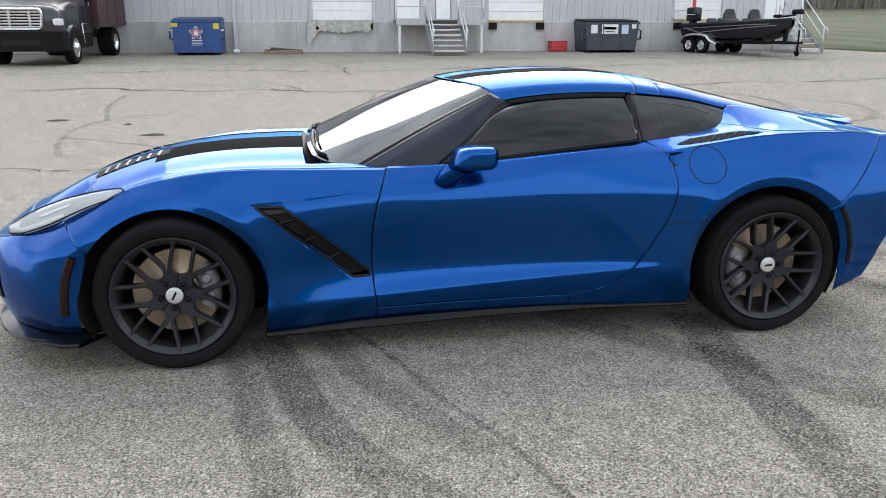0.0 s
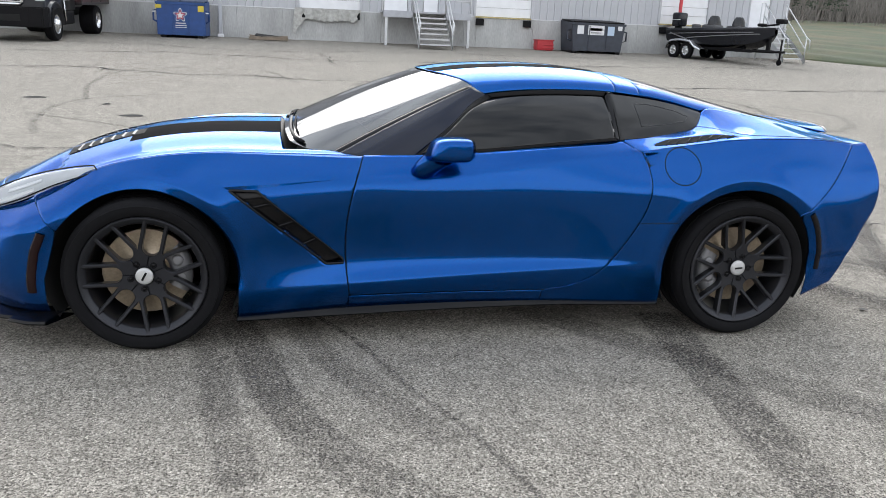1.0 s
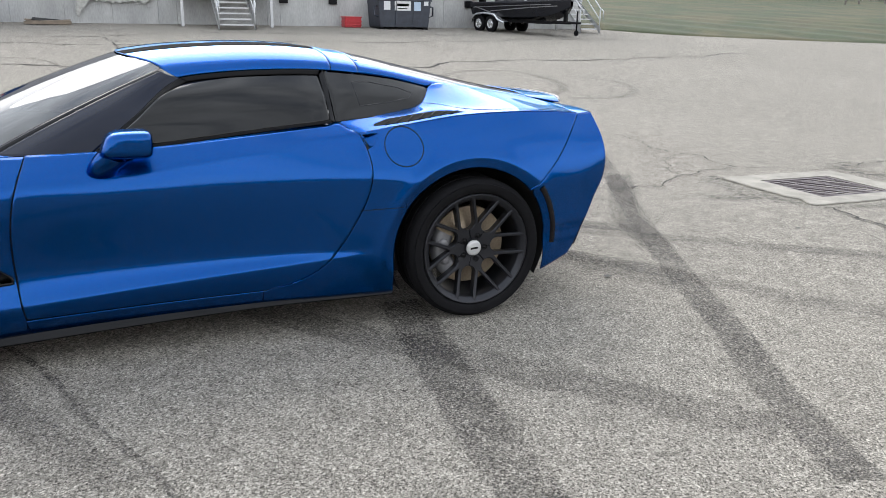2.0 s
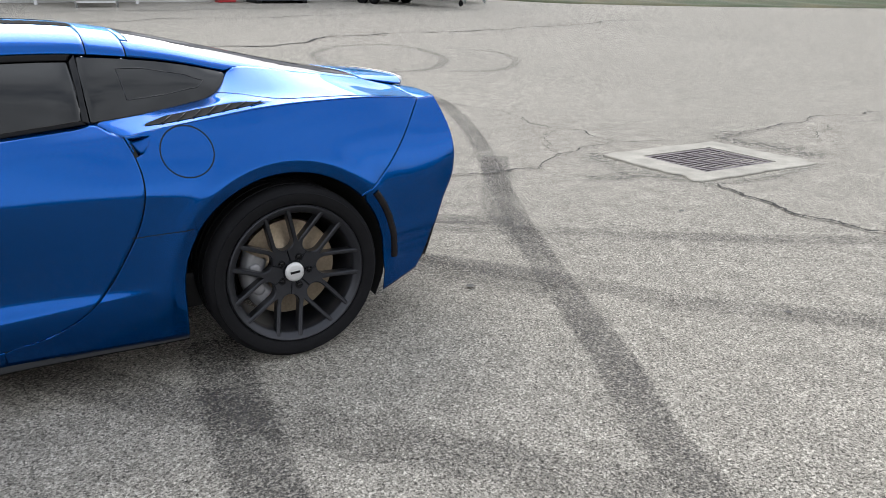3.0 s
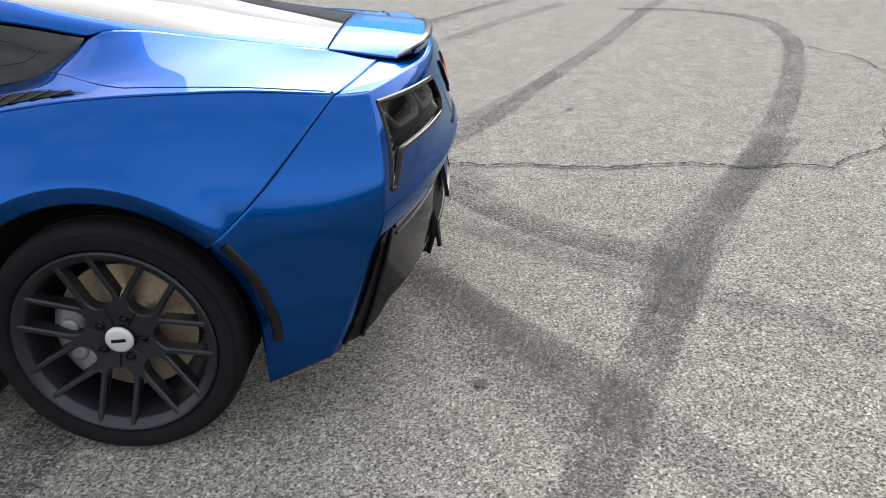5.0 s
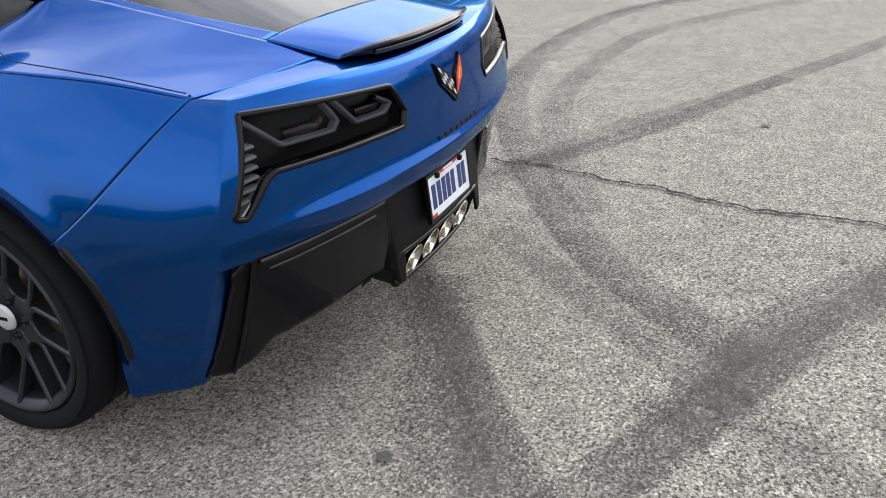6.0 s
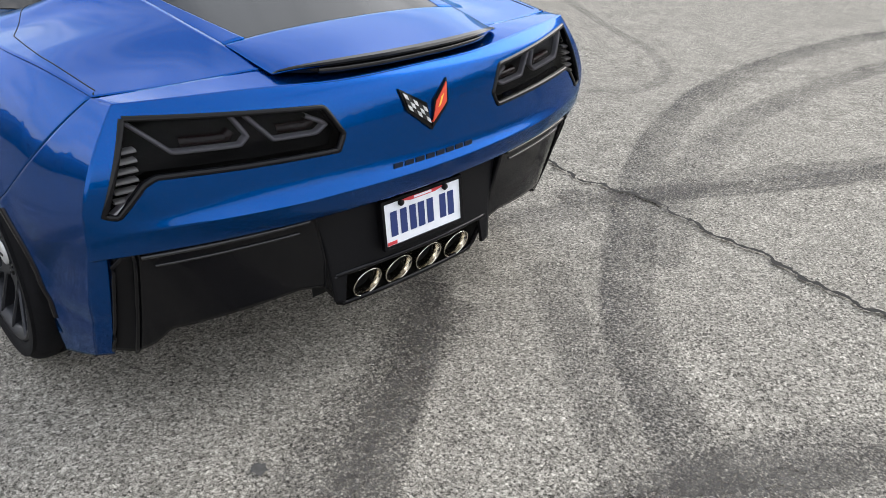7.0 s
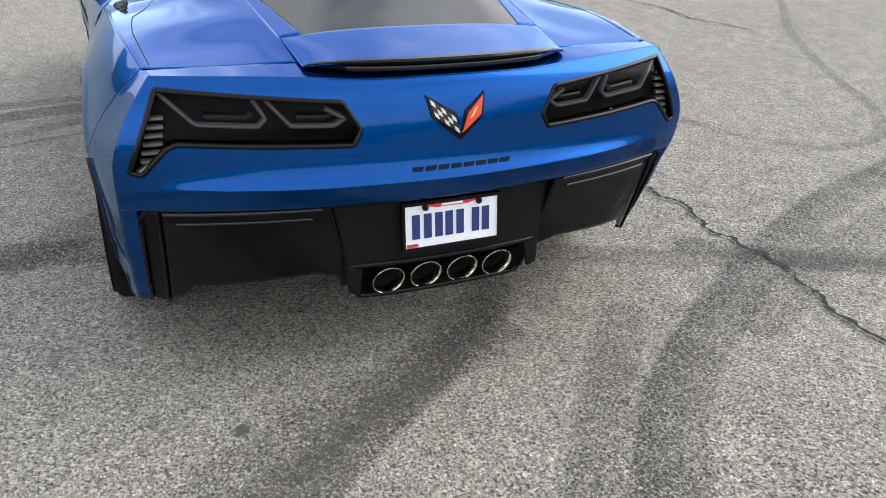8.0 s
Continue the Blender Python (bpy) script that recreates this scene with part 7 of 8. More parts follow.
def truck_wheel(parent, x, y, s, dual=False):
    bm = bmesh.new()
    base = Matrix.Translation((x, y, .48)) @ Euler((0, radians(90 * s), 0)).to_matrix().to_4x4()
    wdt = .52 if dual else .27
    revolve(bm, [(.28, -wdt / 2), (.44, -wdt / 2), (.48, -wdt / 2 + .05), (.48, wdt / 2 - .05), (.44, wdt / 2), (.28, wdt / 2 - .01)], 36, base)
    w = part("wheel", bm, M_RUBBER, parent, "black truck tyre")
    sharp(w, 30)
    bm = bmesh.new()
    h = -.10 if dual else .02
    revolve(bm, [(.28, wdt / 2 - .01), (.26, wdt / 2 + h - .05), (.14, wdt / 2 + h - .02), (.12, wdt / 2 + h + .05), (.0001, wdt / 2 + h + .06)], 24, base)
    part("rim", bm, M_CHROME_T, w, "bright wheel rim")


truck = tagged(empty("box_truck"), "black box truck with chrome grille and maroon cargo box", "truck")
truck.matrix_world = Matrix.Translation((-8.87, 21.75, gz(-8.9, 21.75))) @ Euler((math.atan(.0455), 0, radians(-3))).to_matrix().to_4x4()
bm = bmesh.new()
add_box(bm, (-.45, -.9, .62), (.45, 5.0, .86), .01)
part("chassis", bm, M_BLACK, truck, smooth=False)
hood_c = curve((-.95, .86, 1.52, .98), (-.86, 1.0, 1.62, 1.02), (-.5, 1.06, 1.75, 1.03), (.2, 1.10, 1.92, 1.06), (.62, 1.12, 2.0, 1.10))
bm = bmesh.new()
rows = []
for y in np.linspace(-.95, .62, 18):
    wd, zt, _ = hood_c(y)
    rows.append([(wd * np.sign(c) * abs(c) ** .45, y, .95 + (zt - .95) * abs(sn) ** .38) for c, sn in ((math.cos(a), math.sin(a)) for a in np.linspace(0, np.pi, 25))])
add_grid(bm, np.array(rows))
bmesh.ops.contextual_create(bm, geom=[e for e in bm.edges if e.is_boundary and abs(e.verts[0].co.y + .95) < .001 and abs(e.verts[1].co.y + .95) < .001])
part("hood", bm, M_TRUCK, truck, "rounded black hood")
bm = bmesh.new()
prof = [(.62, 1.05), (.62, 2.0), (.95, 2.72), (1.15, 2.80), (2.05, 2.80), (2.05, .80), (.75, .80)]
add_prism(bm, prof, "x", -1.08, 1.08)
bmesh.ops.bevel(bm, geom=list(bm.edges), offset=.06, segments=2, affect="EDGES")
part("cab", bm, M_TRUCK, truck, "black cab")
bm = bmesh.new()
add_grid(bm, np.array([[(x, .62 + .33 * t - .03, 2.03 + .69 * t) for t in np.linspace(.05, .95, 6)] for x in np.linspace(-.95, .95, 8)]))
part("windscreen", bm, M_GLASS_SIDE, truck, "dark windscreen")
for s in (-1, 1):
    bm = bmesh.new()
    add_grid(bm, np.array([[(s * 1.083, y, z) for z in (1.95, 2.55)] for y in (1.05, 1.75)]))
    part("side_window", bm, M_GLASS_SIDE, truck)
    bm = bmesh.new()
    r0 = [(s * w_, .0 + .62 * math.cos(a), .50 + .58 * math.sin(a)) for a in np.linspace(-.1, np.pi + .1, 16) for w_ in (.78,)]
    r1 = [(s * 1.17, p[1], p[2]) for p in r0]
    r2 = [(s * 1.15, p[1] * 1.08, .5 + (p[2] - .5) * 1.10) for p in r0]
    r3 = [(s * .9, p[1] * 1.12, .5 + (p[2] - .5) * 1.25) for p in r0]
    add_grid(bm, np.array([r0, r1, r2, r3]))
    part("wheel_arch", bm, M_TRUCK, truck)
    truck_wheel(truck, s * 1.02, .0, s)
    truck_wheel(truck, s * .90, 4.15, s, True)
    bm = bmesh.new()
    add_box(bm, (s * .86 - .23, -.93, 1.14), (s * .86 + .23, -.62, 1.34), .05)
    part("headlight", bm, M_LAMPW, truck, "clear headlight", smooth=False)
    bm = bmesh.new()
    add_tube(bm, [(s * 1.08, .95, 2.3), (s * 1.38, .85, 2.35), (s * 1.38, .85, 1.7), (s * 1.08, .95, 1.65)], .02, 6)
    mir = part("mirror_arm", bm, M_CHROME_T, truck)
    bm = bmesh.new()
    add_box(bm, (s * 1.38 - .11, .80, 1.80), (s * 1.38 + .11, .88, 2.28), .02)
    part("mirror", bm, M_BLACK, mir, smooth=False)
    bm = bmesh.new()
    add_tube(bm, [(s * 1.12, .85, .55), (s * 1.12, .85, 1.15), (s * 1.12, 1.3, 1.15)], .03, 6)
    part("grab_rail", bm, M_CHROME_T, truck)
    bm = bmesh.new()
    add_box(bm, (s * .80 - .28, .9, .42), (s * .80 + .28, 1.9, .84), .08)
    part("tank", bm, M_BLACK, truck, smooth=False)
bm = bmesh.new()
gr = along([(-.56, 1.04), (-.62, 1.50), (-.56, 1.60), (.56, 1.60), (.62, 1.50), (.56, 1.04), (-.56, 1.04)], 60, False)
add_tube(bm, [(x, -.985, z) for x, z in gr], .045, 8)
grille = part("grille", bm, M_CHROME_T, truck, "chrome grille")
for k in range(6):
    bm = bmesh.new()
    add_box(bm, (-.57, -1.0, 1.09 + k * .082), (.57, -.955, 1.125 + k * .082), .01)
    part("grille_bar", bm, M_CHROME_T, grille, smooth=False)
for x in (-.28, .28):
    bm = bmesh.new()
    add_box(bm, (x - .035, -1.01, 1.06), (x + .035, -.95, 1.58), .01)
    part("grille_post", bm, M_CHROME_T, grille, smooth=False)
bm = bmesh.new()
add_box(bm, (-.60, -.962, 1.05), (.60, -.955, 1.58))
part("grille_backing", bm, M_VOID, grille, smooth=False)
bm = bmesh.new()
prof = [(-1.17, -.72), (-1.10, -1.02), (-.75, -1.12), (.75, -1.12), (1.10, -1.02), (1.17, -.72), (1.17, -.55), (-1.17, -.55)]
add_prism(bm, prof, "z", .42, .98)
bmesh.ops.bevel(bm, geom=list(bm.edges), offset=.03, segments=2, affect="EDGES")
bump = part("bumper", bm, M_BLACK, truck, "black bumper", smooth=False)
bm = bmesh.new()
add_box(bm, (-.52, -1.135, .58), (.52, -1.115, .76), .008)
part("bumper_slot", bm, M_VOID, bump, smooth=False)
bm = bmesh.new()
add_box(bm, (-1.22, 2.20, 1.05), (1.22, 5.35, 3.75), .03)
cargo = part("cargo_box", bm, M_BOX, truck, "maroon cargo box", smooth=False)
for a, b in (((-1.235, 2.19, 1.00), (1.235, 5.36, 1.08)), ((-1.235, 2.19, 3.70), (1.235, 5.36, 3.78))):
    bm = bmesh.new()
    add_box(bm, a, b, .01)
    part("box_rail", bm, M_BOX_DARK, cargo, smooth=False)
for y in (2.22, 3.30, 3.36, 4.35, 5.30):
    bm = bmesh.new()
    add_box(bm, (1.215, y - .03, 1.08), (1.232, y + .03, 3.70))
    part("box_post", bm, M_BOX_DARK, cargo, smooth=False)
bm = bmesh.new()
revolve(bm, [(.0001, .006), (.11, .006), (.11, 0)], 20, Matrix.Translation((1.222, 2.85, 2.28)) @ Euler((0, radians(90), 0)).to_matrix().to_4x4())
part("round_sign", bm, M_STICK_W, cargo)


# ---- bass boat on its trailer ----
M_HULL = material("black_gelcoat", (.008, .009, .013), .22, coat=.2, spec=.25, vary=.05)
M_HULL_STRIPE = material("grey_hull_stripe", (.16, .16, .17), .25)
M_SEAT = material("dark_boat_vinyl", (.035, .036, .04), .5)
BOAT = Matrix.Translation((15.5, 24.23, gz(15.5, 24.23))) @ Euler((0, .02, radians(-72))).to_matrix().to_4x4() @ Matrix.Diagonal((.92, .92, .95, 1))
boat = tagged(empty("bass_boat"), "low black bass boat with grey stripes and outboard motor", "boat")
boat.matrix_world = BOAT
beam = curve((-2.5, .98, .52), (-1.5, 1.05, .45), (0, 1.05, .44), (1.2, .88, .50), (2.0, .52, .70), (2.5, .08, 1.10))
deck_z = curve((-2.5, 1.18), (-1, 1.22), (1, 1.30), (2.5, 1.38))
xs = np.linspace(-2.5, 2.5, 40)
bm = bmesh.new()
rows = []
for x in xs:
    b, k = beam(x)
    z = float(deck_z(x))
    rows.append([(x, 0, k), (x, b * .45, k + .06), (x, b * .86, k + .20 * (1.15 - k) / .7), (x, b * .97, z - .22), (x, b, z - .10), (x, b * 1.02, z - .06), (x, b, z), (x, b * .86, z + .005), (x, b * .80, z - .06), (x, 0, z - .08)])
p = np.array(rows)
add_grid(bm, p)
add_grid(bm, p * (1, -1, 1), flip=True)
a = [bm.verts.new(q) for q in rows[0]]
bb = [bm.verts.new((q[0], -q[1], q[2])) for q in rows[0][1:-1]]
bm.faces.new(a + bb[::-1])
sharp(part("hull", bm, M_HULL, boat, "gloss black hull"), 35)
for s in (-1, 1):
    for z0, z1, x0, x1, wd in ((.85, 1.12, -1.2, 2.1, .035), (.98, 1.17, -2.3, 1.9, .030), (1.02, .80, -2.2, -1.2, .05)):
        bm = bmesh.new()
        xx = np.linspace(x0, x1, 24)
        zc = np.linspace(z0, z1, 24)
        bx = beam(xx)
        dz = deck_z(xx)
        f = lambda z: np.where(z > dz - .22, bx[:, 0] * (.97 + .03 * np.clip((z - dz + .22) / .12, 0, 1)), bx[:, 0] * (.86 + .11 * np.clip((z - (bx[:, 1] + .2)) / (dz - .42 - bx[:, 1]), 0, 1)))
        add_grid(bm, np.stack([np.stack([xx, s * (f(zc + k) + .012), zc + k], -1) for k in (-wd / 2, wd / 2)], 1))
        part("stripe", bm, M_HULL_STRIPE, boat, "grey hull stripe")
bm = bmesh.new()
add_box(bm, (-3.0, -.22, 1.20), (-2.45, .22, 1.78), .10, Matrix.Translation((0, 0, .08)))
motor = part("outboard_motor", bm, M_HULL, boat, "black outboard motor")
bm = bmesh.new()
add_box(bm, (-2.9, -.10, .45), (-2.6, .10, 1.30), .04)
part("leg", bm, M_BLACK, motor)
bm = bmesh.new()
add_box(bm, (-2.995, -.225, 1.55), (-2.47, .225, 1.57), .005)
part("band", bm, M_STICK_W, motor, smooth=False)
for x, y in ((-.15, -.66), (-.05, .66)):
    bm = bmesh.new()
    add_box(bm, (x - .35, y - .30, 1.10), (x + .35, y + .30, 1.40), .10)
    con = part("console", bm, M_SEAT, boat)
    bm = bmesh.new()
    rows = [[(x + .28 * math.cos(a) * r_ + .05, y + .30 * math.sin(a) * r_, 1.38 + h) for r_, h in ((1, 0), (.9, .16), (.7, .30), (.45, .36))] for a in np.linspace(-1.9, 1.9, 18)]
    add_grid(bm, np.array(rows))
    part("wind_shield", bm, M_GLASS_SIDE, con, "smoked curved wind shield")
for x, y in ((-1.0, -.45), (-1.0, .45), (-1.45, 0)):
    bm = bmesh.new()
    add_box(bm, (x - .25, y - .25, 1.10), (x + .25, y + .25, 1.28), .06)
    add_box(bm, (x - .30, y - .24, 1.20), (x - .18, y + .24, 1.40), .06)
    part("seat", bm, M_SEAT, boat, "dark grey boat seat")
bm = bmesh.new()
add_rod(bm, (1.6, .15, 1.42), (2.45, .15, 1.50), .035, 8)
add_box(bm, (2.35, .02, 1.52), (2.75, .28, 1.70), .05)
add_box(bm, (1.5, .02, 1.40), (1.8, .28, 1.52), .04)
part("trolling_motor", bm, M_BLACK, boat, "black trolling motor on the bow")
trailer = tagged(empty("boat_trailer"), "black tandem-axle boat trailer with silver fenders", "trailer")
trailer.matrix_world = BOAT
for s in (-1, 1):
    bm = bmesh.new()
    add_box(bm, (-2.3, s * .62 - .05, .42), (2.0, s * .62 + .05, .54), .01)
    part("frame_rail", bm, M_BLACK, trailer, smooth=False)
    bm = bmesh.new()
    add_tube(bm, [(1.95, s * .62, .48), (3.0, 0, .50)], .05, 6)
    part("tongue", bm, M_BLACK, trailer)
    bm = bmesh.new()
    arc = [(-2.25, .38), (-2.2, .60), (-2.02, .74), (-1.8, .78), (-1.1, .78), (-.85, .74), (-.68, .60), (-.25, .44)]
    pts = along(arc, 30)
    rows = [[(x, s * w_, z + o) for w_, o in ((.78, 0), (1.10, 0), (1.12, -.03), (1.12, -.09))] for x, z in pts]
    add_grid(bm, np.array(rows))
    part("fender", bm, M_CHROME_T, trailer, "silver trailer fender")
    for x in (-1.85, -1.12):
        bm = bmesh.new()
        base = Matrix.Translation((x, s * .96, .34)) @ Euler((radians(-90 * s), 0, 0)).to_matrix().to_4x4()
        revolve(bm, [(.19, -.10), (.30, -.10), (.335, -.07), (.335, .07), (.30, .10), (.19, .09)], 32, base)
        w = part("wheel", bm, M_RUBBER, trailer, "black trailer tyre")
        bm = bmesh.new()
        revolve(bm, [(.195, .09), (.17, .06), (.10, .085), (.07, .10), (.0001, .105)], 24, base)
        for k in range(5):
            an = 2 * math.pi * k / 5
            add_rod(bm, base @ Vector((.06 * math.cos(an), .06 * math.sin(an), .095)), base @ Vector((.18 * math.cos(an), .18 * math.sin(an), .085)), .022, 6)
        part("rim", bm, M_CHROME_T, w, "silver five-spoke rim")
    bm = bmesh.new()
    add_box(bm, (-2.2, s * .35 - .07, .50), (1.4, s * .35 + .07, .60), .01)
    part("bunk", bm, M_BLACK, trailer, smooth=False)
bm = bmesh.new()
add_rod(bm, (2.75, .10, .10), (2.75, .10, .95), .035, 8)
jack = part("jack", bm, M_BLACK, trailer, "tongue jack")
bm = bmesh.new()
revolve(bm, [(.0001, -.03), (.09, -.03), (.11, -.015), (.11, .015), (.09, .03), (.0001, .03)], 18, Matrix.Translation((2.75, .10, .11)) @ Euler((radians(90), 0, 0)).to_matrix().to_4x4())
part("jack_wheel", bm, M_RUBBER, jack)
bm = bmesh.new()
add_box(bm, (2.15, -.06, .5), (2.30, .06, 1.15), .02)
add_rod(bm, (2.1, -.12, 1.10), (2.1, .12, 1.10), .06, 10)
part("winch_post", bm, M_BLACK, trailer, smooth=False)
bm = bmesh.new()
add_rod(bm, (14.82, WALL_Y - .4, gz(14.8, WALL_Y - .4)), (14.82, WALL_Y - .4, 4.0), .07, 12)
tagged(link("bollard", bm, M_RED), "tall red steel guard post before a dock door", "post")


# ---- grass bank and bare trees beyond ----
def grass_material():
    m = material("patchy_spring_grass", (.033, .041, .014), .9, vary=.22, scale=.9, fine=.35, fine_scale=18, bump=.6, bump_scale=30)
    n, l = m.node_tree.nodes, m.node_tree.links
    b = n["Principled BSDF"]
    src = b.inputs["Base Color"].links[0].from_socket
    co = n.new("ShaderNodeTexCoord")
    t = n.new("ShaderNodeTexNoise")
    t.inputs["Scale"].default_value = .35
    t.inputs["Detail"].default_value = 7
    l.new(co.outputs["Object"], t.inputs["Vector"])
    r = n.new("ShaderNodeValToRGB")
    r.color_ramp.elements[0].position, r.color_ramp.elements[1].position = .42, .62
    r.color_ramp.elements[0].color, r.color_ramp.elements[1].color = (.75, .95, .7, 1), (1.7, 1.25, 1.3, 1)
    l.new(t.outputs["Fac"], r.inputs["Fac"])
    k = n.new("ShaderNodeVectorMath")
    k.operation = "MULTIPLY"
    l.new(src, k.inputs[0])
    l.new(r.outputs["Color"], k.inputs[1])
    l.new(k.outputs["Vector"], b.inputs["Base Color"])
    return m


def bank_height(x, d):
    """Height over the lot at distance d behind the grass edge."""
    return .03 + .16 * (1 - np.exp(-d / 3.0)) + .030 * d


bm = bmesh.new()
gx = np.r_[np.linspace(20.3, 40, 60), np.linspace(41, 120, 30), 200, 400]
gd = np.r_[np.linspace(0, 12, 40), np.linspace(13, 70, 30), 140, 300]
X, D = np.meshgrid(gx, gd, indexing="ij")
Yg = GRASS_EDGE(X) + D
Zg = ground_z(X, Yg) + np.where(D < .01, -.05, bank_height(X, np.minimum(D, 70)) + .03 * np.sin(X * 1.7 + D) * np.clip(D, 0, 1))
add_grid(bm, np.stack([X, Yg, Zg], -1))
tagged(link("grass_bank", bm, grass_material()), "patchy green and straw-coloured grass bank beside the lot", "grass", kind="stuff")


def bank_top(x, y):
    d = y - float(GRASS_EDGE(x))
    return gz(x, y) + (float(bank_height(x, min(d, 70))) if d > 0 else 0)


M_BARK = material("grey_bark", (.16, .145, .13), .9, vary=.25, scale=5)
M_NEEDLE = material("dark_pine_needles", (.020, .045, .018), .8, vary=.3, scale=3)


def bare_tree(seed, h):
    r = random.Random(seed)
    t = empty("bare_tree")
    bm = bmesh.new()
    tw = bmesh.new()

    def limb(p, d, length, rad, depth):
        n = 4
        pts = [Vector(p)]
        dd = Vector(d)
        for k in range(n):
            dd = (dd + Vector((r.uniform(-.18, .18), r.uniform(-.18, .18), r.uniform(-.02, .16)))).normalized()
            pts.append(pts[-1] + dd * length / n)
        for k in range(n):
            add_rod(bm if depth < 1 else tw, pts[k], pts[k + 1], rad * (1 - .8 * k / n), 5 if depth < 2 else 3, rad * (1 - .8 * (k + 1) / n), False)
        if depth < 3:
            for k in range((7, 4, 3)[depth]):
                q = pts[1 + k * (n - 1) // (7, 4, 3)[depth]] if depth else pts[min(n, 1 + k // 2)]
                a = r.uniform(0, 6.28)
                nd = (dd * .6 + Vector((math.cos(a), math.sin(a), .45))).normalized()
                limb(q, nd, length * r.uniform(.42, .6), rad * .42, depth + 1)
    limb((0, 0, -.2), (0, 0, 1), h * .62, h * .010, 0)
    part("trunk", bm, M_BARK, t)
    part("crown", tw, M_BARK, t, "bare leafless branches")
    return tagged(t, "bare leafless tree beyond the grass bank", "tree", "bare trees beyond the bank")


kinds = [bare_tree(k, h) for k, h in ((1, 10), (2, 12), (3, 9))]
rt = random.Random(4)
spots = [(x + rt.uniform(-1.2, 1.2), 66 + rt.uniform(-7, 10)) for x in np.arange(24, 84, 1.3)] + [(x + rt.uniform(-1, 1), 52 + rt.uniform(-5, 4)) for x in np.arange(60, 100, 4.0)]
for k, (x, y) in enumerate(spots):
    m = Matrix.Translation((x, y, bank_top(x, y))) @ Matrix.Rotation(rt.uniform(0, 6.28), 4, "Z")
    if k < 3:
        kinds[k].matrix_world = m
    else:
        copy_thing(kinds[k % 3], m)
for x, y, h in ((46.0, 62.0, 9.0), (61.0, 66.0, 8.0)):
    t = tagged(empty("pine_tree", (x, y, bank_top(x, y))), "dark green pine tree beyond the grass bank", "tree")
    bm = bmesh.new()
    add_rod(bm, (0, 0, -.2), (0, 0, h * .9), .18, 8, .04)
    part("trunk", bm, M_BARK, t)
    bm = bmesh.new()
    rp = random.Random(9)
    for k in range(1500):
        f = rp.random() ** .8
        a = rp.uniform(0, 6.28)
        rad = (1 - f) * h * .26 * rp.uniform(.3, 1)
        c = Vector((rad * math.cos(a), rad * math.sin(a), h * (.10 + .9 * f)))
        q = Euler((rp.uniform(-.5, .5), rp.uniform(-.5, .5), a)).to_matrix()
        vs = [bm.verts.new(c + q @ Vector(v)) for v in ((-.14, 0, 0), (.20, -.07, -.05), (.30, 0, -.02), (.20, .07, -.05), (.05, 0, .07))]
        bm.faces.new((vs[0], vs[1], vs[4]))
        bm.faces.new((vs[1], vs[2], vs[4]))
        bm.faces.new((vs[2], vs[3], vs[4]))
        bm.faces.new((vs[3], vs[0], vs[4]))
    part("crown", bm, M_NEEDLE, t, smooth=False)

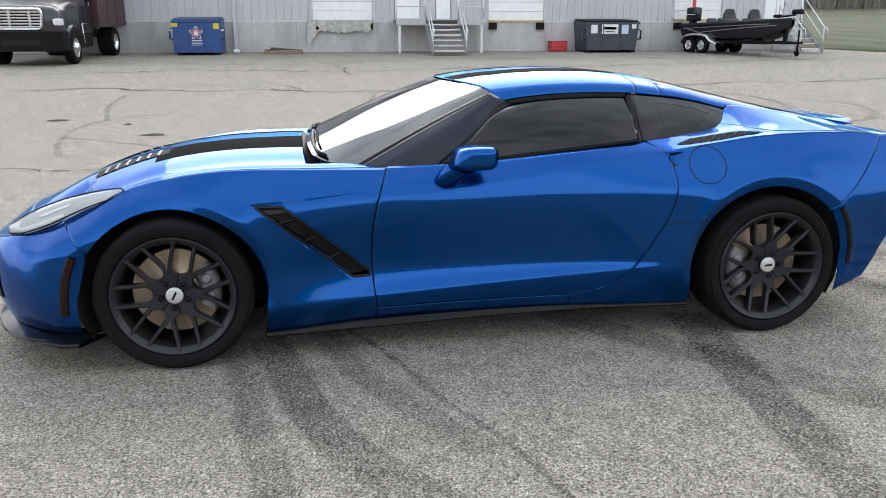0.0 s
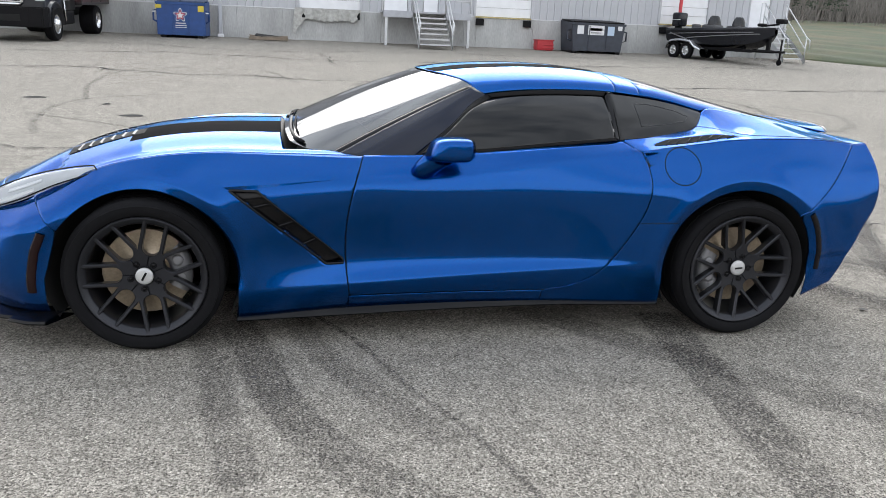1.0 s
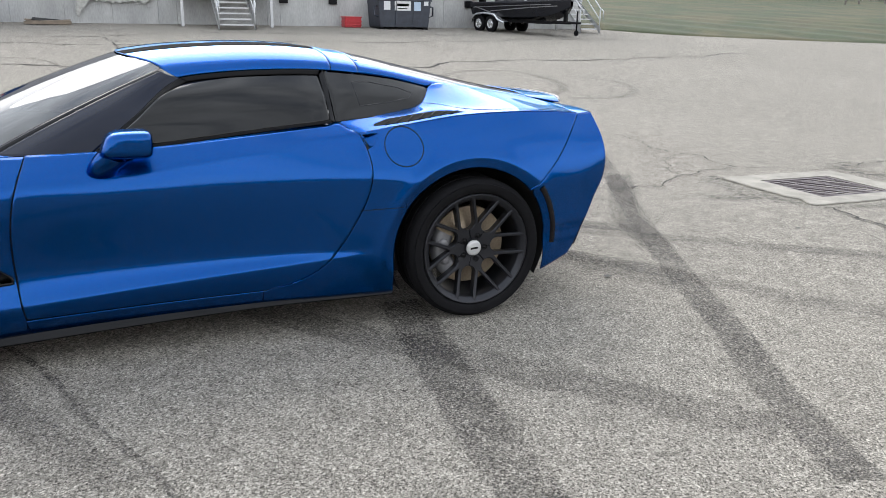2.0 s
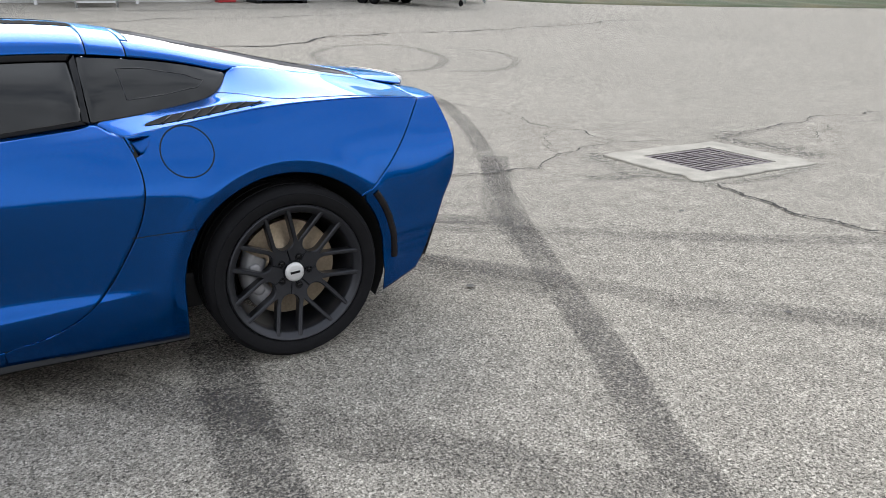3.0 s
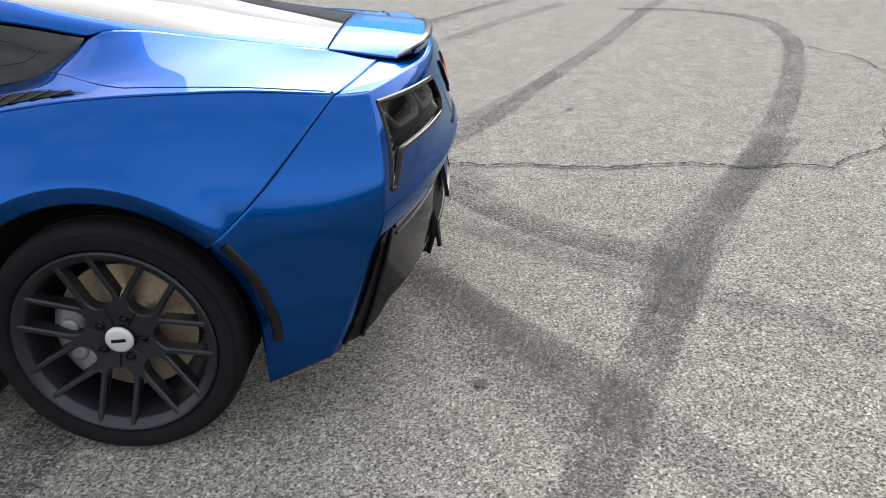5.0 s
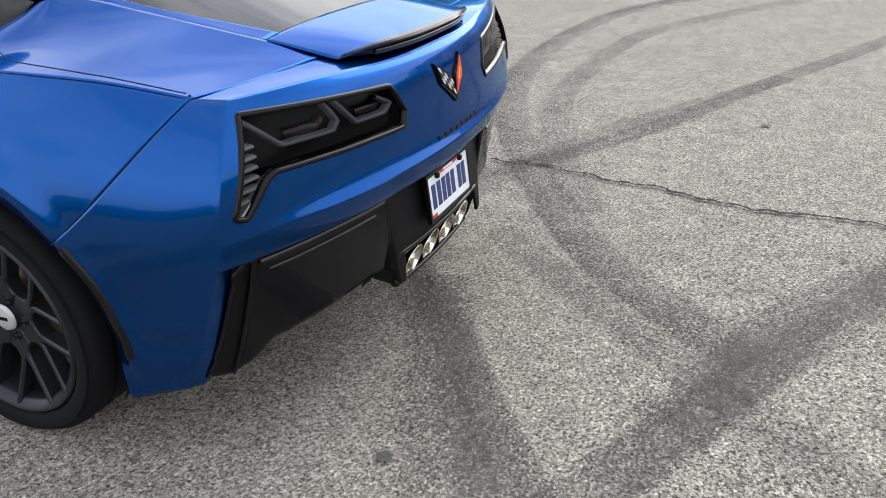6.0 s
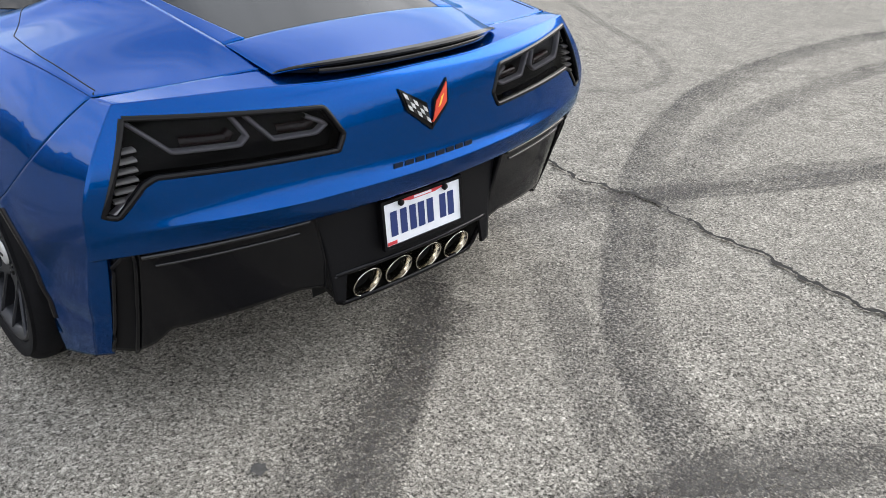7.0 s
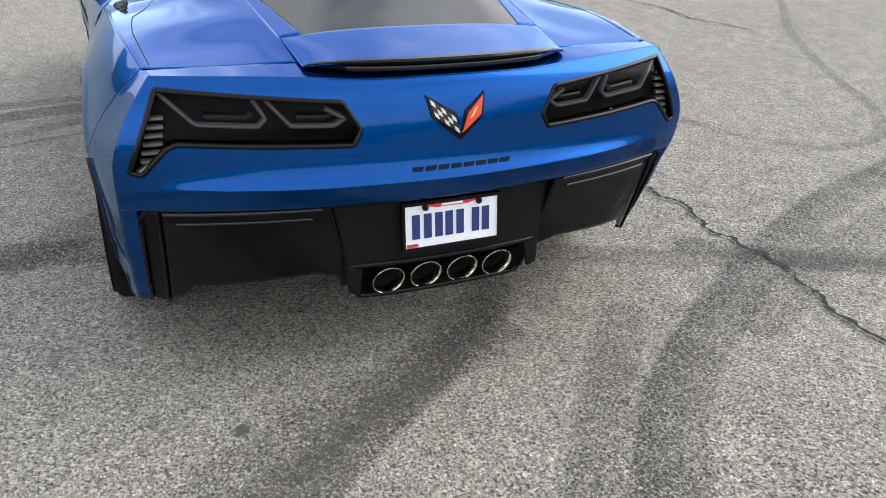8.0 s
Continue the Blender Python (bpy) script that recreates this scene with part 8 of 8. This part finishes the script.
# tangle of thin bare brush under the trees
verts, faces = [], []
rb = random.Random(21)
for k in range(1500):
    x, y = rb.uniform(24, 92), rb.uniform(54, 72)
    z = bank_top(x, y)
    p, d = Vector((x, y, z - .1)), Vector((rb.uniform(-.35, .35), rb.uniform(-.3, .3), 1))
    for j in range(3):
        q = p + d * rb.uniform(.5, 1.5)
        n0 = len(verts)
        for c, r0 in ((p, .030 - .008 * j), (q, .022 - .008 * j)):
            verts += [(c.x + r0 * math.cos(a), c.y + r0 * math.sin(a), c.z) for a in (0, 2.1, 4.2)]
        faces += [(n0 + i, n0 + (i + 1) % 3, n0 + 3 + (i + 1) % 3, n0 + 3 + i) for i in range(3)]
        p, d = q, (d + Vector((rb.uniform(-.6, .6), rb.uniform(-.5, .5), 0))).normalized()
me = bpy.data.meshes.new("bare_brush")
me.from_pydata(verts, [], faces)
me.materials.append(M_BARK)
tagged(new("bare_brush", me), "tangle of thin bare brush beyond the grass bank", "brush", kind="stuff")

# dense grey thicket behind the bare trees
bm = bmesh.new()
rk = random.Random(31)
for k in range(420):
    x, y = rk.uniform(18, 150), rk.uniform(74, 96)
    h = rk.uniform(7.0, 12.0)
    made = bmesh.ops.create_icosphere(bm, subdivisions=1, radius=1.0, matrix=Matrix.Translation((x, y, bank_top(x, y) + h * .35)) @ Matrix.Diagonal((rk.uniform(1.5, 3.2), 2.0, h * .65, 1)))
    for v in made["verts"]:
        v.co += Vector((rk.uniform(-.7, .7), rk.uniform(-.5, .5), rk.uniform(-.9, .9)))
M_THICKET = material("grey_thicket", (.17, .16, .145), .95, vary=.35, scale=.9, fine=.4, fine_scale=4, stretch=(2.5, 1, .5))
tagged(link("bare_thicket", bm, M_THICKET, smooth=False), "dense grey leafless thicket behind the trees", "woods", kind="stuff")

# woods that close the lot behind the camera, seen only mirrored in the paint
bm = bmesh.new()
rw = random.Random(12)
for k in range(520):
    a = rw.uniform(-2.75, .62)
    r = rw.uniform(52, 66)
    # unseen stretch facing the flank is added, and taller, to darken its reflections
    x, y, h = r * math.cos(a), r * math.sin(a) - 4, rw.uniform(5.0, 9.5) * (.75 if a < -.75 else .45)
    z = gz(x, y)
    made = bmesh.ops.create_icosphere(bm, subdivisions=1, radius=1.0, matrix=Matrix.Translation((x, y, z + h * .45)) @ Matrix.Diagonal((rw.uniform(1.6, 3.0), rw.uniform(1.6, 3.0), h * .55, 1)))
    for v in made["verts"]:
        v.co += Vector((rw.uniform(-.5, .5), rw.uniform(-.5, .5), rw.uniform(-.6, .6)))
M_WOODS = material("distant_woods", (.045, .043, .032), .95, vary=.3, scale=.4, fine=.3, fine_scale=3)
tagged(link("distant_woods", bm, M_WOODS, smooth=False), "distant dark woods behind the camera, partly added to darken reflections", "woods", kind="stuff")
